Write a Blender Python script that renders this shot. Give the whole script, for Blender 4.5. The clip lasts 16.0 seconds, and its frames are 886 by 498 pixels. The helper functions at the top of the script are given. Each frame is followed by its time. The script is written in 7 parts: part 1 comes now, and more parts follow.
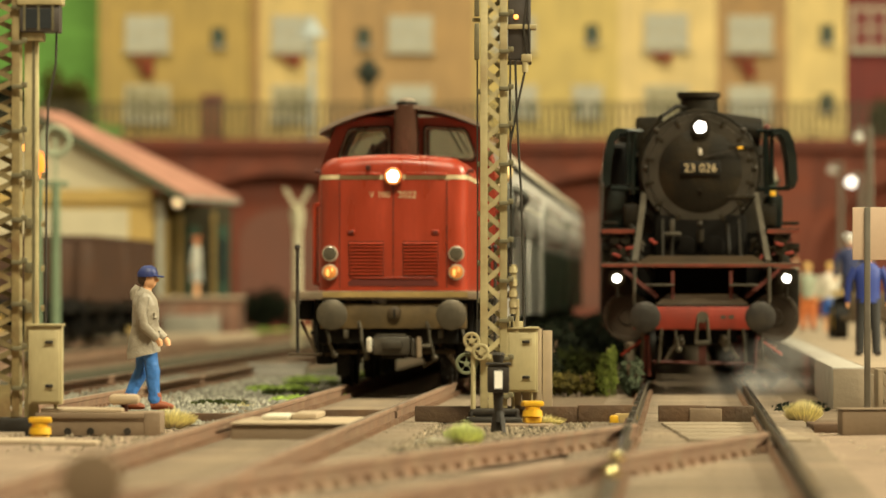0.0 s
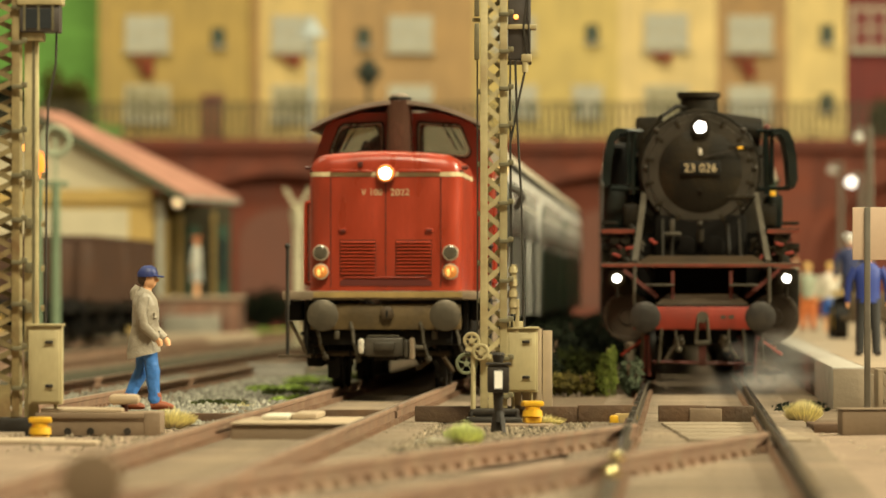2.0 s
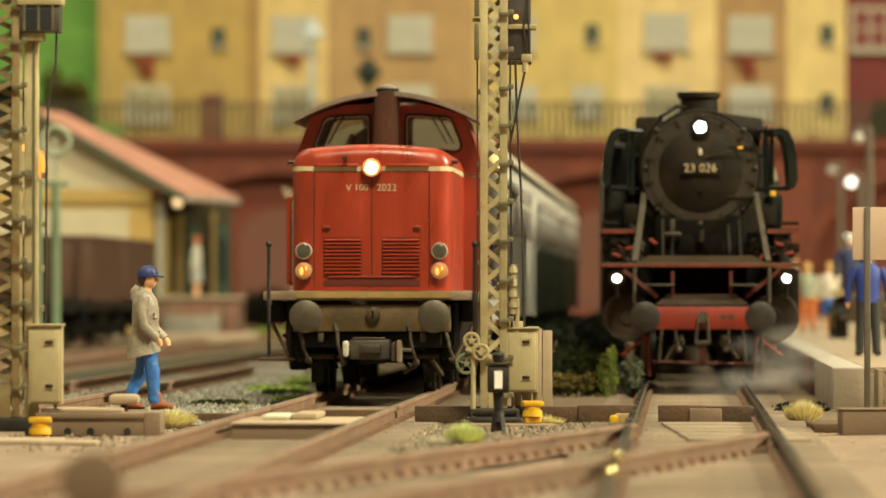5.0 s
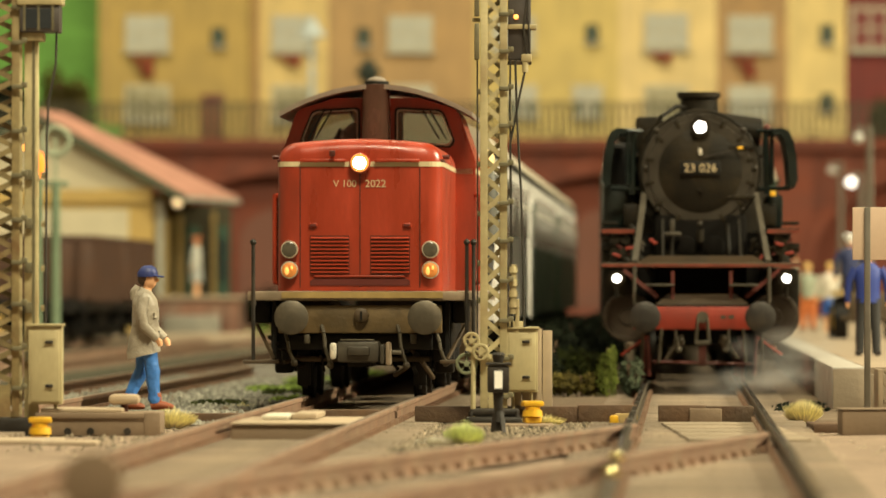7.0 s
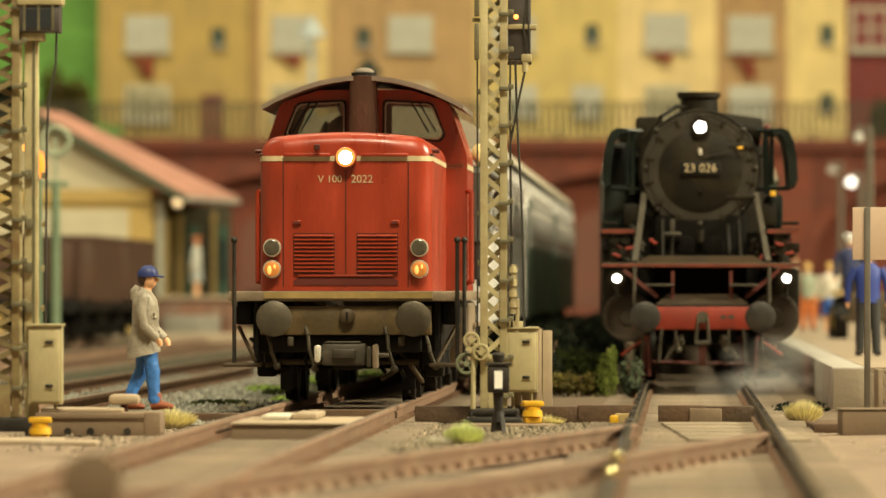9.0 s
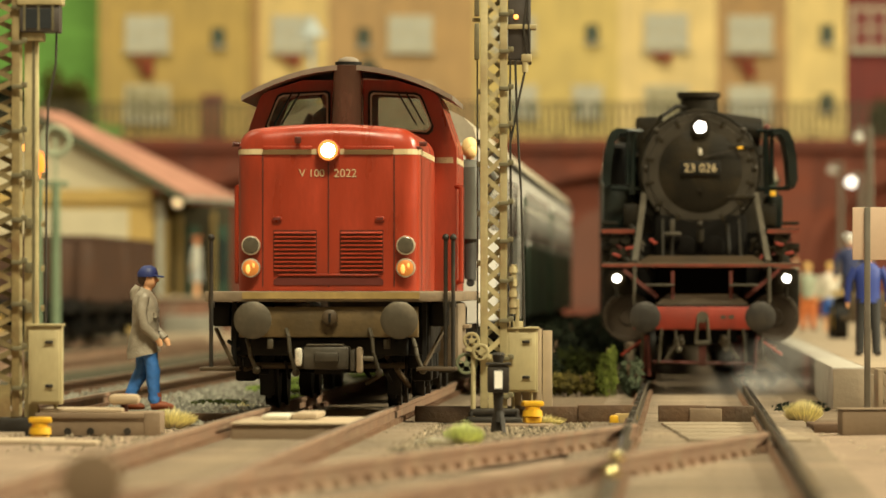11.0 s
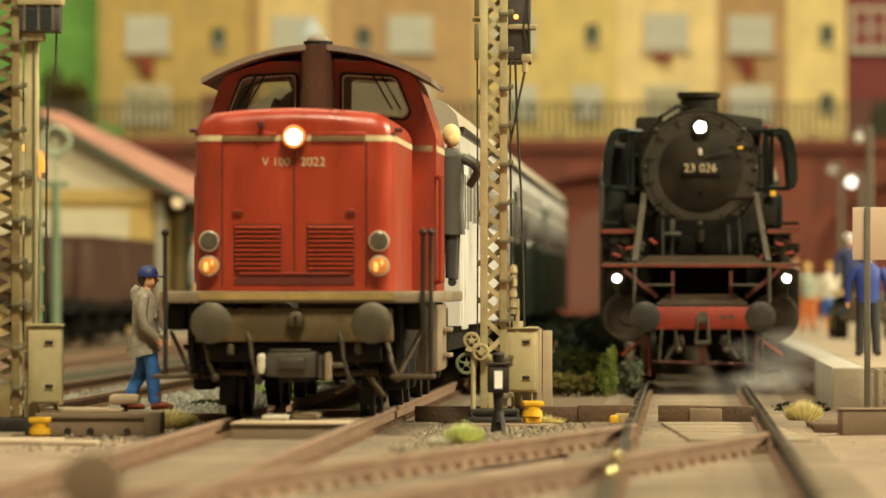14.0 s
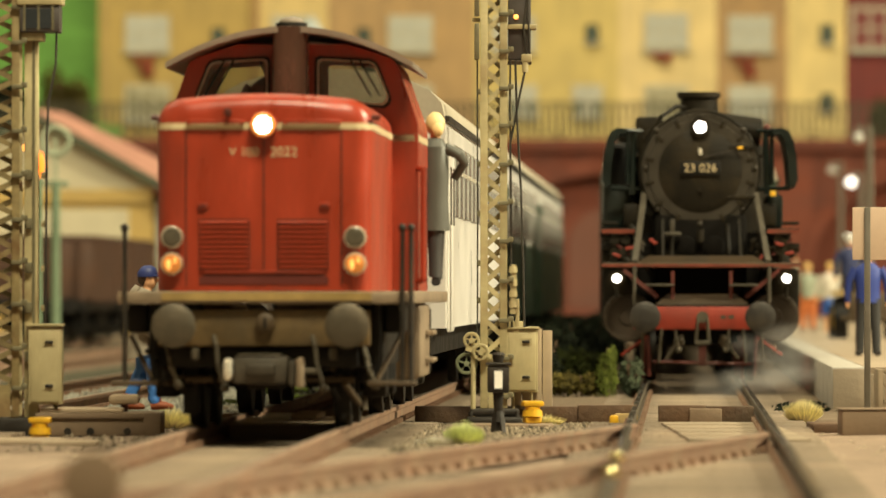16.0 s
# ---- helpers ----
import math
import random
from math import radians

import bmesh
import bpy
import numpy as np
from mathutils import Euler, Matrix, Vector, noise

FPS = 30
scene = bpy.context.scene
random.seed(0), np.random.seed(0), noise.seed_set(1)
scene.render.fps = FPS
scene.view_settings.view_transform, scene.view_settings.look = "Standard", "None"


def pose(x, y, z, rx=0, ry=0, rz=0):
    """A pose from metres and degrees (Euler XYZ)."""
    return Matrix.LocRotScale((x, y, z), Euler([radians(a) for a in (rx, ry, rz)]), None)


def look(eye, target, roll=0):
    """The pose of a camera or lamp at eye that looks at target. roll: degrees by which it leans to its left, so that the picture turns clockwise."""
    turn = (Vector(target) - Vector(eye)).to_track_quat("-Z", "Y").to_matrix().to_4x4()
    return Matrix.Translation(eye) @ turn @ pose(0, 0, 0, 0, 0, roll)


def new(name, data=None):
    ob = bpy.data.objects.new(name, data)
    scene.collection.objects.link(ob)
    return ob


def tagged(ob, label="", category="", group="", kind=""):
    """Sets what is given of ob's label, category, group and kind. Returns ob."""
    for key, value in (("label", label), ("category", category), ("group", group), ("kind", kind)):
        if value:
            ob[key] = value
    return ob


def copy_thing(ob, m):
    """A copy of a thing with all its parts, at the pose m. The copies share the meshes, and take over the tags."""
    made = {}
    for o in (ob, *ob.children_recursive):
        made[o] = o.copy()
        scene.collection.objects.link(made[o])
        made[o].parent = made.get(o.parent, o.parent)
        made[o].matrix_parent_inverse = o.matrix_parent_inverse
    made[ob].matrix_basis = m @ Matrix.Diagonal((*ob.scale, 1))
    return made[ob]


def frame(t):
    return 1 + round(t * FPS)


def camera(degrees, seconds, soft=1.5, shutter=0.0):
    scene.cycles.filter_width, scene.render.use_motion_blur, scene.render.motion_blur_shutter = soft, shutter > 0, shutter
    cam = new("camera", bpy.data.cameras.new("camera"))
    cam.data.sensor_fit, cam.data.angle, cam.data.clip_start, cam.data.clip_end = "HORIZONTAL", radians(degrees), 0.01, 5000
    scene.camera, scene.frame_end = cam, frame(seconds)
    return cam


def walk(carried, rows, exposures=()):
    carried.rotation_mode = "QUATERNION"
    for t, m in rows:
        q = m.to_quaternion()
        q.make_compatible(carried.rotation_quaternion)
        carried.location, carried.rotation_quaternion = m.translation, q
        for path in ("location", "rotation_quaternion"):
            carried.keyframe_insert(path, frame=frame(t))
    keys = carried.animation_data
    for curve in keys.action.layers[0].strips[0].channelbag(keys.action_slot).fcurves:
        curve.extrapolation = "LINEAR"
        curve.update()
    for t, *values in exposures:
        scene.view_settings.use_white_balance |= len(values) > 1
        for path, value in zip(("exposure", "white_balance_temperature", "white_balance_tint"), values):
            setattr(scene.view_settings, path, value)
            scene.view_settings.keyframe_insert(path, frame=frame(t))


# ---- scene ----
# A model railway at 1:87. All lengths below are in metres of the full-size
# railway; K brings them to the size of the model. z = 0 is the top of the rails.
K = 1 / 87.0
SLOPE = 0.0355                     # all main tracks run at this angle
YAW = -math.degrees(math.atan(SLOPE))

# ---- camera ----
cam = camera(7.56, 16.0, soft=1.5)
cam.data.dof.use_dof = True
cam.data.dof.focus_distance = 84.5 * K
cam.data.dof.aperture_fstop = 98.0
eye = pose(0, 0, 1.407 * K, 90.353, 0, 0)
walk(cam, [(0.0, eye), (16.0, eye)], [(0.0, 0.0), (16.0, 0.0)])

# ---- light: the ceiling lamps of the exhibition room ----
world = bpy.data.worlds.new("room_air")
world.use_nodes = True
world.node_tree.nodes["Background"].inputs[0].default_value = (1.0, 0.86, 0.66, 1)
world.node_tree.nodes["Background"].inputs[1].default_value = 0.012
scene.world = world


def ceiling_lamp(x, y, z, sx, sy, watts, target):
    data = bpy.data.lights.new("ceiling_lamp", "AREA")
    data.shape, data.size, data.size_y, data.energy = "RECTANGLE", sx, sy, watts
    data.color = (1.0, 0.90, 0.60)
    ob = new("ceiling_lamp_light", data)
    ob.matrix_world = look((x, y, z), target)
    lamps.append((ob.matrix_world.copy(), sx, sy))
    return ob


lamps = []


ceiling_lamp(1.75, 1.02, 1.06, 0.28, 0.28, 66, (0.0, 1.0, 0))
ceiling_lamp(0.2, 0.08, 1.32, 0.5, 0.25, 33, (0.0, 1.0, 0))
ceiling_lamp(-0.15, 2.1, 1.6, 0.9, 0.3, 21, (0.1, 3.1, 0))
ceiling_lamp(-1.0, 1.5, 1.55, 0.6, 0.3, 12, (-0.1, 2.6, 0))


# ---- materials ----
def material(name, color, rough=0.6, metal=0.0, vary=0.25, size=0.5, bump=0.15, dirt=None, dirt_amount=0.35,
             grain=0.06, per_object=0.0, per_island=0.0, spec=0.5, stretch=(1, 1, 1)):
    """A surface with stains of about size metres, fine grain, dirt in patches, and fine relief."""
    m = bpy.data.materials.new(name)
    m.use_nodes = True
    t = m.node_tree
    n, l = t.nodes, t.links
    b = n["Principled BSDF"]
    co = n.new("ShaderNodeTexCoord")
    mp = n.new("ShaderNodeMapping")
    mp.inputs["Scale"].default_value = tuple(87.0 * s for s in stretch)
    l.new(co.outputs["Object"], mp.inputs["Vector"])

    def tex(scale, detail=4.0):
        q = n.new("ShaderNodeTexNoise")
        q.inputs["Scale"].default_value, q.inputs["Detail"].default_value = scale, detail
        l.new(mp.outputs[0], q.inputs["Vector"])
        return q.outputs["Fac"]

    big, fine = tex(1 / size), tex(1 / grain, 3.0)

    def ramp(src, lo, hi, a, c):
        r = n.new("ShaderNodeMapRange")
        r.inputs["From Min"].default_value, r.inputs["From Max"].default_value = lo, hi
        r.inputs["To Min"].default_value, r.inputs["To Max"].default_value = a, c
        l.new(src, r.inputs["Value"])
        return r.outputs[0]

    def mix(fac, a, c, kind="MIX"):
        q = n.new("ShaderNodeMix")
        q.data_type, q.blend_type = "RGBA", kind
        for sock, v in ((q.inputs[0], fac), (q.inputs[6], a), (q.inputs[7], c)):
            if isinstance(v, bpy.types.NodeSocket):
                l.new(v, sock)
            elif isinstance(v, (int, float)):
                sock.default_value = v
            else:
                sock.default_value = (*v[:3], 1)
        return q.outputs[2]

    def shade(c, f):
        return tuple(min(1.0, x * f) for x in c)

    col = mix(ramp(big, 0.3, 0.7, 0, 1), shade(color, 1 - vary), shade(color, 1 + vary * 0.6))
    col = mix(ramp(fine, 0.3, 0.7, 0, 0.5), col, shade(color, 1 - vary * 0.8))
    if dirt:
        col = mix(ramp(tex(0.6 / size, 6.0), 0.48, 0.72, 0, dirt_amount), col, dirt)
    if per_object or per_island:
        if per_object:
            rnd, amount = n.new("ShaderNodeObjectInfo").outputs["Random"], per_object
        else:
            rnd, amount = n.new("ShaderNodeNewGeometry").outputs["Random Per Island"], per_island
        hsv = n.new("ShaderNodeHueSaturation")
        l.new(col, hsv.inputs["Color"])
        l.new(ramp(rnd, 0, 1, 1 - amount, 1 + amount), hsv.inputs["Value"])
        col = hsv.outputs[0]
    l.new(col, b.inputs["Base Color"])
    l.new(ramp(big, 0.3, 0.7, max(0.03, rough - 0.1), min(1, rough + 0.12)), b.inputs["Roughness"])
    b.inputs["Metallic"].default_value = metal
    b.inputs["Specular IOR Level"].default_value = spec
    if bump:
        k = n.new("ShaderNodeBump")
        k.inputs["Strength"].default_value, k.inputs["Distance"].default_value = bump, 0.03 / 87.0
        l.new(fine, k.inputs["Height"])
        l.new(k.outputs[0], b.inputs["Normal"])
    return m


def glow(name, color, strength):
    m = bpy.data.materials.new(name)
    m.use_nodes = True
    b = m.node_tree.nodes["Principled BSDF"]
    b.inputs["Base Color"].default_value = (*color, 1)
    b.inputs["Emission Color"].default_value = (*color, 1)
    b.inputs["Emission Strength"].default_value = strength
    return m


def glass(name, color=(0.9, 0.92, 0.9), rough=0.05, clear=0.7):
    """A thin pane: partly clear, partly glossy."""
    m = bpy.data.materials.new(name)
    m.use_nodes = True
    t = m.node_tree
    n, l = t.nodes, t.links
    clear_node, gloss, mixer = n.new("ShaderNodeBsdfTransparent"), n["Principled BSDF"], n.new("ShaderNodeMixShader")
    clear_node.inputs[0].default_value = (*color, 1)
    gloss.inputs["Base Color"].default_value = (*(0.3 * c for c in color), 1)
    gloss.inputs["Roughness"].default_value = rough
    mixer.inputs[0].default_value = clear
    l.new(gloss.outputs[0], mixer.inputs[1])
    l.new(clear_node.outputs[0], mixer.inputs[2])
    l.new(mixer.outputs[0], n["Material Output"].inputs["Surface"])
    return m


DUST = (0.30, 0.23, 0.15)
GROUND = material("dusty_ground", (0.30, 0.22, 0.16), 0.95, vary=0.4, size=0.9, bump=0.8, dirt=(0.17, 0.125, 0.085), spec=0.2)
BALLAST = material("ballast_stone", (0.22, 0.178, 0.125), 0.95, vary=0.35, size=0.4, bump=0.4, per_island=0.7, spec=0.2)
SLEEPER = material("sleeper_wood", (0.20, 0.15, 0.105), 0.85, vary=0.3, size=0.5, bump=0.4, dirt=DUST, dirt_amount=0.6, per_object=0.25)
PLANK = material("plank_wood", (0.115, 0.064, 0.033), 0.8, vary=0.4, size=0.4, bump=0.5, dirt=(0.17, 0.12, 0.07), dirt_amount=0.4, per_object=0.3)
PLANK_PALE = material("weathered_wood", (0.31, 0.24, 0.16), 0.85, vary=0.25, size=0.5, bump=0.3, dirt=(0.2, 0.15, 0.1), per_object=0.15)
RAIL_RUST = material("rusty_rail_side", (0.26, 0.155, 0.10), 0.75, 0.2, vary=0.35, size=0.5, bump=0.4, dirt=DUST, dirt_amount=0.5)
RAIL_TOP = material("worn_rail_head", (0.33, 0.26, 0.20), 0.42, 0.7, vary=0.3, size=0.7, bump=0.1)
RAIL_DARK = material("dark_rail_head", (0.055, 0.055, 0.05), 0.2, 0.8, vary=0.3, size=0.6, bump=0.03)
RAIL_OILY = material("oily_rail_side", (0.085, 0.07, 0.05), 0.5, 0.3, vary=0.4, size=0.5, bump=0.3, dirt=(0.20, 0.14, 0.09), dirt_amount=0.4)
RED = material("red_paint", (0.365, 0.0405, 0.0145), 0.34, vary=0.28, size=0.55, bump=0.08, dirt=(0.12, 0.026, 0.016), dirt_amount=0.7, stretch=(1.6, 1, 0.45))
RED_DARK = material("dark_red_metal", (0.09, 0.018, 0.012), 0.4, vary=0.3, size=0.5, bump=0.1)
CREAM = material("cream_paint", (0.62, 0.50, 0.30), 0.5, vary=0.15, size=0.5, bump=0.05, dirt=DUST)
ROOF = material("grey_roof", (0.23, 0.185, 0.14), 0.6, vary=0.25, size=0.8, bump=0.1, dirt=(0.12, 0.09, 0.07))
BLACK = material("black_frame", (0.009, 0.0075, 0.006), 0.6, vary=0.4, size=0.4, bump=0.2, dirt=(0.045, 0.032, 0.018), dirt_amount=0.35, spec=0.25)
BEAM_OCHRE = material("ochre_beam", (0.135, 0.086, 0.032), 0.55, vary=0.4, size=0.3, bump=0.2, dirt=(0.04, 0.03, 0.016), dirt_amount=0.7)
DUSTY_STEEL = material("dusty_tan_steel", (0.27, 0.20, 0.13), 0.65, vary=0.3, size=0.35, bump=0.2, dirt=(0.10, 0.07, 0.045), dirt_amount=0.6)
COUPLER = material("coupler_dark", (0.06, 0.05, 0.036), 0.45, 0.2, vary=0.35, size=0.2, bump=0.15, dirt=(0.16, 0.13, 0.09), dirt_amount=0.4)
BROWN = material("brown_beam", (0.078, 0.049, 0.022), 0.6, vary=0.35, size=0.4, bump=0.15, dirt=(0.05, 0.04, 0.03), dirt_amount=0.5)
BUFFER = material("buffer_steel", (0.085, 0.07, 0.047), 0.5, 0.3, vary=0.3, size=0.3, bump=0.1, dirt=DUST)
STEAM = material("boiler_black", (0.014, 0.0105, 0.0055), 0.6, 0.0, vary=0.45, size=0.35, bump=0.25, dirt=(0.04, 0.027, 0.011), dirt_amount=0.5, spec=0.18)
# Extra dark black: puts the shade below the boiler into the colour.
SHADE_BLACK = material("shade_black", (0.006, 0.0048, 0.0035), 0.8, vary=0.3, size=0.4, bump=0.1, spec=0.1)
BAFFLE = material("deflector_green_black", (0.008, 0.013, 0.011), 0.4, vary=0.4, size=0.35, bump=0.15, dirt=(0.03, 0.024, 0.012), dirt_amount=0.4, spec=0.25)
BEAM_RED = material("beam_red", (0.27, 0.028, 0.012), 0.5, vary=0.3, size=0.3, bump=0.1, dirt=(0.12, 0.03, 0.02), dirt_amount=0.5)
CHROME = material("lamp_ring_metal", (0.80, 0.74, 0.62), 0.28, 0.35, vary=0.2, size=0.1, bump=0.05)
MAST = material("mast_beige_paint", (0.46, 0.392, 0.212), 0.55, vary=0.22, size=0.3, bump=0.15, dirt=(0.22, 0.13, 0.05), dirt_amount=0.65, per_object=0.1)
MAST_OLD = material("mast_rusty_paint", (0.26, 0.20, 0.09), 0.6, vary=0.35, size=0.2, bump=0.2, dirt=(0.13, 0.06, 0.02), dirt_amount=0.8, per_object=0.25)
CABINET = material("cabinet_beige_paint", (0.46, 0.39, 0.215), 0.5, vary=0.15, size=0.3, bump=0.08, dirt=(0.26, 0.19, 0.09), dirt_amount=0.5, stretch=(1.5, 1, 0.6))
YELLOW = material("yellow_plastic", (0.75, 0.42, 0.02), 0.4, vary=0.2, size=0.2, bump=0.1, dirt=(0.35, 0.2, 0.03))
DARK = material("dark_iron", (0.028, 0.023, 0.018), 0.55, 0.3, vary=0.3, size=0.2, bump=0.2, dirt=(0.12, 0.09, 0.06))
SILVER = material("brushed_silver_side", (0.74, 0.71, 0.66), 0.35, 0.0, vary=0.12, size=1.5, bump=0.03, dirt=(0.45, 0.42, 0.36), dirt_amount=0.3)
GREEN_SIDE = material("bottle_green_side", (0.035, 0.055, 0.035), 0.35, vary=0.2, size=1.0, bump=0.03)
COACH_ROOF = material("coach_roof", (0.42, 0.37, 0.28), 0.6, vary=0.15, size=1.5, bump=0.05, dirt=(0.3, 0.26, 0.18))
BRICK = material("dark_red_brick", (0.148, 0.038, 0.0195), 0.85, vary=0.25, size=1.2, bump=0.3, dirt=(0.10, 0.035, 0.025), per_island=0.2)
INFILL = material("salmon_infill", (0.145, 0.06, 0.041), 0.85, vary=0.2, size=1.5, bump=0.2, dirt=(0.17, 0.066, 0.045))
FENCE = material("railing_iron", (0.05, 0.045, 0.025), 0.6, 0.2, vary=0.2, size=0.5, bump=0.1)
CONCRETE = material("grey_concrete", (0.42, 0.39, 0.34), 0.85, vary=0.2, size=0.7, bump=0.25, dirt=(0.25, 0.21, 0.16), dirt_amount=0.5)
PLATFORM_TOP = material("platform_paving", (0.36, 0.28, 0.195), 0.9, vary=0.2, size=1.0, bump=0.2, dirt=(0.28, 0.21, 0.14))
WINDOW_WHITE = material("window_white", (0.66, 0.62, 0.50), 0.5, vary=0.12, size=0.4, bump=0.05)
TILE = material("pink_roof_tiles", (0.54, 0.265, 0.195), 0.75, vary=0.3, size=0.8, bump=0.2, dirt=(0.36, 0.16, 0.11), per_island=0.2)
STATION_YELLOW = material("station_ochre", (0.52, 0.36, 0.12), 0.8, vary=0.15, size=1.2, bump=0.1)
STATION_PALE = material("station_pale_plaster", (0.58, 0.52, 0.36), 0.8, vary=0.12, size=1.2, bump=0.1)
SLATE_TRIM = material("eave_board_grey", (0.40, 0.40, 0.34), 0.7, vary=0.15, size=0.8, bump=0.1)
WAGON = material("wagon_brown", (0.09, 0.042, 0.022), 0.7, vary=0.3, size=0.7, bump=0.2, dirt=(0.07, 0.035, 0.025))
GRASS = material("pale_grass_tuft", (0.92, 0.80, 0.45), 0.9, vary=0.3, size=0.3, bump=0, per_island=0.35, spec=0.1)
LEAF = material("green_foliage", (0.04, 0.048, 0.012), 0.9, vary=0.4, size=0.4, bump=0, per_island=0.5, spec=0.1)
LEAF_FRESH = material("fresh_green_foliage", (0.30, 0.42, 0.09), 0.9, vary=0.4, size=0.4, bump=0, per_island=0.4, spec=0.1)
LEAF_LIME = material("lime_foliage", (0.80, 0.86, 0.42), 0.9, vary=0.3, size=0.3, bump=0, per_island=0.3, spec=0.1)
LEAF_MOSS = material("moss_green_foliage", (0.095, 0.115, 0.02), 0.9, vary=0.4, size=0.4, bump=0, per_island=0.5, spec=0.1)
LEAF_GREY = material("grey_green_foliage", (0.07, 0.085, 0.05), 0.9, vary=0.4, size=0.4, bump=0, per_island=0.4, spec=0.1)
LEAF_OLIVE = material("olive_foliage", (0.075, 0.06, 0.014), 0.9, vary=0.4, size=0.4, bump=0, per_island=0.5, spec=0.1)
# Darkened to near-black for the shade between the tracks; other dark shrubs share it.
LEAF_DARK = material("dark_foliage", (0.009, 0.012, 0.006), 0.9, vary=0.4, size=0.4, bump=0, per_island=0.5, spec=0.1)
HILL = material("bright_green_hill", (0.17, 0.37, 0.085), 0.95, vary=0.3, size=2.5, bump=0.2, spec=0.1)
WHITE_LIT = glow("white_lamp_glow", (1.0, 0.95, 0.86), 9.0)
WARM_LIT = glow("warm_lamp_glow", (1.0, 0.88, 0.68), 14.0)
AMBER_LIT = glow("amber_lamp_glow", (0.55, 0.19, 0.035), 0.32)
LAMP_RING = material("dull_lamp_ring", (0.62, 0.54, 0.42), 0.35, 0.3, vary=0.35, size=0.1, bump=0.08, dirt=(0.2, 0.12, 0.07), dirt_amount=0.6)
LENS_GREY = material("grey_lens", (0.10, 0.085, 0.06), 0.12, vary=0.4, size=0.12, bump=0, spec=0.8)
ORANGE_LIT = glow("orange_signal_glow", (1.0, 0.22, 0.02), 1.6)
LANTERN_WHITE = glow("lantern_white_pane", (0.8, 0.76, 0.62), 0.25)
PANE = glass("cab_glass", (0.93, 0.94, 0.9), 0.06, 0.82)
COACH_PANE = material("coach_pane", (0.40, 0.39, 0.36), 0.15, vary=0.2, size=1.2, bump=0)
DARK_PANE = material("dark_window_pane", (0.03, 0.035, 0.04), 0.12, vary=0.3, size=0.8, bump=0)
ROOM = material("room_wall_paint", (0.27, 0.24, 0.19), 0.9, vary=0.08, size=20.0, bump=0)
ROOM_FLOOR = material("room_floor", (0.2, 0.16, 0.12), 0.7, vary=0.2, size=30.0, bump=0)
# Emission that imitates the orange halo of the headlamp.
HALO_LIT = glow("halo_glow", (1.0, 0.36, 0.08), 0.55)
BOX_BROWN = material("box_brown", (0.235, 0.165, 0.105), 0.8, vary=0.2, size=0.5, bump=0.2, dirt=(0.15, 0.1, 0.06), dirt_amount=0.5)
BOX_PALE = material("box_pale", (0.40, 0.31, 0.21), 0.8, vary=0.15, size=0.5, bump=0.15, dirt=(0.3, 0.22, 0.14))
LETTER = material("cream_lettering", (0.60, 0.47, 0.28), 0.6, vary=0.1, size=0.2, bump=0)


# ---- building helpers (full-size metres) ----
def box(bm, x0, x1, y0, y1, z0, z1, bevel=0.0):
    m = Matrix.Translation(((x0 + x1) / 2, (y0 + y1) / 2, (z0 + z1) / 2)) @ Matrix.Diagonal((abs(x1 - x0), abs(y1 - y0), abs(z1 - z0), 1))
    v = bmesh.ops.create_cube(bm, size=1, matrix=m)["verts"]
    if bevel:
        e = list({e for q in v for e in q.link_edges})
        bmesh.ops.bevel(bm, geom=e, offset=bevel, segments=2, profile=0.5, affect="EDGES")
    return bm


def tube(bm, a, b, r0, r1=None, seg=10, caps=True):
    a, b = Vector(a), Vector(b)
    d = b - a
    m = Matrix.Translation((a + b) / 2) @ d.to_track_quat("Z", "Y").to_matrix().to_4x4()
    bmesh.ops.create_cone(bm, cap_ends=caps, segments=seg, radius1=r0, radius2=r0 if r1 is None else r1, depth=d.length, matrix=m)
    return bm


def bar(bm, a, b, w, h):
    """A square bar from a to b, w wide and h deep."""
    a, b = Vector(a), Vector(b)
    d = b - a
    m = Matrix.Translation((a + b) / 2) @ d.to_track_quat("Z", "Y").to_matrix().to_4x4() @ Matrix.Diagonal((w, h, d.length, 1))
    bmesh.ops.create_cube(bm, size=1, matrix=m)
    return bm


def flat_bar(bm, a, b, w, thick, normal):
    """A flat bar from a to b, w wide in its plane and thick along normal."""
    a, b, nv = Vector(a), Vector(b), Vector(normal)
    d = (b - a).normalized()
    m = Matrix((nv.cross(d), nv, d)).transposed().to_4x4()
    bmesh.ops.create_cube(bm, size=1, matrix=Matrix.Translation((a + b) / 2) @ m @ Matrix.Diagonal((w, thick, (b - a).length, 1)))
    return bm


def ball(bm, c, r, squash=(1, 1, 1), seg=12):
    m = Matrix.Translation(c) @ Matrix.Diagonal((*squash, 1))
    bmesh.ops.create_uvsphere(bm, u_segments=seg, v_segments=max(6, seg * 2 // 3), radius=r, matrix=m)
    return bm


def sweep(bm, profile, y0, y1, caps=True):
    """A closed profile of (x, z) drawn out along y."""
    a = [bm.verts.new((x, y0, z)) for x, z in profile]
    b = [bm.verts.new((x, y1, z)) for x, z in profile]
    k = len(profile)
    for i in range(k):
        bm.faces.new((a[i], a[(i + 1) % k], b[(i + 1) % k], b[i]))
    if caps:
        bm.faces.new(a[::-1])
        bm.faces.new(b)
    return bm


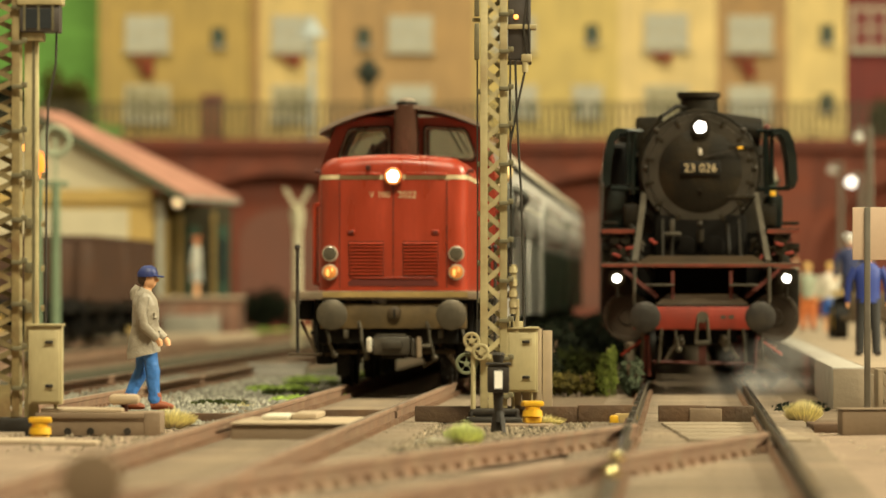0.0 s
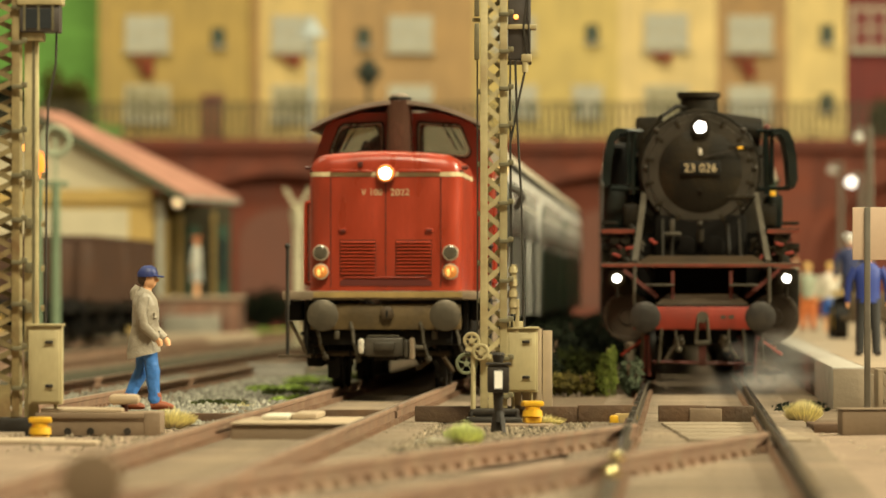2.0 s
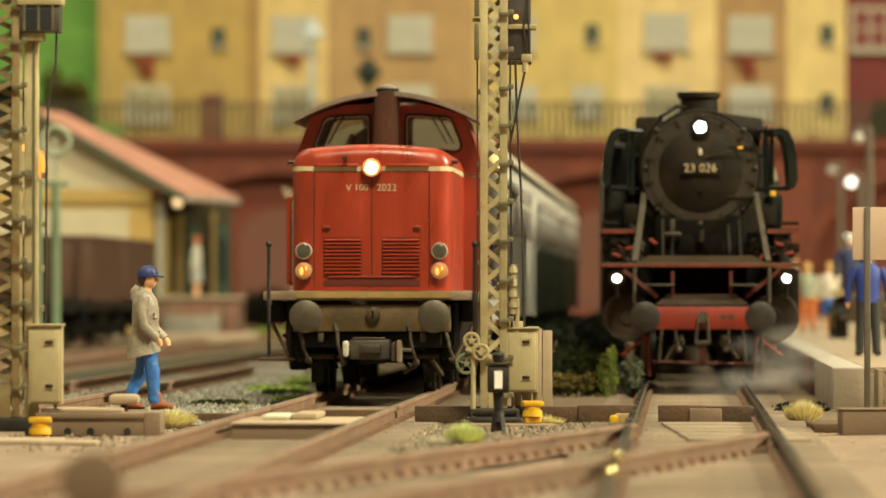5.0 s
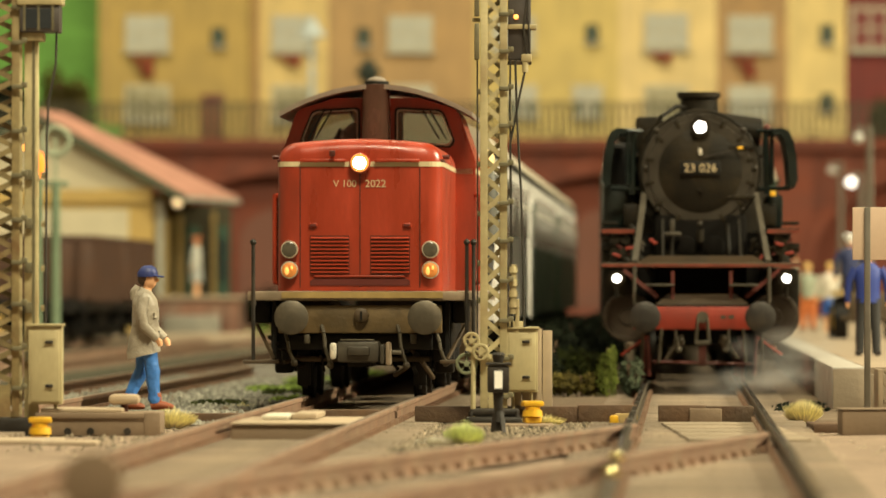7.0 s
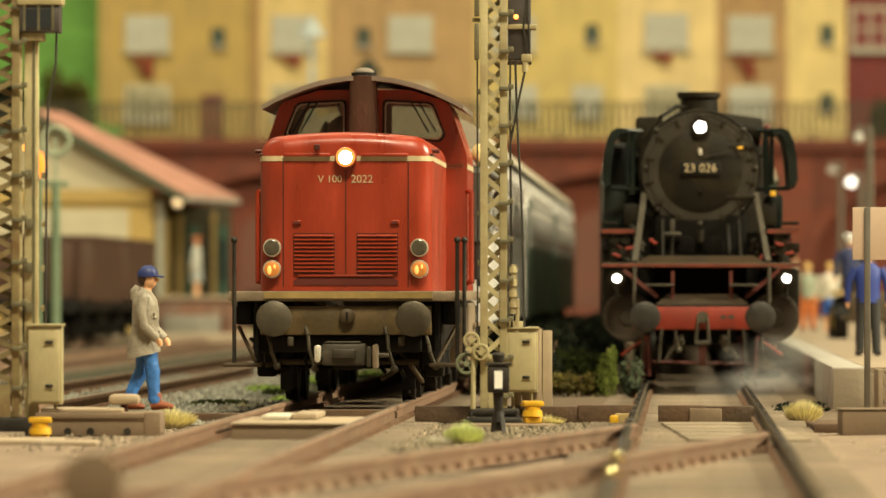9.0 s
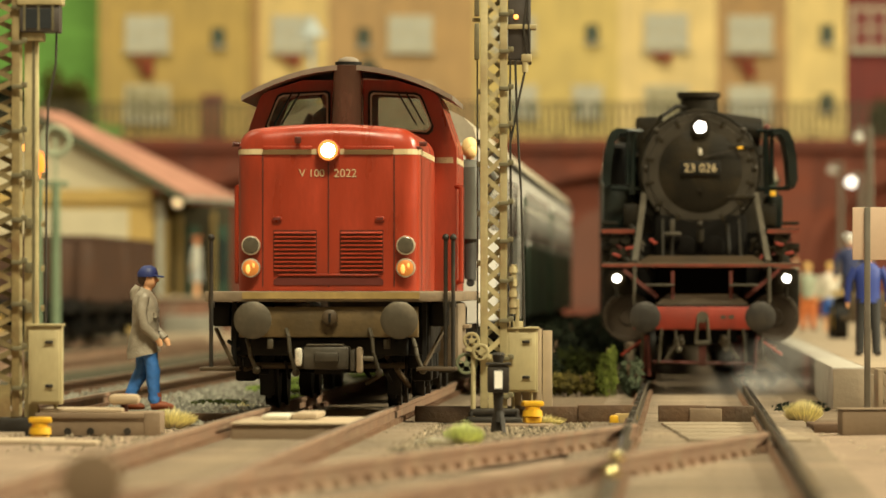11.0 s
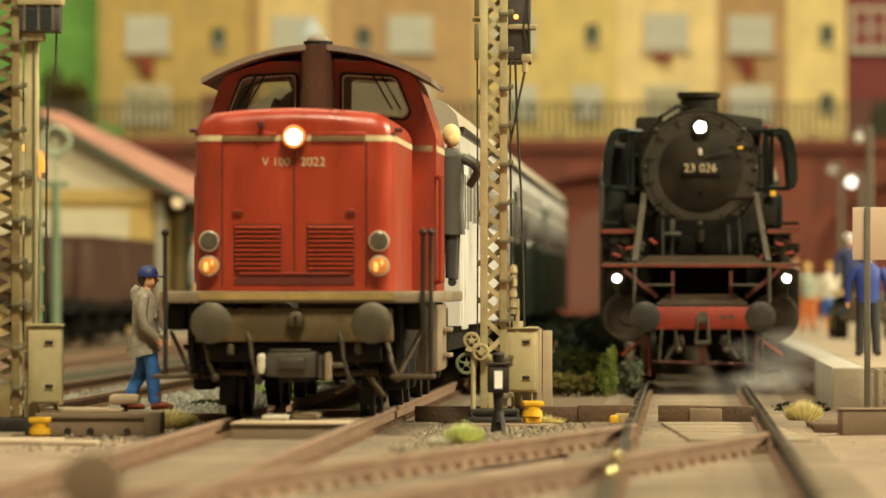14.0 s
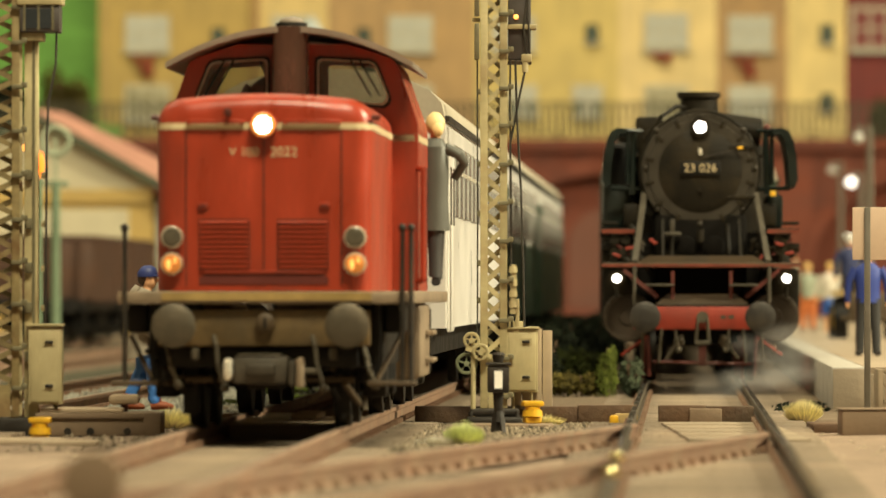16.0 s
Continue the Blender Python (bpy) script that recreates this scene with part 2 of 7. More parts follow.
def holed_wall(outer, holes, y, thick):
    """A flat wall in x and z with holes through it."""
    bm = B()
    for loop in [outer] + holes:
        v = [bm.verts.new((x, y, z)) for x, z in loop]
        for i in range(len(v)):
            bm.edges.new((v[i], v[(i + 1) % len(v)]))
    bmesh.ops.triangle_fill(bm, use_beauty=True, use_dissolve=False, edges=list(bm.edges))
    out = bmesh.ops.extrude_face_region(bm, geom=list(bm.faces))["geom"]
    bmesh.ops.translate(bm, vec=(0, thick, 0), verts=[q for q in out if isinstance(q, bmesh.types.BMVert)])
    return bm


def lathe(bm, centre, rings, seg=32):
    """Rings of (y, radius) round an axis along y."""
    cx, cy, cz = centre
    loops = [[bm.verts.new((cx + r * math.cos(2 * math.pi * i / seg), cy + y, cz + r * math.sin(2 * math.pi * i / seg))) for i in range(seg)] for y, r in rings]
    for a, b in zip(loops, loops[1:]):
        for i in range(seg):
            bm.faces.new((a[i], a[(i + 1) % seg], b[(i + 1) % seg], b[i]))
    bm.faces.new(loops[0])
    bm.faces.new(loops[-1][::-1])
    return bm


def finish(bm, smooth):
    bmesh.ops.recalc_face_normals(bm, faces=bm.faces)
    if smooth:
        for f in bm.faces:
            f.smooth = True
        for e in bm.edges:
            e.smooth = len(e.link_faces) == 2 and e.calc_face_angle(0.0) < radians(38)
    bmesh.ops.scale(bm, vec=(K, K, K), verts=bm.verts)


def part(name, bm, mat, parent=None, label="", at=None, smooth=True):
    """One mesh object, given in full-size metres, under a thing or part."""
    me = bpy.data.meshes.new(name)
    finish(bm, smooth)
    bm.to_mesh(me)
    bm.free()
    me.materials.append(mat)
    ob = new(name, me)
    ob.parent = parent
    if at is not None:
        ob.matrix_basis = scaled(at)
    return tagged(ob, label)


def scaled(m):
    return Matrix.Translation(m.translation * (K - 1)) @ m


def thing(name, at, label, category, group="", kind=""):
    ob = new(name)
    ob.empty_display_size = 0.01
    ob.matrix_basis = scaled(at)
    return tagged(ob, label, category, group, kind)


def repeat(ob, name, at, parent, label=""):
    """The same mesh again, as an object of its own."""
    o = new(name, ob.data)
    o.parent = parent
    o.matrix_basis = scaled(at)
    return tagged(o, label)


def words(name, text, size, mat, parent, at, label=""):
    cu = bpy.data.curves.new(name, "FONT")
    cu.body, cu.size, cu.align_x, cu.align_y, cu.extrude = text, size * K, "CENTER", "CENTER", 0.004 * K
    tmp = bpy.data.objects.new(name, cu)
    scene.collection.objects.link(tmp)
    me = bpy.data.meshes.new_from_object(tmp)
    bpy.data.objects.remove(tmp)
    me.materials.append(mat)
    ob = new(name, me)
    ob.parent = parent
    ob.matrix_basis = scaled(at)
    return tagged(ob, label)


B = bmesh.new


def track_x(k, y):
    """The centre line of main track k (0: the diesel's track) at y."""
    return -0.866 + 4.44 * k + SLOPE * (y - 94.9)


# ---- ground, room ----
def build_ground():
    bm = B()
    xs = [-34, -24] + [x * 1.0 for x in range(-16, 17)] + [24, 34]
    ys = [10, 24, 36] + [40 + 1.5 * i for i in range(50)] + [130, 160, 200, 250, 310]
    rows = [[bm.verts.new((x, y, -0.235 + 0.03 * noise.noise((x * 0.7, y * 0.7, 0)))) for x in xs] for y in ys]
    for a, b in zip(rows, rows[1:]):
        for i in range(len(xs) - 1):
            bm.faces.new((a[i], a[i + 1], b[i + 1], b[i]))
    tagged(part("ground", bm, GROUND), "dusty brown layout ground between the tracks", "ground", kind="structure")
    bm = box(B(), -34, 34, 10, 310, -8, -0.5)
    tagged(part("baseboard", bm, PLANK_PALE), "wooden baseboard that carries the model railway", "baseboard", kind="structure")
    legs = thing("table_legs", pose(0, 0, -95), "square wooden legs under the layout baseboard", "table legs", kind="structure")
    for x in (-30, 30):
        for y in (16, 110, 210, 304):
            part("leg", box(B(), x - 2.5, x + 2.5, y - 2.5, y + 2.5, 0, 86.99, 0.3), PLANK_PALE, legs)
    # the lamps over the layout
    for m, sx, sy in lamps:
        t = new("ceiling_lamp")
        t.matrix_basis = m
        tagged(t, "white metal lamp housing over the layout", "lamp", "lamps over the layout")
        a, b = sx / K / 2 + 1, sy / K / 2 + 1
        part("housing", box(B(), -a, a, -b, b, 0.6, 5, 0.5), WINDOW_WHITE, t)
        up = m.to_3x3().inverted() @ Vector((0, 0, 1))
        part("stem", tube(B(), (0, 0, 4), up * (160.5 - m.translation.z / K), 0.8, seg=8), WINDOW_WHITE, t)
    # the room round the layout
    for name, b in (("wall_north", (-180, 180, 330, 340, -95, 160)), ("wall_south", (-180, 180, -70, -60, -95, 160)),
                    ("wall_east", (180, 190, -70, 340, -95, 160)), ("wall_west", (-190, -180, -70, 340, -95, 160))):
        tagged(part(name, box(B(), *b), ROOM), "plain warm white room wall", "wall", kind="structure")
    tagged(part("ceiling", box(B(), -190, 190, -70, 340, 160, 166), ROOM), "plain warm white room ceiling", "ceiling", kind="structure")
    tagged(part("floor", box(B(), -190, 190, -70, 340, -100, -95), ROOM_FLOOR), "brown floor of the exhibition room", "floor", kind="structure")


def stones(name, n, x0, x1, y0, y1, z, rmin, rmax, mat, seed, label):
    """Loose ballast stones on the ground, pressed in at random."""
    rng = random.Random(seed)
    verts, faces = [], []
    base = ((1, 0, 0), (-1, 0, 0), (0, 1, 0), (0, -1, 0), (0, 0, 1), (0, 0, -0.4))
    tri = ((0, 2, 4), (2, 1, 4), (1, 3, 4), (3, 0, 4), (2, 0, 5), (1, 2, 5), (3, 1, 5), (0, 3, 5))
    for _ in range(n):
        y = rng.uniform(y0, y1)
        x = rng.uniform(x0, x1) + SLOPE * (y - 94.9)
        r, a = rng.uniform(rmin, rmax), rng.uniform(0, 6.3)
        k = len(verts)
        for p in base:
            q = [c * r * rng.uniform(0.6, 1.2) for c in p]
            verts.append(((x + q[0] * math.cos(a) - q[1] * math.sin(a)) * K, (y + q[0] * math.sin(a) + q[1] * math.cos(a)) * K, (z + q[2]) * K))
        faces += [tuple(k + i for i in f) for f in tri]
    me = bpy.data.meshes.new(name)
    me.from_pydata(verts, [], faces)
    me.materials.append(mat)
    tagged(new(name, me), label, "ballast", kind="stuff")


# ---- tracks ----
RAIL = [(-0.075, -0.20), (0.075, -0.20), (0.075, -0.175), (0.02, -0.15), (0.02, -0.06), (0.042, -0.045), (0.042, -0.012), (0.03, 0.0),
        (-0.03, 0.0), (-0.042, -0.012), (-0.042, -0.045), (-0.02, -0.06), (-0.02, -0.15), (-0.075, -0.175)]


def build_track(at, y0, y1, near, top, label, step=0.63, skip=(), gauge=0.757, ends=None, side=None):
    """A track along its own y: two rails, their chairs, and sleepers; ends: where each rail stops."""
    t = thing("track", at, label, "track", kind="structure")
    stop = {-gauge: y1, gauge: y1} if ends is None else {-gauge: ends[0], gauge: ends[1]}
    for x, end in stop.items():
        r = part("rail", sweep(B(), [(x + px, pz) for px, pz in RAIL], y0, end), side or RAIL_RUST, t, smooth=False)
        part("rail_head", box(B(), x - 0.03, x + 0.03, y0, end, -0.01, 0.003), top, r, "worn bare running surface")
    n = int((y1 - y0) / step)
    bm = B()
    for i in range(n):
        y = y0 + (i + 0.5) * step
        if y > near + 30:
            break
        for x, end in stop.items():
            if y > end:
                continue
            for d in (-0.085, 0.085):
                box(bm, x + d - 0.03, x + d + 0.03, y - 0.09, y + 0.09, -0.185, -0.125)
    tagged(part("rail_chair", bm, RAIL_RUST, t, "rusty rail chairs along both rails"), kind="stuff")
    first, far = None, B()
    for i in range(n):
        y = y0 + (i + 0.5) * step
        if any(a < y < b for a, b in skip):
            continue
        if y < near:
            m = pose(0, y, 0)
            if first is None:
                first = part("sleeper", box(B(), -gauge - 0.54, gauge + 0.54, -0.13, 0.13, -0.35, -0.185, 0.015), SLEEPER, t, at=m)
            else:
                repeat(first, "sleeper", m, t)
        else:
            box(far, -1.3, 1.3, y - 0.13, y + 0.13, -0.35, -0.185)
    if far.verts:
        tagged(part("far_sleepers", far, SLEEPER, t, smooth=False), kind="stuff")
    return t


def build_tracks():
    for k, near, label in ((0, 40, "track of the red diesel with brown rusty rails"), (1, 40, "track of the steam engine with dark worn rails"),
                           (-1, 40, "rusty siding track beside the main line"), (-2, 20, "rusty siding track further back"),
                           (-3, 20, "rusty siding track in front of the station"), (2.95, 20, "track on the far side of the platform")):
        y0 = 62.0
        build_track(pose(track_x(k, y0), y0, 0, 0, 0, YAW), -26 if k < 2 else 20, 205, near, RAIL_DARK if k == 1 else RAIL_TOP, label, side=RAIL_OILY if k == 1 else None)
    # the diverging track of the turnout, which meets track 1
    build_track(pose(0.33, 56.0, 0.002, 0, 0, -10.3), -26, 14.7, 15, RAIL_TOP, "diverging turnout track with rusty brown rails", step=0.7, skip=((3, 16),), gauge=0.95, ends=(14.7, 10.8))


def plank(bm, x0, x1, y0, y1, z0, z1):
    return box(bm, x0, x1, y0, y1, z0, z1, 0.012)


def build_boards():
    """The dark timber edging that crosses between the tracks."""
    t = thing("timber_edging", pose(0, 81.4, 0), "dark brown timber edging boards lying across between tracks", "timber edging", kind="structure")
    rng = random.Random(4)
    for a, b in ((-4.3, -3.7), (-3.7, -3.08), (-3.08, -2.2), (-1.62, -0.68), (-0.34, 0.62), (0.62, 1.14), (1.14, 1.64), (1.64, 2.36), (2.62, 3.2), (3.2, 3.78)):
        part("plank", plank(B(), a, b - 0.005, rng.uniform(-0.02, 0.02), 0.3, -0.2, (0.005 if b > 0 else -0.05 if b > -1 else -0.085) + rng.uniform(-0.01, 0.01)), PLANK, t)
    part("block", plank(B(), 2.99, 3.38, -0.1, 0.1, -0.2, -0.028), BOX_BROWN, t, "brown block between the rails")
    # flat pale boards lying between the rails of the steam engine's track
    w = thing("crossing_boards", pose(3.25, 74.5, -0.225), "pale weathered crossing boards between the rails", "crossing boards", kind="structure")
    for i in range(5):
        part("plank", plank(B(), -0.66, 0.62, -4 + i * 1.9, -4 + i * 1.9 + 1.5, -0.02, 0.07), PLANK_PALE, w)


# ---- the brick wall, the railing and the houses behind ----
def build_wall():
    y, top = 276.0, 7.66
    t = thing("retaining_wall", pose(0, y, 0), "dark red brick retaining wall with blind arches", "wall", kind="structure")
    arches = [-40.5 + 13.6 * i + 6.6 for i in range(7)]
    bm = B()
    # piers, spandrels in strips, and the back of the arches
    r, spring = 5.3, 2.4
    arches = [c for c in arches if abs(c) < 27]
    edges = [-33] + [v for c in arches for v in (c - r, c + r)] + [33]
    for a, b in zip(edges[0::2], edges[1::2]):
        box(bm, a, b, 0, 1.5, -0.3, top)
    for c in arches:
        n = 20
        for i in range(n):
            u0, u1 = -r + 2 * r * i / n, -r + 2 * r * (i + 1) / n
            z = spring + 3.9 * math.sqrt(max(0, 1 - ((u0 + u1) / 2 / r) ** 2))
            box(bm, c + u0, c + u1, 0, 1.5, z, top)
    part("masonry", bm, BRICK, t, smooth=False)
    for c in arches:
        bm = B()
        n = 20
        for i in range(n):
            a0, a1 = math.pi * i / n, math.pi * (i + 1) / n
            p = [(c - (r + d) * math.cos(a), spring + (3.9 + d) * math.sin(a)) for a, d in ((a0, -0.1), (a1, -0.1), (a1, 0.55), (a0, 0.55))]
            q = [bm.verts.new((x, yy, z)) for yy in (-0.12, 0.4) for x, z in p]
            for f in ((0, 1, 2, 3), (4, 5, 6, 7), (0, 1, 5, 4), (2, 3, 7, 6), (1, 2, 6, 5), (0, 3, 7, 4)):
                bm.faces.new([q[i] for i in f])
        part("arch_ring", bm, BRICK, t)
        part("arch_back", box(B(), c - r, c + r, 0.9, 1.45, -0.3, 6.4), BRICK, t)
    for i, c in enumerate(arches):
        bm = B()
        w = 1.75
        prof = [(c - w, -0.25), (c + w, -0.25)] + [(c + w * math.cos(math.pi * j / 10), 3.3 + 1.5 * math.sin(math.pi * j / 10)) for j in range(11)]
        part("infill", sweep(bm, prof, 0.7, 0.92), INFILL, t, "salmon rendered infill with rounded top")
    part("cornice", box(B(), -33, 33, -0.3, 1.6, top - 0.55, top, 0.05), BRICK, t)
    part("base_course", box(B(), -33, 33, -0.2, -0.005, -0.3, 0.7), BRICK, t)


def build_railing():
    t = thing("iron_railing", pose(0, 276.2, 7.66), "dark iron railing along the top of the brick wall", "railing")
    for z in (0.12, 1.40):
        part("handrail", box(B(), -30, 30, -0.04, 0.04, z, z + 0.08), FENCE, t)
    first = post = None
    for i in range(207):
        x = -30 + i * 0.29
        if i % 12 == 0:
            m = pose(x, 0, 0)
            if post is None:
                post = part("post", box(B(), -0.07, 0.07, -0.07, 0.07, 0, 1.55, 0.02), FENCE, t, at=m)
            else:
                repeat(post, "post", m, t)
            continue
        m = pose(x, 0, 0.15)
        if first is None:
            first = part("bar", box(B(), -0.06, 0.06, -0.03, 0.03, 0, 1.25), FENCE, t, at=m)
        else:
            repeat(first, "bar", m, t)


def plaster(name, c):
    return material(name, c, 0.85, vary=0.22, size=0.9, bump=0.15, dirt=tuple(v * q for v, q in zip(c, (0.6, 0.62, 0.7))), dirt_amount=0.6, stretch=(1.3, 1, 0.5))


def build_houses():
    y, base = 288.0, 7.6
    SMALL, BIG = (0.36, 0.55), (1.72, 1.35)
    houses = [
        ("ochre_yellow", (0.41, 0.285, 0.09), -14.8, -8.2, [(-12.7, 1.85, 0), (-12.7, 4.85, 1), (-9.65, 4.7, 2)], [(-9.9, 0)]),
        ("brown_strip", (0.34, 0.20, 0.08), -8.2, -7.9, [], []),
        ("light_yellow", (0.62, 0.46, 0.19), -7.9, -4.95, [(-6.4, 1.85, 0), (-6.4, 4.85, 5)], []),
        ("tan_brown", (0.40, 0.255, 0.115), -4.95, 1.35, [(-1.4, 1.85, 3), (-1.4, 4.85, 3), (-3.4, 4.7, 2)], []),
        ("golden_yellow", (0.55, 0.42, 0.15), 1.35, 7.55, [(3.4, 1.95, 4), (6.2, 1.95, 4), (6.4, 4.85, 2), (3.0, 4.85, 3)], []),
        ("pale_yellow", (0.68, 0.52, 0.24), 7.55, 11.75, [(9.6, 1.85, 0), (9.6, 4.95, 5)], []),
        ("tan", (0.38, 0.235, 0.105), 11.75, 14.8, [(13.2, 1.85, 3), (13.2, 4.85, 1)], []),
        ("cream_yellow", (0.68, 0.52, 0.22), 14.8, 17.3, [(16.5, 1.9, 2), (16.5, 4.85, 2)], []),
        ("oxblood", (0.16, 0.03, 0.025), 17.3, 24.5, [(18.7, 5.05, 6), (22.0, 5.05, 6)], []),
    ]
    for name, colour, x0, x1, wins, doors in houses:
        h = thing("house", pose((x0 + x1) / 2, y, base), name.replace("_", " ") + " plastered town house behind the railing", "house", "row of town houses")
        mat = plaster("plaster_" + name, colour)
        w = (x1 - x0) / 2
        proud = 0.0 if name != "brown_strip" else 0.25
        part("wall", box(B(), -w, w, -proud, 8, 0, 9.2), mat, h)
        roof = sweep(B(), [(-w - 0.1, 9.2), (w + 0.1, 9.2), (w + 0.1, 9.35), (-w - 0.1, 9.35)], -0.5, 8.4)
        for v in roof.verts:
            if v.co.y > 3:
                v.co.z += 3.0
        part("roof", roof, TILE, h, "red tiled roof slope")
        c = (x0 + x1) / 2
        for wx, wz, kind in wins:
            ww, wh = (SMALL if kind == 2 else (1.1, 1.2) if kind == 4 else (2.2, 1.7) if kind == 6 else BIG)
            X, Z = wx - c, wz
            win = part("window", box(B(), X - ww / 2 - 0.1, X + ww / 2 + 0.1, -0.14, -0.003, Z - wh / 2 - 0.1, Z + wh / 2 + 0.1), HOUSE_WHITE if kind != 2 else FENCE, h)
            cols = 1 if kind == 2 else 3
            for i in range(cols):
                for j in range(1 if kind == 2 else 2):
                    a, b = X - ww / 2 + ww * i / cols, Z - wh / 2 + wh * j / 2
                    part("pane", box(B(), a + 0.05, a + ww / cols - 0.05, -0.17, -0.145, b + 0.05, b + (wh if kind == 2 else wh / 2) - 0.05), {0: PANE_WALL_TINT, 2: TEAL_PANE, 6: RED_BLIND}.get(kind, TEAL_PANE if kind == 4 and i != 1 and j == 0 else CURTAIN), win)
            part("sill", box(B(), X - ww / 2 - 0.15, X + ww / 2 + 0.15, -0.3, -0.003, Z - wh / 2 - 0.2, Z - wh / 2 - 0.11), SLATE_TRIM, win)
            if kind in (1, 5):
                flower_box(h, X + (0.0 if wx < 0 else -0.1), Z - wh / 2 - 0.25, wx, 1.0 if kind == 1 else 0.35)
        for dx, _ in doors:
            d = part("door", box(B(), dx - c - 0.48, dx - c + 0.48, -0.12, -0.003, 0, 2.25, 0.02), DOOR_BROWN, h, "brown panelled door")
            part("door_top", box(B(), dx - c - 0.4, dx - c + 0.4, -0.15, -0.125, 1.75, 2.1), RED_DARK, d)


def flower_box(h, x, z, seed, drop):
    """A hanging red plant below a window."""
    rng = random.Random(int(seed * 10))
    bm = B()
    for i in range(70):
        u, v = rng.uniform(-1, 1), rng.random()
        ball(bm, (x - 0.15 + 0.45 * u * (1 - 0.75 * v) + 0.25 * v, -0.32 + rng.uniform(-0.1, 0.1), z - 0.1 - 0.85 * drop * v), rng.uniform(0.05, 0.1), seg=6)
    part("flower_basket", bm, FLOWER_RED, h, "dark red hanging flowers")


HOUSE_WHITE = material("house_window_white", (0.44, 0.40, 0.29), 0.5, vary=0.12, size=0.4, bump=0.05)
CURTAIN = material("curtained_pane", (0.42, 0.42, 0.36), 0.35, vary=0.15, size=0.5, bump=0.0)
# Dim warm pane: the walls' reflection is painted into its colour.
PANE_WALL_TINT = material("wall_tinted_pane", (0.30, 0.27, 0.16), 0.3, vary=0.3, size=0.4, bump=0.0)
TEAL_PANE = material("teal_pane", (0.05, 0.10, 0.085), 0.25, vary=0.3, size=0.4, bump=0.0)
RED_BLIND = material("oxblood_blind", (0.17, 0.035, 0.03), 0.6, vary=0.2, size=0.5, bump=0.0)
DOOR_BROWN = material("door_brown", (0.16, 0.055, 0.02), 0.6, vary=0.2, size=0.5, bump=0.1)
FLOWER_RED = material("flower_red", (0.26, 0.04, 0.02), 0.8, vary=0.3, size=0.3, bump=0, per_island=0.4)


def build_hill():
    bm = B()
    rows = []
    for j in range(14):
        y = 284 + j * 2.2
        rows.append([bm.verts.new((-33 + i * 1.2, y, 7.0 + j * 0.9 + 0.5 * noise.noise((i * 0.4, j * 0.4, 3)))) for i in range(17)])
    for a, b in zip(rows, rows[1:]):
        for i in range(16):
            bm.faces.new((a[i], a[i + 1], b[i + 1], b[i]))
    tagged(part("hill", bm, HILL), "bright green grassy slope behind the railing", "hill", kind="structure")
    tagged(part("street", box(B(), -33, 33, 276.5, 306, 7.0, 7.62), CONCRETE), "grey street on top of the wall", "street", kind="structure")


def foliage(name, at, radii, n, leaf, mat, label, category="bush", seed=1):
    """A shrub of many small leaves round a few clumps."""
    rng = random.Random(seed)
    t = thing(name, at, label, category)
    stem = B()
    for _ in range(5):
        tube(stem, (0, 0, -0.05), (rng.uniform(-0.5, 0.5) * radii[0], rng.uniform(-0.5, 0.5) * radii[1], radii[2] * rng.uniform(0.6, 1.1)), 0.05 * radii[2], 0.015 * radii[2], 6)
    part("stem", stem, PLANK, t)
    clumps = [(rng.uniform(-0.65, 0.65), rng.uniform(-0.65, 0.65), rng.uniform(0.25, 0.8), rng.uniform(0.3, 0.55)) for _ in range(9)]
    verts, faces = [], []
    for _ in range(n):
        cx, cy, cz, cr = rng.choice(clumps)
        d = Vector((rng.gauss(0, 1), rng.gauss(0, 1), rng.gauss(0, 1))).normalized() * cr * rng.uniform(0.5, 1.05)
        p = Vector(((cx + d.x) * radii[0], (cy + d.y) * radii[1], max(0.02, (cz + d.z * 0.8)) * radii[2]))
        a = Vector((rng.gauss(0, 1), rng.gauss(0, 1), rng.gauss(0, 1))).normalized() * leaf
        b = a.orthogonal().normalized() * leaf * 0.6
        k = len(verts)
        verts += [tuple((p + q) * K) for q in (-a, b, a, -b + Vector((0, 0, leaf * 0.3)))]
        faces += [(k, k + 1, k + 2), (k, k + 2, k + 3)]
    me = bpy.data.meshes.new("leaves")
    me.from_pydata(verts, [], faces)
    me.materials.append(mat)
    o = new("leaves", me)
    o.parent = t
    return t


def tuft(at, r, h, n, mat, label, seed):
    """A static-grass tuft: many thin blades fanning out."""
    rng = random.Random(seed)
    t = thing("grass_tuft", at, label, "grass tuft")
    verts, faces = [], []
    for _ in range(n):
        a, d = rng.uniform(0, 6.3), rng.random() ** 0.5
        p = Vector((math.cos(a) * d * r * 0.45, math.sin(a) * d * r * 0.45, 0))
        tip = p + Vector((math.cos(a) * r * d, math.sin(a) * r * d, h * rng.uniform(0.5, 1.0) * (1.15 - 0.5 * d)))
        s = Vector((-math.sin(a), math.cos(a), 0)) * 0.012
        s2 = Vector((0.011, 0, 0))
        k = len(verts)
        verts += [tuple(q * K) for q in (p - s, p + s, tip, p - s2, p + s2)]
        faces += [(k, k + 1, k + 2), (k + 3, k + 4, k + 2)]
    me = bpy.data.meshes.new("grass")
    me.from_pydata(verts, [], faces)
    me.materials.append(mat)
    o = new("grass", me)
    o.parent = t
    return t


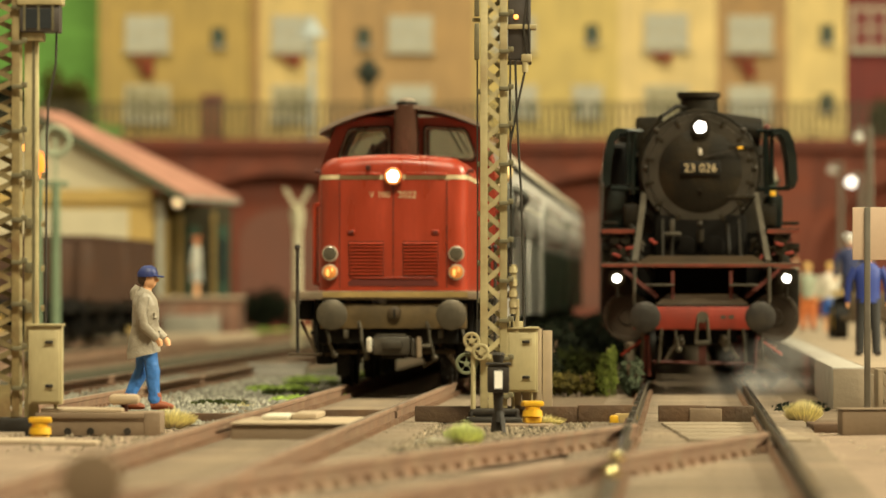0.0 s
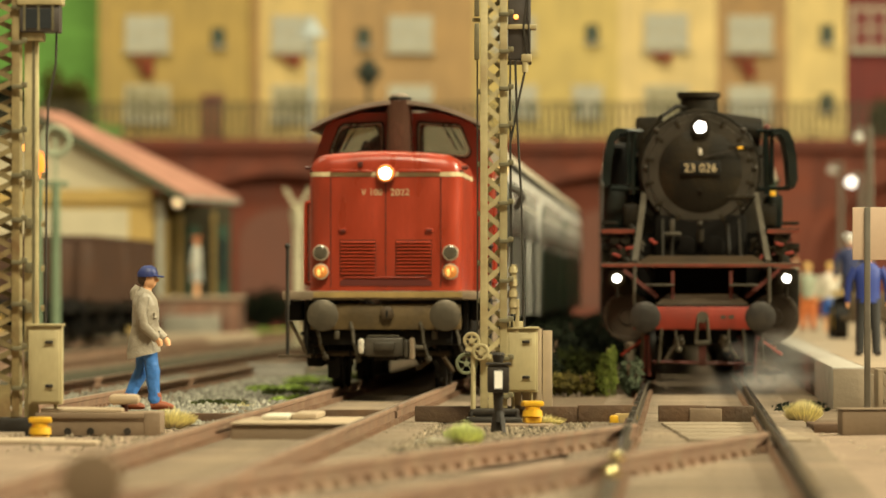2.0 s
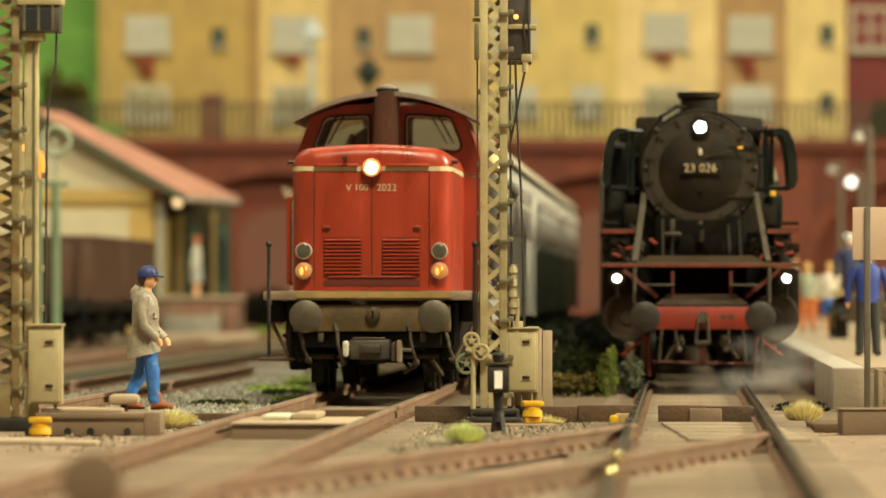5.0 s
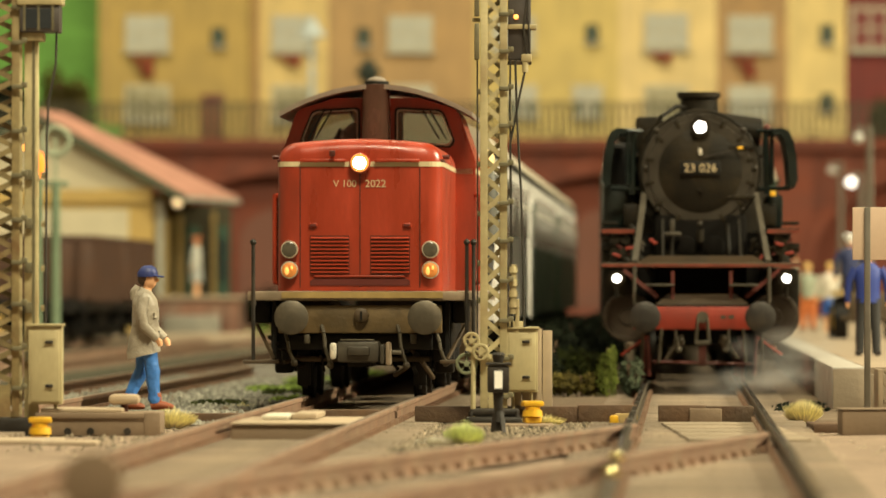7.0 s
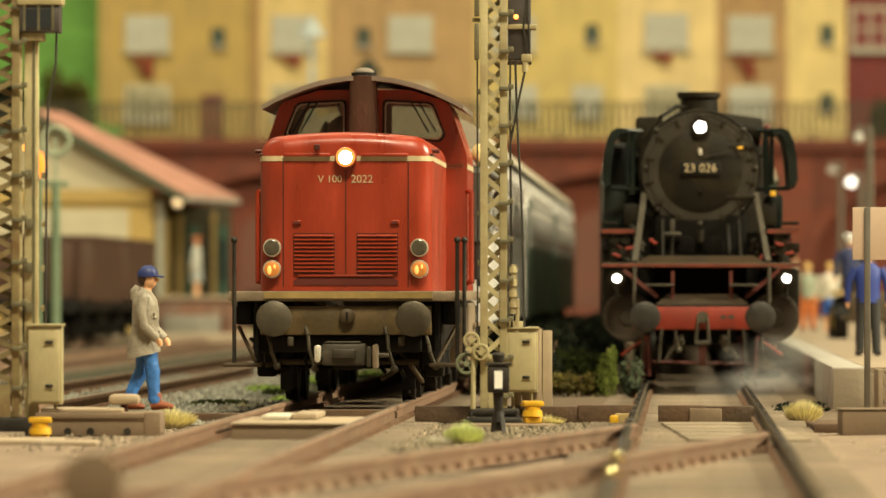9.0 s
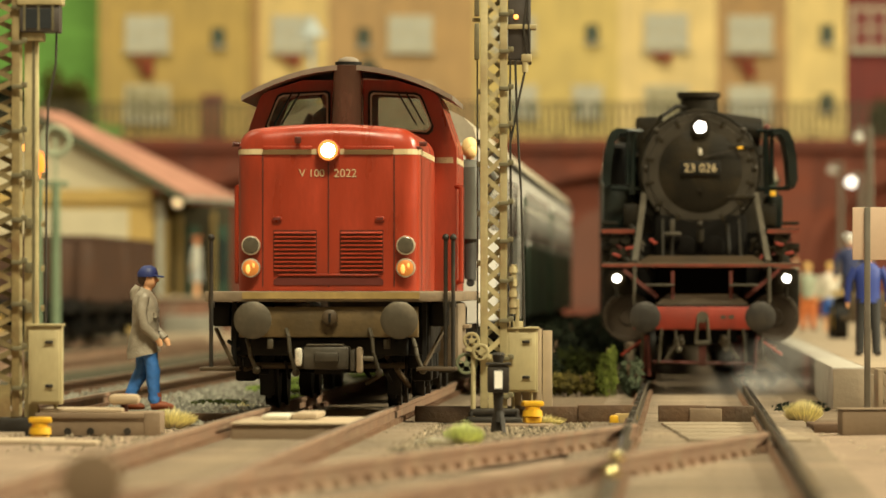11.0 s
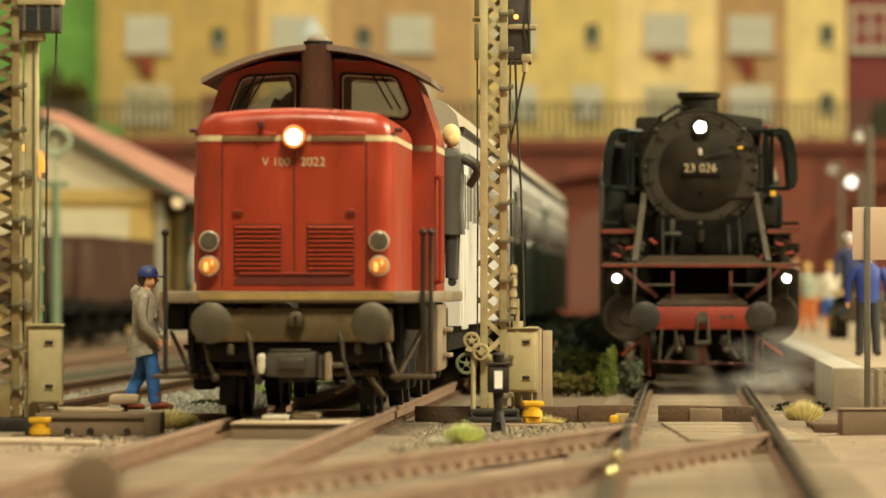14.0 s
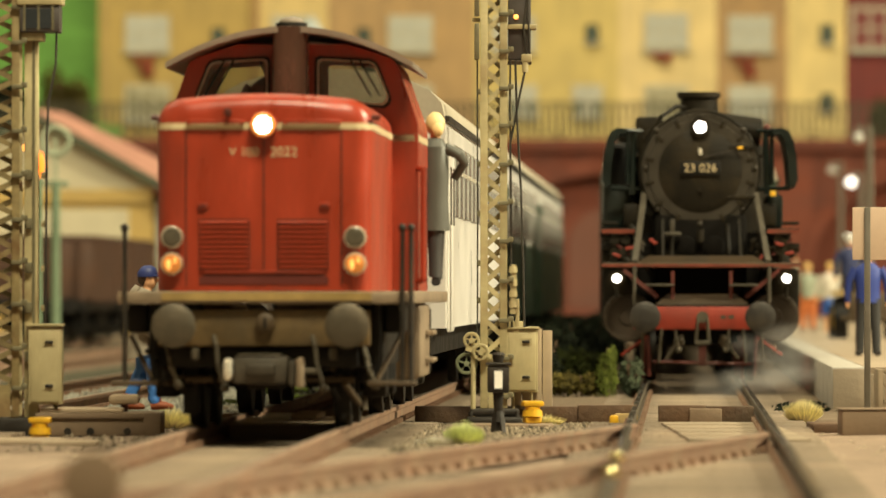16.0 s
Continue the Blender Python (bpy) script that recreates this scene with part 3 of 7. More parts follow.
# ---- station building, wagons, platform ----
def build_station():
    h = thing("station_building", pose(-10.4, 205, -0.2, 0, 0, -10), "small ochre station building with pink tiled gable roof", "building")
    W, L, eave, ridge = 4.2, 6.3, 4.65, 7.0
    gx = -2.2
    part("wall", box(B(), gx - W, gx + W - 0.6, 0.5, L, 0, eave), STATION_YELLOW, h)
    part("side_cladding", box(B(), gx + W - 0.597, gx + W - 0.53, 0.9, 3.05, 0.1, eave - 0.1), CLADDING, h, "ochre timber cladding")
    part("gable", sweep(B(), [(gx - W, eave), (gx + W - 0.6, eave), (gx + W - 0.6, eave + 0.33), (gx, ridge - 0.02), (gx - W, eave + 0.01)], 0.45, 0.8), STATION_PALE, h, "pale plastered gable")
    part("timber_band", box(B(), gx - W, gx + W - 0.6, 0.36, 0.445, eave - 0.35, eave + 0.05), STATION_YELLOW, h)
    part("panel", box(B(), gx - 2.6, gx + 2.9, 0.4, 0.495, 1.5, eave - 0.55), STATION_PALE, h, "pale plastered wall panel")
    for sgn in (-1, 1):
        r = B()
        prof = [(gx, ridge), (gx, ridge + 0.16), (gx + sgn * (W + 0.5), eave - 0.1), (gx + sgn * (W + 0.5), eave - 0.26)]
        sweep(r, prof, 0.15, L + 2.1)
        for v in r.verts:
            if v.co.y > 3 and v.co.z > ridge - 0.01:
                v.co.y = 4.2
        roof = part("roof", r, TILE, h)
        # The board's dark colour paints the shadow line below the tiles.
        part("barge_board", sweep(B(), [(gx, ridge - 0.16), (gx, ridge + 0.12), (gx + sgn * (W + 0.55), eave - 0.12), (gx + sgn * (W + 0.55), eave - 0.38)], 0.03, 0.145), BARGE_SHADE, roof, "dark green barge board")
        part("gutter", tube(B(), (gx + sgn * (W + 0.55), 0.1, eave - 0.25), (gx + sgn * (W + 0.55), L + 1.9, eave - 0.25), 0.07), SLATE_TRIM, roof)
    # the recessed porch beside the gable: a dark back wall, posts and green doors
    part("porch_wall", box(B(), gx + W - 0.52, gx + W + 1.3, 3.1, 3.4, 0, eave - 0.4), PORCH_DARK, h, "dark timber porch wall")
    part("post", box(B(), gx + W - 0.5, gx + W - 0.32, 0.8, 1.0, 0, eave - 0.2), SLATE_TRIM, h, "grey awning post")
    for x in (-0.3, 0.78):
        part("post", box(B(), gx + W + x, gx + W + x + 0.11, 2.9, 3.09, 0, eave - 0.6), CLADDING, h, "ochre porch post")
    for x in (0.0, 0.95):
        d = part("door", box(B(), gx + W + x, gx + W + x + 0.34, 3.02, 3.095, 0, 3.6), LEAF_DOOR, h, "dark green door")
        part("door_glass", box(B(), gx + W + x + 0.08, gx + W + x + 0.26, 3.0, 3.015, 1.9, 3.2), DARK_PANE, d)
    part("lamp", ball(B(), (gx + W + 0.3, 0.2, eave - 0.35), 0.15), LAMP_SOFT, h, "lit round lamp under the eave")
    tagged(part("stone_base", box(B(), -16, 2.6, 196, 197.3, -0.24, 0.15, 0.05), PLATFORM_TOP, at=pose(-8, 0, 0)), "low stone loading kerb before the station", "kerb", kind="structure")
    k = thing("loading_dock", pose(-7.2, 197.5, -0.235), "low reddish stone loading dock before the station porch", "loading dock", kind="structure")
    part("core", box(B(), -1.25, 1.2, 0.1, 5.4, 0, 1.36), DOCK_STONE, k)
    for i in range(5):
        part("stone", box(B(), -1.25 + i * 0.49, -0.78 + i * 0.49, 0.0, 0.098, 0.02 + 0.03 * (i % 2), 1.3, 0.03), DOCK_STONE, k)
    part("front_slab", box(B(), -1.0, 0.65, -1.3, -0.06, 0, 0.9, 0.05), GREY_SLAB, k, "grey concrete front slab")
    part("coping", box(B(), -1.3, 1.25, -0.05, 5.45, 1.363, 1.48, 0.03), PLATFORM_TOP, k, "pale coping slab")


CLADDING = material("ochre_cladding", (0.27, 0.18, 0.055), 0.7, vary=0.25, size=0.5, bump=0.2)
GREY_SLAB = material("grey_slab", (0.25, 0.235, 0.19), 0.85, vary=0.25, size=0.5, bump=0.2, dirt=(0.16, 0.13, 0.09))
# Dark green that stands in for shadow under the roof edge.
BARGE_SHADE = material("shadow_green_board", (0.07, 0.085, 0.05), 0.7, vary=0.25, size=0.6, bump=0.1)
PORCH_DARK = material("porch_dark_timber", (0.05, 0.042, 0.02), 0.8, vary=0.3, size=0.5, bump=0.2)
DOCK_STONE = material("dock_red_stone", (0.20, 0.10, 0.065), 0.85, vary=0.35, size=0.5, bump=0.3, dirt=(0.28, 0.22, 0.16), dirt_amount=0.7, per_object=0.3)
LEAF_DOOR = material("door_green", (0.03, 0.07, 0.045), 0.6, vary=0.2, size=0.5, bump=0.1)
LAMP_SOFT = glow("soft_lamp_glow", (1.0, 0.72, 0.38), 1.1)


def build_wagon(at, label):
    t = thing("goods_wagon", at, label, "wagon", "goods wagons")
    part("body", box(B(), -1.4, 1.4, 0, 8.6, 1.15, 2.75, 0.03), WAGON, t)
    part("rim", box(B(), -1.46, 1.46, -0.06, 8.66, 2.751, 2.85, 0.03), WAGON, t)
    for sgn in (-1, 1):
        for i in range(8):
            y = 0.2 + i * 1.17
            part("rib", box(B(), sgn * 1.403, sgn * 1.52, y, y + 0.14, 1.1, 2.75), WAGON, t)
    for i in range(4):
        part("rib", box(B(), -1.2 + i * 0.75, -1.06 + i * 0.75, -0.1, -0.003, 1.1, 2.75), WAGON, t)
    part("underframe", box(B(), -1.25, 1.25, -0.3, 8.9, 0.85, 1.146), BLACK, t)
    # Black block added to close the bright gaps, so the underside stays dark.
    part("brake_gear", box(B(), -0.6, 0.6, 0.8, 7.8, 0.12, 0.846, 0.05), BLACK, t)
    for y in (1.6, 7.0):
        for x in (-0.757, 0.757):
            part("wheel", lathe(B(), (0, 0, 0), [(-0.06, 0.48), (0.06, 0.48)], 20), BLACK, t, at=pose(x, y, 0.485, 0, 0, 90))
        part("axle_box", box(B(), -1.1, 1.1, y - 0.3, y + 0.3, 0.35, 0.85), BLACK, t)
    for x in (-0.875, 0.875):
        part("buffer", lathe(B(), (x, -0.9, 1.0), [(0, 0.2), (0.06, 0.22), (0.08, 0.1), (0.6, 0.1)], 16), BLACK, t)
    return t


END_STONE = material("brown_end_stone", (0.30, 0.24, 0.17), 0.85, vary=0.2, size=0.5, bump=0.2, dirt=(0.2, 0.15, 0.1))


def build_platform():
    y0 = 90.4
    t = thing("platform", pose(5.23, y0 - 0.3, 0, 0, 0, YAW), "pale concrete platform with paved top and stone edge", "platform", kind="structure")
    part("core", box(B(), 0.46, 8, 0.3, 165, -0.3, 0.28), CONCRETE, t)
    part("paving", box(B(), 0.46, 8, 0.02, 165, 0.285, 0.37), PLATFORM_TOP, t, "sandy paved platform surface")
    first = None
    for i in range(60):
        m = pose(0, i * 2.6, 0)
        if first is None:
            first = part("edge_stone", box(B(), 0, 0.45, 0.0, 2.585, -0.32, 0.375, 0.02), CONCRETE, t, at=m)
        else:
            repeat(first, "edge_stone", m, t)
    part("end_stone", box(B(), 0.012, 0.452, -0.022, -0.003, -0.3, 0.35, 0.006), END_STONE, t)
    for i in range(5):
        part("end_stone", box(B(), 0.46 + i * 1.5, 1.95 + i * 1.5, -0.02, 0.298, -0.3, 0.28, 0.02), END_STONE, t)


def build_place():
    build_ground()
    build_wall()
    build_railing()
    build_hill()
    build_houses()
    build_station()
    build_platform()
    build_boards()
    build_wagon(pose(track_x(-3, 176) + 0.7, 176, 0, 0, 0, YAW), "brown open goods wagon on a siding")
    build_wagon(pose(track_x(-3, 187) + 0.7, 187, 0, 0, 0, YAW), "brown open goods wagon on a siding")


build_place()


# ---- the red diesel ----
def rounded(x, z0, z1, r, crown=0.0, n=6):
    """A hood outline: straight sides, rounded top corners, a crowned top."""
    pts = [(-x, z0), (x, z0)]
    arc = [(x - r + r * math.cos(a), z1 - r + r * math.sin(a)) for a in (math.pi / 2 * i / n for i in range(n + 1))]
    top = [((x - r) * (1 - 2 * i / 8), z1 + crown * (1 - (1 - 2 * i / 8) ** 2)) for i in range(1, 8)]
    return pts + arc + top + [(-px, pz) for px, pz in arc[::-1]]


def hood_body(bm, x, z0, z1, y0, y1, r, crown, nose):
    """A hood whose front edges are rounded by shrinking the first sections."""
    loops = []
    steps = [(0.0, 1.0)] + [(1 - math.cos(math.pi / 2 * i / 5), 1 - math.sin(math.pi / 2 * i / 5)) for i in range(1, 6)]
    secs = [(y0 + nose * a, nose * b) for a, b in steps] + [(y1, 0.0)]
    for y, inset in secs:
        loops.append([bm.verts.new((px, y, pz)) for px, pz in rounded(x - inset, z0, z1 - inset * 0.8, r, crown)])
    k = len(loops[0])
    for a, b in zip(loops, loops[1:]):
        for i in range(k):
            bm.faces.new((a[i], a[(i + 1) % k], b[(i + 1) % k], b[i]))
    bm.faces.new(loops[0][::-1])
    bm.faces.new(loops[-1])
    return bm


def wheelset(parent, y, r=0.475):
    ax = thing_part("wheelset", parent, pose(0, y, r + 0.004))
    bm = B()
    for x in (-0.757, 0.757):
        s = 1 if x > 0 else -1
        for a, b, q in ((x - 0.07, x + 0.07, r), (x - s * 0.07 - 0.02, x - s * 0.07 + 0.02, r + 0.03)):
            tube(bm, (a, 0, 0), (b, 0, 0), q, seg=28)
        tube(bm, (x - 0.08, 0, 0), (x + 0.1, 0, 0), 0.12, seg=12)
        for i in range(6):
            a = math.pi * i / 3
            bar(bm, (x + s * 0.075, 0.1 * math.cos(a), 0.1 * math.sin(a)), (x + s * 0.075, 0.36 * math.cos(a), 0.36 * math.sin(a)), 0.05, 0.03)
    tube(bm, (-0.8, 0, 0), (0.8, 0, 0), 0.08, seg=10)
    me = bpy.data.meshes.new("wheelset")
    finish(bm, True)
    bm.to_mesh(me)
    bm.free()
    me.materials.append(BLACK)
    ax.data = me
    return ax


def thing_part(name, parent, at):
    ob = new(name, bpy.data.meshes.new(name))
    ob.parent = parent
    ob.matrix_basis = scaled(at)
    return ob


def buffer(parent, x, z, r, mat, y0=0.0):
    b = part("buffer", lathe(B(), (x, y0, z), [(0.0, 0.0 + r * 0.2), (-0.012 + 0.02, r * 0.8), (0.03, r), (0.06, r), (0.075, r * 0.85), (0.09, 0.11), (0.38, 0.12), (0.39, 0.17), (0.6, 0.17)], 28), mat, parent)
    return b


def hose(parent, x, z0, z1, y, bend=0.12):
    bm = B()
    pts = [(x, y + 0.25, z0), (x, y + 0.1, z0 + 0.02), (x + bend * 0.3, y, z0 - 0.08), (x + bend * 0.4, y - 0.02, (z0 + z1) / 2), (x + bend, y + 0.02, z1)]
    for a, b in zip(pts, pts[1:]):
        tube(bm, a, b, 0.024, seg=7)
    ball(bm, pts[-1], 0.05, seg=8)
    part("brake_hose", bm, BUFFER, parent)


def build_diesel():
    t = thing("diesel_locomotive", pose(0, 0, 0), "weathered dark red diesel locomotive with cream stripe and lit lamps", "locomotive")
    HX = 1.09
    body = part("hood", hood_body(B(), HX, 1.40, 3.36, 0.62, 5.7, 0.26, 0.05, 0.20), RED, t, "red engine hood with rounded edges")
    part("rear_hood", hood_body(B(), HX, 1.40, 3.36, 8.4, 11.6, 0.26, 0.05, 0.02), RED, t, "shorter red hood behind the cab")
    part("stripe", sweep(B(), [(-HX + 0.17, 3.04), (HX - 0.17, 3.04), (HX - 0.17, 3.105), (-HX + 0.17, 3.105)], 0.612, 0.64), CREAM, body, "thin cream stripe across the front")
    for s in (-1, 1):
        # the stripe goes round the rounded corner and along the hood
        bm = B()
        for i in range(5):
            a0, a1 = math.pi / 2 * i / 5, math.pi / 2 * (i + 1) / 5
            p0 = (s * (HX - 0.2 + 0.205 * math.sin(a0)), 0.62 + 0.2 - 0.205 * math.cos(a0))
            p1 = (s * (HX - 0.2 + 0.205 * math.sin(a1)), 0.62 + 0.2 - 0.205 * math.cos(a1))
            q = [bm.verts.new((x, y, z)) for x, y in (p0, p1) for z in (3.04, 3.105)]
            bm.faces.new((q[0], q[1], q[3], q[2]))
        box(bm, s * (HX - 0.01), s * (HX + 0.006), 0.82, 5.6, 3.04, 3.105)
        part("stripe", bm, CREAM, body)
    # front doors: seams, louvres, slot shade as a flat dark patch, handles
    for x in (-0.79, 0.0, 0.79):
        part("door_seam", box(B(), x - 0.008, x + 0.008, 0.611, 0.63, 1.45, 3.03), RED_DARK, body)
    for sgn in (-1, 1):
        cx = sgn * 0.40
        gr = part("louvre_panel", box(B(), cx - 0.26, cx + 0.26, 0.60, 0.63, 1.62, 2.13), RED_DARK, body, "dark red ventilation louvres")
        first = None
        for i in range(10):
            m = pose(cx, 0.592, 1.65 + i * 0.05, 35, 0, 0)
            if first is None:
                first = part("slat", box(B(), -0.25, 0.25, -0.022, 0.022, -0.006, 0.006), RED, gr, at=m)
            else:
                repeat(first, "slat", m, gr)
        part("door_handle", box(B(), sgn * 0.62 - 0.06, sgn * 0.62 + 0.06, 0.585, 0.63, 2.235, 2.295, 0.02), RED, body)
        part("handle_slot", box(B(), sgn * 0.62 - 0.04, sgn * 0.62 + 0.04, 0.578, 0.584, 2.25, 2.28), SHADOW_RED, body)
        part("grab_bar", box(B(), sgn * 0.49 - 0.30, sgn * 0.49 + 0.30, 0.555, 0.59, 3.095, 3.14, 0.015), RED, body)
        for e in (-0.27, 0.27):
            part("bar_foot", box(B(), sgn * 0.49 + e - 0.02, sgn * 0.49 + e + 0.02, 0.565, 0.615, 3.095, 3.13, 0.008), RED, body)
        part("rain_lip", box(B(), sgn * 0.98 - 0.12, sgn * 0.98 + 0.12, 0.72, 1.5, 3.10, 3.14, 0.01), RED_DARK, body)
        for z, lit in ((1.945, False), (1.675, True)):
            part("lamp_housing", lathe(B(), (sgn * 0.93, 0.53, z), [(0, 0.098), (0.0, 0.108), (0.03, 0.116), (0.12, 0.116)], 28), LAMP_RING, body, "round metal lamp ring")
            part("lamp_lens", lathe(B(), (sgn * 0.93, 0.515, z), [(0, 0.03), (0.004, 0.085), (0.012, 0.098), (0.03, 0.098)], 24), AMBER_LIT if lit else LENS_GREY, body, "glowing amber lens" if lit else "dark lens")
            if lit:
                for bx, bz, br in ((-0.03, -0.012, 0.036), (0.035, 0.03, 0.02)):
                    part("bulb", ball(B(), (sgn * 0.93 + bx, 0.508, z + bz), br, (0.8, 0.4, 1.6), 10), BULB_LIT, body)
    # No hollow here: the slot's shade is painted as a dark red patch.
    part("recess", sweep(B(), [(-0.66, 1.47), (0.66, 1.47), (0.66, 1.53), (0.58, 1.585), (-0.58, 1.585), (-0.66, 1.53)], 0.609, 0.63), SHADOW_RED, body, "dark recessed slot above the footplate")
    part("slot_lip", box(B(), -0.60, 0.60, 0.588, 0.612, 1.578, 1.606, 0.01), RED, body)
    part("top_lamp_housing", lathe(B(), (0, 0.50, 3.085), [(0, 0.12), (0.02, 0.135), (0.14, 0.14)], 24), RED, body)
    # Glowing disc added as the halo round the top lamp.
    part("halo_disc", lathe(B(), (0, 0.488, 3.085), [(0, 0.09), (0.004, 0.118), (0.012, 0.122)], 24), HALO_LIT, body, "orange-glowing lamp reflector")
    part("top_lamp", lathe(B(), (0, 0.478, 3.085), [(0, 0.05), (0.008, 0.085), (0.03, 0.098)], 24), WARM_LIT, body, "bright white top headlamp")
    hook = tube(B(), (-0.36, 0.6, 3.2), (-0.36, 0.52, 3.2), 0.02)
    box(hook, -0.40, -0.32, 0.5, 0.53, 3.17, 3.25, 0.012)
    part("lamp_hook", hook, RED_DARK, body)
    for x, text, w in ((-0.20, "V 100", 0.13), (0.205, "2022", 0.14)):
        words("number_lettering", text, w, LETTER, body, pose(x, 0.6145, 2.81, 90, 0, 0), "cream painted number")
    # cab: a shell with windows through its front and back walls
    def window_loop(sgn):
        return [(sgn * x, z) for x, z in ((0.27, 3.46), (1.00, 3.40), (1.05, 3.44), (1.07, 3.50), (0.94, 3.84), (0.91, 3.89), (0.85, 3.92), (0.30, 3.95), (0.26, 3.93), (0.25, 3.89), (0.25, 3.50), (0.255, 3.47))]

    side = [(1.37, 1.40), (1.37, 3.15), (1.36, 3.24), (1.33, 3.33), (1.15, 3.85), (1.11, 3.91), (1.04, 3.95), (0.6, 4.09)]
    outer = side + [(-x, z) for x, z in side[::-1]]
    inner = [(x * 0.955, z if i in (0, 15) else z - 0.05) for i, (x, z) in enumerate(outer)]
    cabo = part("cab", sweep(B(), outer + inner[::-1], 5.7, 8.4), RED, t, "red driver's cab with sloping sides")
    for y in (5.69, 8.32):
        part("cab_wall", holed_wall(outer, [window_loop(-1), window_loop(1)], y, 0.09), RED, cabo, smooth=False)
    part("cab_floor", box(B(), -1.3, 1.3, 5.79, 8.31, 2.2, 2.3), BLACK, cabo)
    part("control_desk", box(B(), -1.1, -0.3, 6.5, 6.9, 2.3, 3.5, 0.05), BLACK, cabo)
    part("stripe", box(B(), HX + 0.01, 1.33, 5.69, 5.72, 3.03, 3.105), CREAM, cabo)
    part("stripe", box(B(), 1.365, 1.375, 5.75, 8.35, 3.03, 3.105), CREAM, cabo)
    for sgn in (-1, 1):
        # front windows: rubber frame, pale trim, clear pane, wipers
        out = window_loop(sgn)

        def shrunk(fx, fz):
            return [(sgn * (0.66 + (abs(x) - 0.66) * fx), 3.68 + (z - 3.68) * fz) for x, z in out]

        w = part("window", holed_wall(shrunk(1.025, 1.035), [shrunk(0.95, 0.92)], 5.655, 0.034), BLACK, cabo, "black rubber window frame")
        part("pane_trim", holed_wall(shrunk(0.955, 0.93), [shrunk(0.905, 0.85)], 5.645, 0.02), TRIM_GREY, w, "thin pale pane trim")
        g = part("pane", sweep(B(), shrunk(0.92, 0.86), 5.668, 5.674), PANE, w, "clear cab window pane")
        g.visible_shadow = False
        back = part("rear_pane", sweep(B(), window_loop(sgn), 8.36, 8.366), PANE, cabo)
        back.visible_shadow = False
        for d in (0.0, 0.1):
            part("wiper", bar(B(), (sgn * (0.62 + d), 5.60, 3.94), (sgn * (0.86 + d), 5.61, 3.52), 0.022, 0.02), BLACK, w)
        part("cab_handrail", tube(B(), (sgn * 1.43, 6.0, 1.5), (sgn * 1.43, 6.0, 2.75), 0.03, seg=8), RED_DARK, cabo)
    # roof with overhang, curved
    rf = B()
    n = 14
    top = [(-1.34 + 2.68 * i / n, 3.875 + 0.39 * (1 - (1 - 2 * i / n) ** 2)) for i in range(n + 1)]
    sweep(rf, top + [(x, z - 0.065) for x, z in top[::-1]], 5.02, 9.05)
    part("roof", rf, ROOF, t, "grey-brown curved cab roof with overhang")
    ex = sweep(B(), [(-0.20, 3.3), (0.20, 3.3), (0.18, 4.26), (-0.18, 4.26)], 5.0, 5.695)
    bmesh.ops.bevel(ex, geom=[e for e in ex.edges if abs(e.verts[0].co.z - e.verts[1].co.z) > 0.5], offset=0.12, segments=4, profile=0.5, affect="EDGES")
    exo = part("exhaust_pipe", ex, SOOTY, t, "sooty dark red exhaust stack")
    part("exhaust_cap", ball(B(), (0, 5.5, 4.32), 0.115, (1.2, 1.2, 0.55), 16), ROOF, exo)
    part("exhaust_rim", tube(B(), (0, 5.5, 4.262), (0, 5.5, 4.315), 0.17, seg=16), BLACK, exo)
    for s in (-1, 1):
        part("horn", tube(B(), (s * 1.06, 0.95, 3.17), (s * 1.17, 0.93, 3.17), 0.025, 0.03), RED_DARK, body)
    # frame
    fr = part("footplate", box(B(), -1.48, 1.48, 0.52, 11.8, 1.27, 1.395, 0.02), DUSTY_STEEL, t, "dusty tan footplate")
    part("edge_strip", box(B(), -1.03, 1.10, 0.495, 0.515, 1.305, 1.385), STRIP, fr, "yellowed edge strip")
    part("buffer_beam", box(B(), -1.08, 1.08, 0.6, 0.8, 0.84, 1.21, 0.02), BEAM_OCHRE, t, "ochre-brown dusty buffer beam")
    part("under_beam", box(B(), -0.95, 0.95, 0.75, 1.0, 0.62, 0.835, 0.03), BLACK, t)
    rng = random.Random(3)
    for s in (-1, 1):
        for i in range(8):
            x, z = s * rng.uniform(0.35, 1.15), rng.uniform(0.35, 0.75)
            part("brake_pipe", tube(B(), (x, rng.uniform(0.8, 1.2), z), (x + rng.uniform(-0.18, 0.18), rng.uniform(1.0, 1.4), z + rng.uniform(-0.25, 0.1)), rng.uniform(0.018, 0.035), seg=8), (BLACK, BROWN, BLACK)[i % 3], t)
        part("air_tap", box(B(), s * 0.66, s * 0.74, 0.62, 0.78, 0.70, 0.83, 0.02), BUFFER, t)
        part("wheel_guard", box(B(), s * 0.68, s * 0.86, 1.15, 1.2, 0.14, 0.62, 0.02), BLACK, t)
        part("step_brace", bar(B(), (s * 1.15, 0.8, 0.5), (s * 1.38, 1.0, 0.95), 0.04, 0.03), BROWN, t)
    part("cross_tube", tube(B(), (-0.9, 1.1, 0.5), (0.9, 1.1, 0.5), 0.04, seg=8), BROWN, t)
    for s in (-1, 1):
        part("side_frame", box(B(), s * 0.9, s * 1.2, 1.0, 4.8, 0.62, 1.265, 0.04), BLACK, t)
        part("sand_box", box(B(), s * 1.21, s * 1.42, 1.0, 1.7, 0.97, 1.265, 0.03), BLACK, t)
        part("tank", box(B(), s * 0.6, s * 1.44, 4.9, 7.6, 0.45, 1.265, 0.08), DUSTY_STEEL, t, "dusty tan tank below the cab")
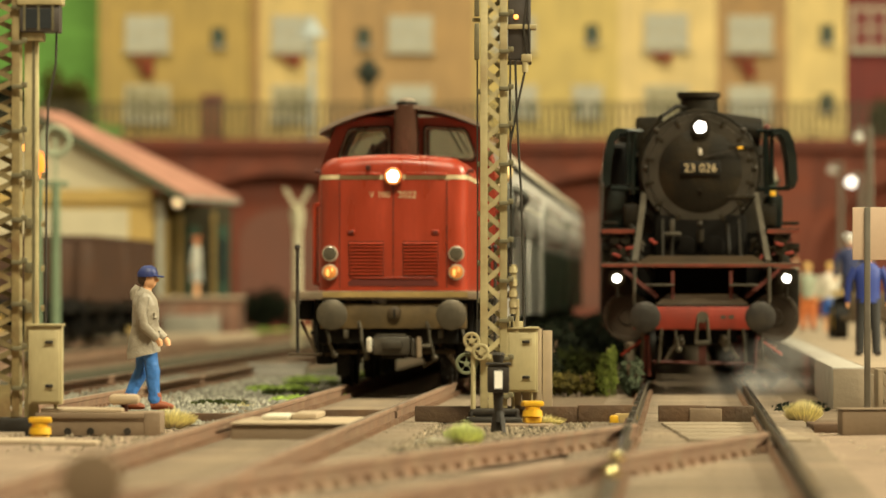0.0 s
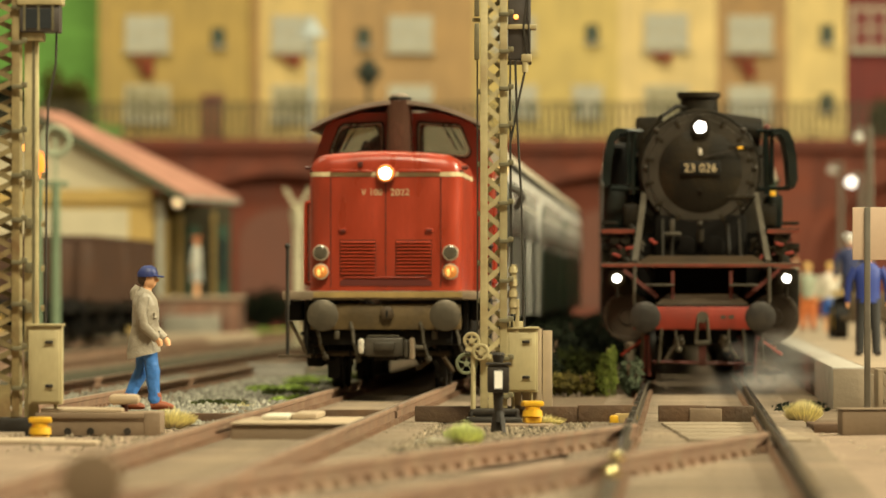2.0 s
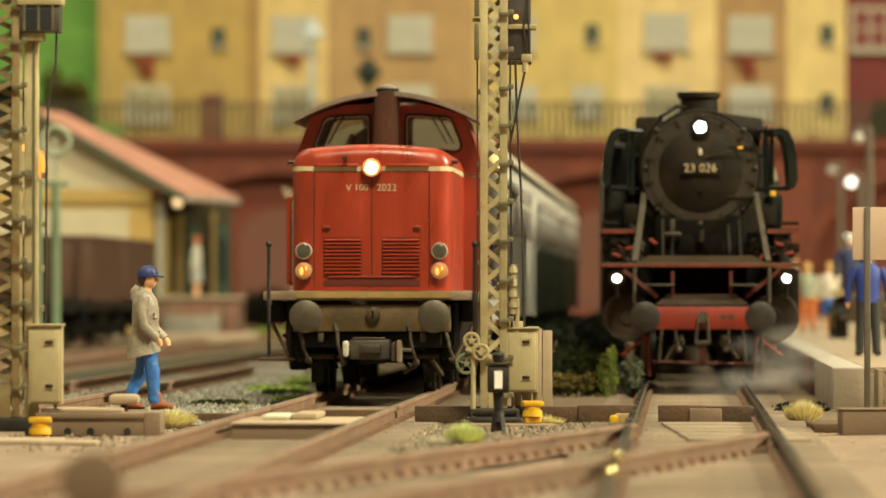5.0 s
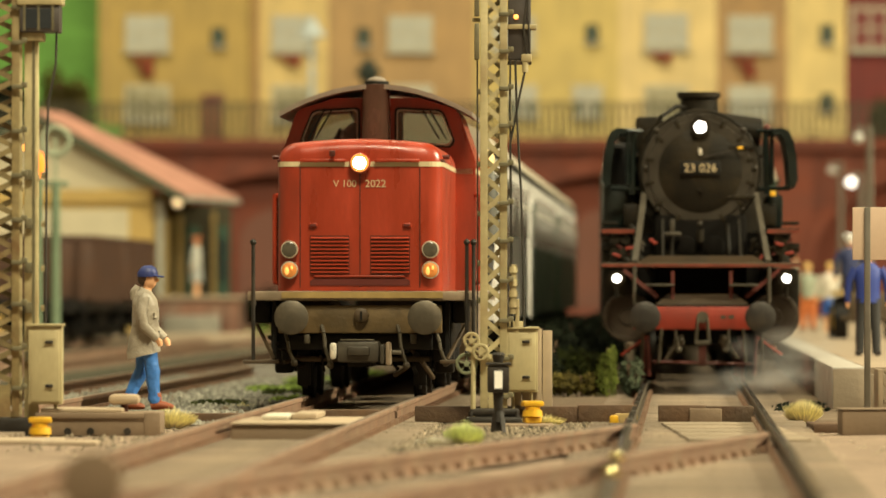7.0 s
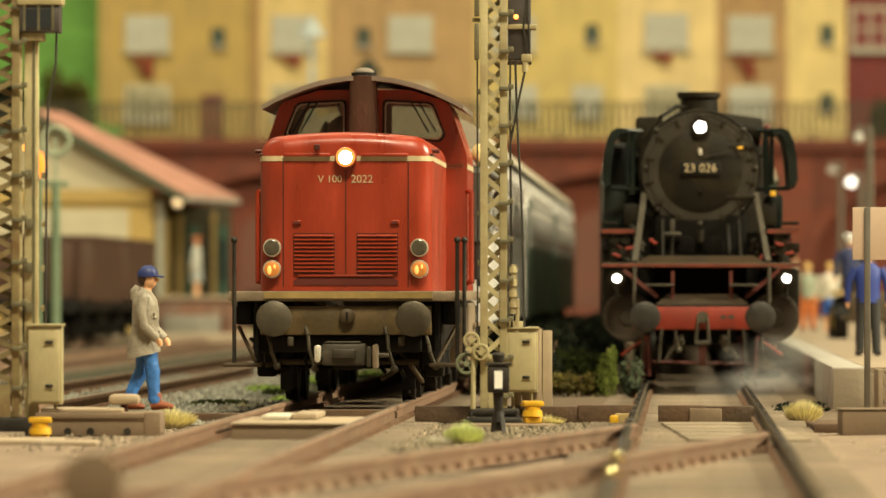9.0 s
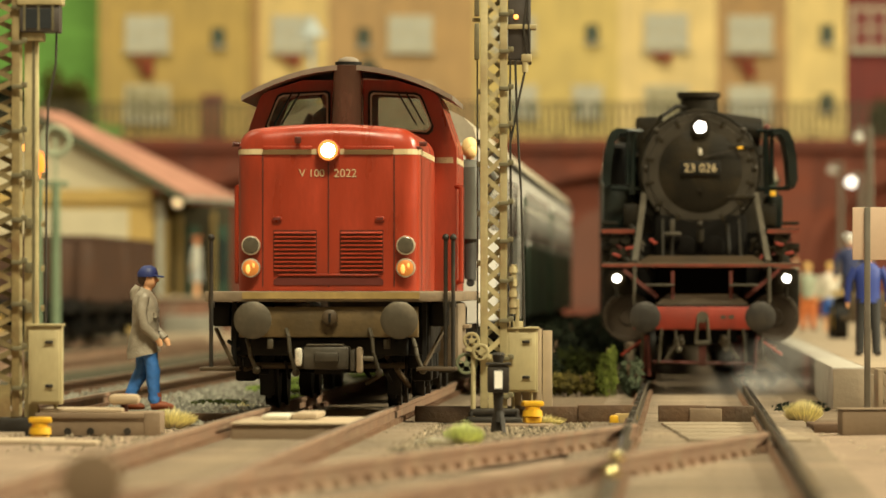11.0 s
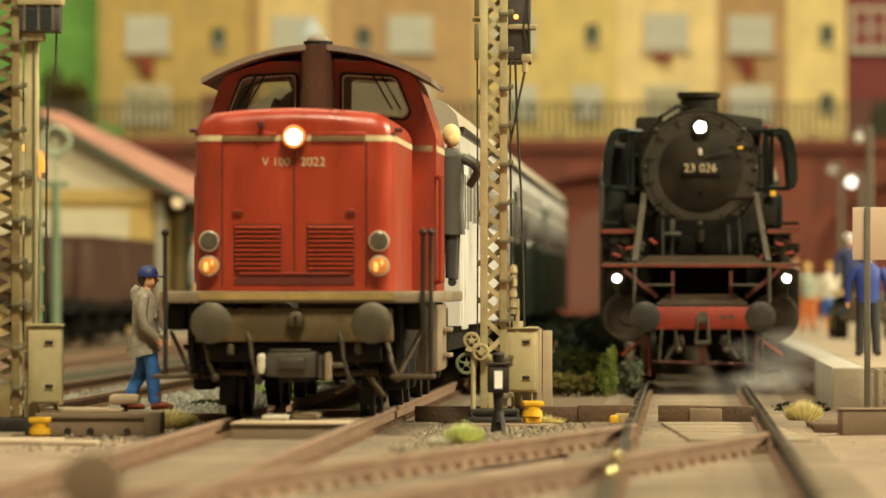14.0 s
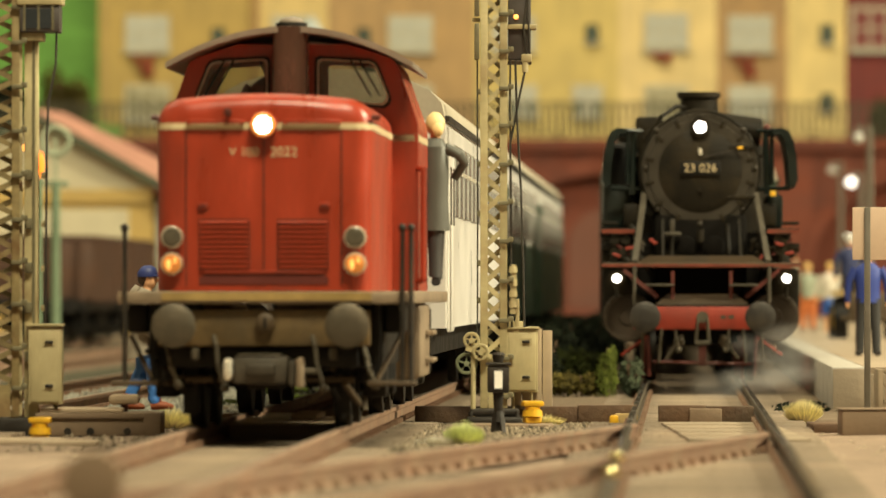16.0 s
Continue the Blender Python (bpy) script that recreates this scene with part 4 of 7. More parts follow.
        for z in (0.62, 0.92):
            part("cab_step", box(B(), s * 1.443, s * 1.53, 5.9, 6.9, z, z + 0.05, 0.01), DUSTY_STEEL, t)
        part("tank_strap", box(B(), s * 1.443, s * 1.455, 7.1, 7.2, 0.5, 1.2), BLACK, t)
        buffer(t, s * 0.875, 1.05, 0.225, BUFFER)
        hose(t, s * 0.50, 0.92, 0.42, 0.42)
        hose(t, s * 1.0 + 0.02, 0.80, 0.45, 0.5)
    part("socket", lathe(B(), (0.02, 0.50, 1.08), [(0, 0.06), (0.02, 0.095), (0.06, 0.1)], 18), BROWN, t)
    part("socket_slot", box(B(), 0.005, 0.035, 0.492, 0.499, 1.02, 1.13), BLACK, t)
    cp = B()
    box(cp, -0.28, 0.28, 0.12, 0.55, 0.46, 0.74, 0.04)
    box(cp, -0.14, 0.15, 0.06, 0.15, 0.55, 0.67, 0.02)
    box(cp, 0.285, 0.35, 0.05, 0.4, 0.44, 0.70, 0.025)
    cpl = part("coupler", cp, COUPLER, t, "dark grey-brown model coupler head")
    # Paler plate: light falling on the coupler's top, put into the colour.
    part("coupler_plate", box(B(), -0.24, 0.2, 0.13, 0.5, 0.742, 0.765, 0.01), BUFFER, cpl, "worn pale coupler top")
    part("coupler_jaw", box(B(), 0.36, 0.43, 0.03, 0.4, 0.42, 0.73, 0.03), DUSTY_STEEL, cpl)
    part("coupler_hook", box(B(), -0.37, -0.285, 0.02, 0.3, 0.50, 0.72, 0.035), CHROME, cpl, "pale shiny coupler hook")
    part("coupler_arm", box(B(), 0.265, 0.56, 0.25, 0.32, 0.56, 0.62, 0.02), BUFFER, cpl)
    part("shaft", box(B(), -0.16, 0.16, 0.56, 2.4, 0.40, 0.66), BLACK, t)
    # steps and railings at the front corners
    for s in (-1, 1):
        st = part("step", box(B(), s * 1.06, s * 1.54, 0.42, 1.0, 0.44, 0.49, 0.015), BROWN, t)
        part("step_hanger", box(B(), s * 1.12, s * 1.17, 0.85, 0.95, 0.49, 1.27), BLACK, st)
        for x in ((1.415, 1.505) if s > 0 else (1.40,)):
            r = part("railing_post", tube(B(), (s * x, 0.46, 0.49), (s * x, 0.46, 2.03), 0.026, seg=10), DARK, t, "dark steel railing post")
            part("post_knob", ball(B(), (s * x, 0.46, 2.04), 0.045, seg=10), DARK, r)
            part("post_bracket", box(B(), s * x - 0.035, s * x + 0.035, 0.45, 0.60, 1.20, 1.27, 0.01), DARK, r)
        part("cab_handrail", tube(tube(tube(B(), (s * 1.43, 5.6, 1.52), (s * 1.43, 5.6, 2.72), 0.032, seg=10), (s * 1.43, 5.6, 2.72), (s * 1.36, 5.72, 2.74), 0.032, seg=8), (s * 1.43, 5.6, 1.52), (s * 1.36, 5.72, 1.5), 0.032, seg=8), RED, t, "red cab handrail")
        part("corner_rail", tube(B(), (s * 1.08, 0.66, 1.36), (s * 1.44, 0.66, 1.36), 0.03, seg=8), DARK, t)
    # bogies
    for y in (2.0, 9.9):
        bg = part("bogie", box(B(), -0.55, 0.55, y - 0.6, y + 1.6, 0.55, 0.95, 0.05), BLACK, t)
        for s in (-1, 1):
            bm = box(B(), s * 0.92, s * 1.08, y - 0.7, y + 2.4, 0.46, 0.74, 0.04)
            for yy in (y, y + 1.9):
                box(bm, s * 0.95, s * 1.2, yy - 0.17, yy + 0.17, 0.3, 0.66, 0.04)
                for q in (-0.4, 0.4):
                    tube(bm, (s * 1.1, yy + q, 0.42), (s * 1.1, yy + q, 0.84), 0.09, seg=10)
            part("bogie_side", bm, BLACK, bg)
            part("brake_block", box(B(), s * 0.7, s * 0.84, y - 0.62, y - 0.52, 0.25, 0.8, 0.02), BROWN, bg)
            part("sand_pipe", tube(B(), (s * 0.76, y - 0.7, 0.75), (s * 0.76, y - 0.58, 0.1), 0.025, seg=8), BLACK, bg)
    ws = [wheelset(t, y) for y in (2.0, 3.9, 9.4, 11.3)]
    return t, ws


TRIM_GREY = material("window_trim_grey", (0.40, 0.35, 0.27), 0.4, vary=0.2, size=0.2, bump=0.05)
BULB_LIT = glow("bulb_glow", (1.0, 0.48, 0.12), 0.85)
# Dark red that paints the shade of slots onto flat faces.
SHADOW_RED = material("slot_shadow_red", (0.115, 0.014, 0.008), 0.6, vary=0.2, size=0.3, bump=0.05)
SOOTY = material("sooty_exhaust", (0.13, 0.066, 0.045), 0.24, 0.4, vary=0.4, size=0.5, bump=0.05, stretch=(2, 2, 0.5))
STRIP = material("yellowed_strip", (0.36, 0.24, 0.08), 0.6, vary=0.25, size=0.3, bump=0.1, dirt=(0.15, 0.1, 0.05))


# ---- coaches ----
def build_coach(lower, upper, label):
    """A passenger coach, 26.2 m long, with its near end at y = 0."""
    t = thing("passenger_coach", pose(0, 0, 0), label, "coach", "coaches of the train")
    W, L = 1.41, 26.2
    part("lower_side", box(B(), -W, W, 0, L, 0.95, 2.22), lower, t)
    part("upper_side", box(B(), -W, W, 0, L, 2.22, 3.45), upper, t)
    n = 12
    arch = [(-W * math.cos(math.pi * i / n), 3.45 + 0.62 * math.sin(math.pi * i / n) ** 0.8) for i in range(n + 1)]
    part("roof", sweep(B(), arch, 0.0, L), COACH_ROOF, t, "sandy grey rounded coach roof")
    part("gutter", box(B(), W - 0.005, W + 0.05, 0, L, 3.43, 3.50), DARK, t)
    first = None
    for i in range(12):
        y = 2.9 + i * 1.72
        m = pose(W, y, 0)
        if first is None:
            first = part("window", box(B(), -0.01, 0.02, 0, 1.25, 2.32, 3.22, 0.02), COACH_PANE, t, at=m)
            pane0 = part("frame", box(B(), -0.005, 0.035, 0.02, 1.23, 2.86, 2.91), CHROME, first)
        else:
            w = repeat(first, "window", m, t)
            f = repeat(pane0, "frame", pose(0, 0, 0), w)
    for y in (0.5, 1.5, L - 2.4, L - 1.3):
        d = part("door", box(B(), W - 0.005, W + 0.03, y, y + 0.85, 0.9, 3.1, 0.02), lower, t)
        part("door_window", box(B(), W + 0.031, W + 0.04, y + 0.15, y + 0.7, 2.2, 2.9), COACH_PANE, d)
    part("gangway", box(B(), -0.65, 0.65, -0.45, -0.003, 1.1, 3.3, 0.12), DARK, t)
    part("underframe", box(B(), -1.2, 1.2, 0.1, L - 0.1, 0.62, 0.945), BLACK, t)
    for y in (3.4, L - 3.4):
        bg = part("bogie", box(B(), -1.05, 1.05, y - 1.6, y + 1.6, 0.35, 0.75, 0.06), BLACK, t)
        for q in (-1.25, 1.25):
            for s in (-1, 1):
                part("wheel", tube(B(), (s * 0.69, y + q, 0.465), (s * 0.83, y + q, 0.465), 0.46, seg=20), BLACK, bg)
    for s in (-1, 1):
        buffer(t, s * 0.875, 1.05, 0.22, BLACK, -0.55)
    return t


# ---- the steam engine ----
RIM_BROWN = material("rim_brown", (0.030, 0.022, 0.012), 0.5, vary=0.4, size=0.3, bump=0.1)
DULL_RED = material("dull_red_metal", (0.12, 0.02, 0.012), 0.6, vary=0.35, size=0.3, bump=0.1, dirt=(0.05, 0.02, 0.012), dirt_amount=0.6)
EDGE_RED = material("worn_red_edge", (0.20, 0.034, 0.013), 0.55, vary=0.4, size=0.25, bump=0.1, dirt=(0.06, 0.03, 0.014), dirt_amount=0.7)
CYL_BROWN = material("cylinder_brown", (0.038, 0.023, 0.011), 0.55, vary=0.35, size=0.4, bump=0.15, dirt=(0.02, 0.015, 0.01), dirt_amount=0.5)
STRUT = material("strut_grey_brown", (0.06, 0.048, 0.03), 0.6, vary=0.3, size=0.3, bump=0.1, dirt=(0.05, 0.04, 0.025), dirt_amount=0.5)


def quad_slab(bm, w0, w1, y0, y1, z0, z1, d):
    """A plate that narrows and rises from y0 to y1."""
    v = [bm.verts.new(p) for p in ((-w0, y0, z0), (w0, y0, z0), (w1, y1, z1), (-w1, y1, z1), (-w0, y0, z0 + d), (w0, y0, z0 + d), (w1, y1, z1 + d), (-w1, y1, z1 + d))]
    for f in ((0, 3, 2, 1), (4, 5, 6, 7), (0, 1, 5, 4), (1, 2, 6, 5), (2, 3, 7, 6), (3, 0, 4, 7)):
        bm.faces.new([v[i] for i in f])
    return bm


def build_steam():
    t = thing("steam_locomotive", pose(3.945, 101.8, 0, 0, 0, YAW + 1.0), "black steam locomotive with red beam, weathered and brightly lit lamps", "locomotive")
    cz, R = 3.27, 0.92
    b = B()
    lathe(b, (0, 2.2, cz), [(0, R - 0.02), (0.03, R), (2.0, R), (2.02, R + 0.02), (10.5, R + 0.02)], 48)
    boiler = part("boiler", b, STEAM, t, "weathered brown-black boiler")
    d = part("smokebox_door", lathe(B(), (0, 2.02, cz - 0.02), [(-0.12, 0.12), (-0.11, 0.3), (-0.07, 0.52), (0.0, 0.70), (0.05, 0.78), (0.06, 0.83), (0.19, 0.84)], 48), STEAM, boiler, "domed smokebox door")
    for a in range(14):
        q = 2 * math.pi * (a + 0.5) / 14
        x, z = 0.80 * math.cos(q), cz - 0.02 + 0.80 * math.sin(q)
        part("door_clamp", box(B(), -0.035, 0.035, -0.06, 0.06, -0.07, 0.07, 0.015), STEAM, d, at=pose(x, 2.05, z, 0, -math.degrees(q) + 90, 0))
    part("door_rim", lathe(B(), (0, 2.0, cz - 0.02), [(0.0, 0.775), (0.0, 0.80), (0.04, 0.81)], 48), RIM_BROWN, d, "brown worn rim of the door")
    for z in (cz + 0.35, cz - 0.42):
        part("hinge_strap", box(B(), 0.2, 0.86, 1.97, 2.06, z - 0.03, z + 0.03, 0.01), STEAM, d)
    part("door_latch", tube(B(), (0, 1.92, cz - 0.3), (0, 1.86, cz - 0.3), 0.04, seg=12), STEAM, d)
    part("hand_rail", bar(B(), (0.06, 1.86, cz + 0.2), (0.62, 1.86, cz + 0.34), 0.02, 0.02), DARK, d)
    part("rail_tip", box(B(), 0.57, 0.66, 1.83, 1.88, cz + 0.315, cz + 0.365, 0.01), YELLOW, d, "small yellow mark")
    plate = part("number_plate", box(B(), -0.31, 0.31, 1.845, 1.875, cz - 0.08, cz + 0.13, 0.01), BLACK, d, "black cast number plate")
    words("plate_lettering", "23 026", 0.185, LETTER, plate, pose(0, 1.836, cz + 0.022, 90, 0, 0), "cream cast digits")
    part("badge", box(B(), -0.028, 0.028, 1.86, 1.88, cz + 0.23, cz + 0.33, 0.01), CHROME, d)
    lamp = part("top_lamp_housing", tube(B(), (0, 1.86, cz + 0.66), (0, 2.1, cz + 0.66), 0.15, seg=20), STEAM, boiler)
    part("top_lamp", lathe(B(), (0, 1.84, cz + 0.66), [(0, 0.04), (0.006, 0.075), (0.02, 0.088)], 20), WHITE_LIT, lamp, "bright white headlamp")
    ch = lathe(B(), (0, 0, 0), [(0, 0.30), (0.26, 0.29), (0.28, 0.34), (0.36, 0.34), (0.362, 0.27), (0.2, 0.25)], 32)
    part("chimney", ch, STEAM, boiler, "short flared chimney", at=pose(0, 3.0, 4.14, 90, 0, 0))
    part("ring_gasket", lathe(B(), (0, 2.15, cz), [(0, R + 0.01), (0.02, R + 0.03), (0.08, R + 0.03), (0.1, R + 0.01)], 48), STEAM, boiler)
    pipe = B()
    pts = [(-0.1, 2.9, 4.22), (-0.35, 2.6, 4.28), (-0.6, 2.4, 4.10), (-0.85, 2.4, 3.78), (-0.98, 2.5, 3.3)]
    for a, c in zip(pts, pts[1:]):
        tube(pipe, a, c, 0.035, seg=8)
    part("vent_pipe", pipe, STEAM, boiler)
    part("feed_heater", tube(B(), (0.30, 3.2, 3.98), (0.98, 3.2, 3.88), 0.22, seg=16), STEAM, boiler)
    part("pump_block", box(B(), -0.98, -0.56, 3.3, 4.0, 3.6, 4.13, 0.05), STEAM, boiler)
    for x, z in ((-0.72, 3.93), (0.72, 3.93), (0.9, 3.3), (-0.9, 3.3), (0.7, 2.62), (-0.7, 2.62), (0, 2.38)):
        part("rim_bolt", ball(B(), (x * 0.94, 2.02, cz + (z - cz) * 0.94), 0.045, (1, 1.2, 1), 8), RIM_BROWN, d)
    part("lower_ring", lathe(B(), (0, 2.03, cz - 0.02), [(0.0, 0.87), (0.0, 0.90), (0.05, 0.905)], 48), RIM_BROWN, d, "worn brown outer ring")
    part("valve", ball(B(), (1.06, 3.0, 3.95), 0.06, seg=10), DULL_RED, boiler)
    for i, y in enumerate((5.0, 7.3)):
        part("dome", ball(B(), (0, y, 4.12), 0.4, (1, 1, 0.5), 16), STEAM, boiler)
    # smoke deflectors, curved in at the top
    for s in (-1, 1):
        bm = B()
        prof = [(1.47, 3.00), (1.52, 3.12), (1.50, 3.45), (1.45, 3.72), (1.38, 3.87), (1.28, 3.93), (1.12, 3.90), (1.12, 3.84), (1.24, 3.83), (1.31, 3.74), (1.36, 3.45), (1.39, 3.12), (1.38, 3.05)]
        sweep(bm, [(s * x, z) for x, z in prof], 2.1, 4.3)
        df = part("smoke_deflector", bm, BAFFLE, t, "dark green-black smoke deflector")
        for z0, z1 in ((3.88, 3.95), (2.98, 3.2)):
            part("stay", tube(B(), (s * 0.9, 2.4, z0), (s * (1.2 if z0 > 3.5 else 1.4), 2.2, z0 + 0.01), 0.035, seg=8), BAFFLE, df)
        part("stay", tube(B(), (s * 1.12, 2.3, 3.05), (s * 1.12, 2.3, 3.85), 0.035, seg=8), BAFFLE, df)
        # running board with red edge and the plates below
        rb = part("running_board", box(B(), s * 1.0, s * 1.52, 1.4, 11, 2.30, 2.36, 0.01), STEAM, t)
        part("board_edge", box(B(), s * 1.02, s * 1.53, 1.35, 1.395, 2.285, 2.345), EDGE_RED, rb, "worn red edge of the running board")
        part("side_tank", box(B(), s * 1.05, s * (1.3 if s > 0 else 1.5), 2.6, 4.6, 2.37, 2.9 if s > 0 else 3.05, 0.06), BAFFLE, t)
        part("pump", tube(B(), (s * 1.2, 1.9, 1.8), (s * 1.2, 1.9, 2.28), 0.2, seg=14), STEAM, t)
        part("pump_flange", tube(B(), (s * 1.25, 1.6, 2.08), (s * 1.52, 1.6, 2.06), 0.07, seg=10), STEAM, t)
        part("spring_link", bar(B(), (s * 1.4, 1.5, 2.2), (s * 1.1, 1.5, 1.95), 0.06, 0.04), DULL_RED, t)
        part("boiler_strut", bar(B(), (s * 1.02, 0.95, 1.84), (s * 0.86, 2.1, 2.9), 0.085, 0.07), STRUT, t, "grey-brown boiler strut")
        # cylinder block
        cy = part("cylinder", lathe(B(), (s * 1.13, 1.35, 1.0), [(0, 0.02), (0.0, 0.12), (0.03, 0.13), (0.035, 0.30), (0.02, 0.31), (0.02, 0.37), (0.05, 0.385), (1.6, 0.385)], 32), CYL_BROWN, t, "dark brown cylinder cover")
        part("valve_chest", lathe(B(), (s * 1.16, 1.2, 1.52), [(0, 0.10), (0.03, 0.2), (1.6, 0.22)], 20), STEAM, cy)
        part("cylinder_cock", tube(B(), (s * 1.12, 1.25, 0.58), (s * 1.12, 1.25, 0.44), 0.04, seg=8), BROWN, cy)
        part("jacket", box(B(), s * 0.98, s * 1.51, 1.42, 2.8, 0.95, 1.74, 0.05), STEAM, cy)
        for q in range(10):
            a = math.pi * q / 5
            part("cover_bolt", tube(B(), (s * 1.13 + 0.34 * math.cos(a), 1.345, 1.0 + 0.34 * math.sin(a)), (s * 1.13 + 0.34 * math.cos(a), 1.375, 1.0 + 0.34 * math.sin(a)), 0.018, seg=6), BUFFER, cy)
        part("lamp_bracket", tube(B(), (s * 1.3, 0.92, 1.3), (s * 1.3, 0.92, 1.52), 0.03, seg=8), STEAM, t)
        lo = part("lamp_housing", tube(B(), (s * 1.3, 0.80, 1.59), (s * 1.3, 1.0, 1.59), 0.125, seg=20), STEAM, t)
        part("lamp_lens", lathe(B(), (s * 1.3, 0.78, 1.59), [(0, 0.03), (0.005, 0.055), (0.02, 0.066)], 20), WHITE_LIT, lo, "bright white headlamp")
        part("stand_pipe", tube(B(), (s * 1.03, 0.75, 1.2), (s * 1.03, 0.75, 1.78), 0.026, seg=8), STRUT, t)
        part("bracket", bar(B(), (s * 1.2, 0.95, 1.72), (s * 0.68, 1.0, 1.3), 0.14, 0.06), DULL_RED, t)
        part("front_step", box(B(), s * 0.42, s * 0.86, 0.55, 0.85, 1.47, 1.505, 0.01), STRUT, t, "worn grey front step")
        part("step_leg", box(B(), s * 0.42, s * 0.47, 0.7, 0.8, 1.2, 1.70), DULL_RED, t)
        part("rail_guard", bar(B(), (s * 0.83, 0.62, 0.72), (s * 0.80, 0.6, 0.1), 0.045, 0.03), DULL_RED, t)
        part("guard_stay", bar(B(), (s * 0.83, 0.62, 0.70), (s * 1.22, 0.9, 0.42), 0.055, 0.03), BEAM_RED, t)
        hose(t, s * 0.42, 0.86, 0.5, 0.4, -0.06 * s)
        part("chain", tube(B(), (s * 0.62, 0.35, 0.82), (s * 0.66, 0.4, 0.30), 0.022, seg=6), BUFFER, t)
        buffer(t, s * 0.875, 1.0, 0.235, DARK)
        part("guide", tube(B(), (s * 0.3, 0.5, 0.72), (s * 0.55, 0.6, 0.36), 0.03, seg=6), BUFFER, t)
    # pipework and fittings round the cylinders and under the boiler
    rng = random.Random(12)
    for s in (-1, 1):
        for i in range(9):
            x, y, z = s * rng.uniform(0.85, 1.45), rng.uniform(1.45, 1.7), rng.uniform(1.85, 2.3)
            part("pipe", tube(B(), (x, y, z), (x + rng.uniform(-0.25, 0.25), y + 0.1, z + rng.uniform(-0.35, 0.35)), rng.uniform(0.025, 0.05), seg=8), STEAM, t)
        for i in range(4):
            x, z = s * rng.uniform(1.15, 1.5), rng.uniform(1.9, 2.25)
            part("flange", tube(B(), (x, 1.42, z), (x, 1.50, z), rng.uniform(0.06, 0.1), seg=12), STEAM, t)
        part("lubricator", box(B(), s * 0.95, s * 1.18, 2.2, 2.6, 2.4, 2.75, 0.03), STEAM, t)
        part("step_plate", box(B(), s * 1.28, s * 1.52, 1.7, 2.2, 2.42, 2.47, 0.01), STEAM, t)
        part("handrail", tube(B(), (s * 0.97, 2.2, 3.5), (s * 0.97, 8, 3.5), 0.025, seg=8), STEAM, t)
        part("injector_pipe", tube(B(), (s * 1.02, 2.35, 3.9), (s * 1.05, 2.35, 2.9), 0.05, seg=8), BAFFLE, t)
        part("door_pipe", tube(B(), (s * 0.45, 1.85, 1.84), (s * 0.42, 2.0, 2.45), 0.03, seg=8), STEAM, t)
        part("hand_wheel", lathe(B(), (s * 0.35, 0.75, 0.62), [(0, 0.07), (0.02, 0.09), (0.05, 0.09)], 14), BUFFER, t)
        part("air_pipe", tube(B(), (s * 0.9, 0.5, 0.8), (s * 0.92, 0.55, 0.32), 0.028, seg=8), BUFFER, t)
    # Black block added to keep the gap behind the left deflector dark.
    part("air_tank", box(B(), -1.42, -0.9, 4.5, 5.2, 2.5, 3.75, 0.1), BLACK, t)
    part("steam_pipe_cover", tube(B(), (0, 1.9, 2.35), (0, 1.9, 2.15), 0.06, seg=10), STEAM, t)
    fo = part("foot_bracket", box(B(), -0.56, -0.30, 1.80, 1.90, 2.25, 2.31, 0.02), STRUT, t, "worn grey foot bracket")
    part("bracket_stem", box(B(), -0.47, -0.40, 1.84, 1.95, 2.312, 2.5, 0.01), STRUT, fo)
    for x, z, a in ((-0.74, 2.16, 35), (0.92, 1.90, -60), (-1.3, 1.95, 20), (1.36, 1.98, -10), (1.2, 2.12, 15), (-1.1, 2.06, -15)):
        part("red_lever", box(B(), -0.065, 0.065, -0.02, 0.02, -0.024, 0.024, 0.01), BEAM_RED, t, "small bright red lever", at=pose(x, 1.36, z, 0, a, 0))
    part("smokebox_stay", bar(B(), (-0.58, 1.5, 1.84), (-0.58, 1.9, 2.5), 0.04, 0.04), STEAM, t)
    part("smokebox_stay", bar(B(), (0.62, 1.5, 1.84), (0.60, 1.9, 2.5), 0.04, 0.04), STEAM, t)
    fb = part("front_platform", box(B(), -1.52, 1.52, 0.92, 1.6, 1.77, 1.83, 0.01), BROWN, t, "brown upper front platform")
    part("board_edge", box(B(), -1.53, 1.53, 0.89, 0.915, 1.765, 1.81), EDGE_RED, fb, "worn red front edge")
    ramp = sweep(B(), [(-1.0, 1.834), (1.0, 1.834), (0.8, 1.94), (-0.8, 1.94)], 1.2, 1.9)
    part("ramp", ramp, BROWN, fb)
    part("lower_platform", quad_slab(B(), 0.70, 0.52, 0.42, 0.98, 1.165, 1.31, 0.04), CYL_BROWN, t, "dark grey-brown sloping lower front plate")
    # Saddle, frame, back plate and valve covers carry the shade as a darker black.
    part("saddle", box(B(), -0.72, 0.72, 2.0, 3.4, 1.2, 2.6, 0.1), SHADE_BLACK, t)
    part("frame", box(B(), -0.55, 0.55, 0.9, 11, 0.6, 1.16), SHADE_BLACK, t)
    part("back_plate", box(B(), -1.1, 1.1, 2.4, 2.6, 0.7, 2.3), SHADE_BLACK, t)
    for s in (-1, 1):
        part("valve_cover", lathe(B(), (s * 0.22, 1.95, 1.9 + 0.18), [(0, 0.12), (0.03, 0.17), (0.1, 0.18)], 18), SHADE_BLACK, t)
        for y in (2.2, 4.6, 6.6, 8.6):
            r = 0.5 if y < 3 else 0.87
            part("wheel", tube(B(), (s * 0.69, y, r), (s * 0.83, y, r), r, seg=28), BEAM_RED if y > 3 else BLACK, t)
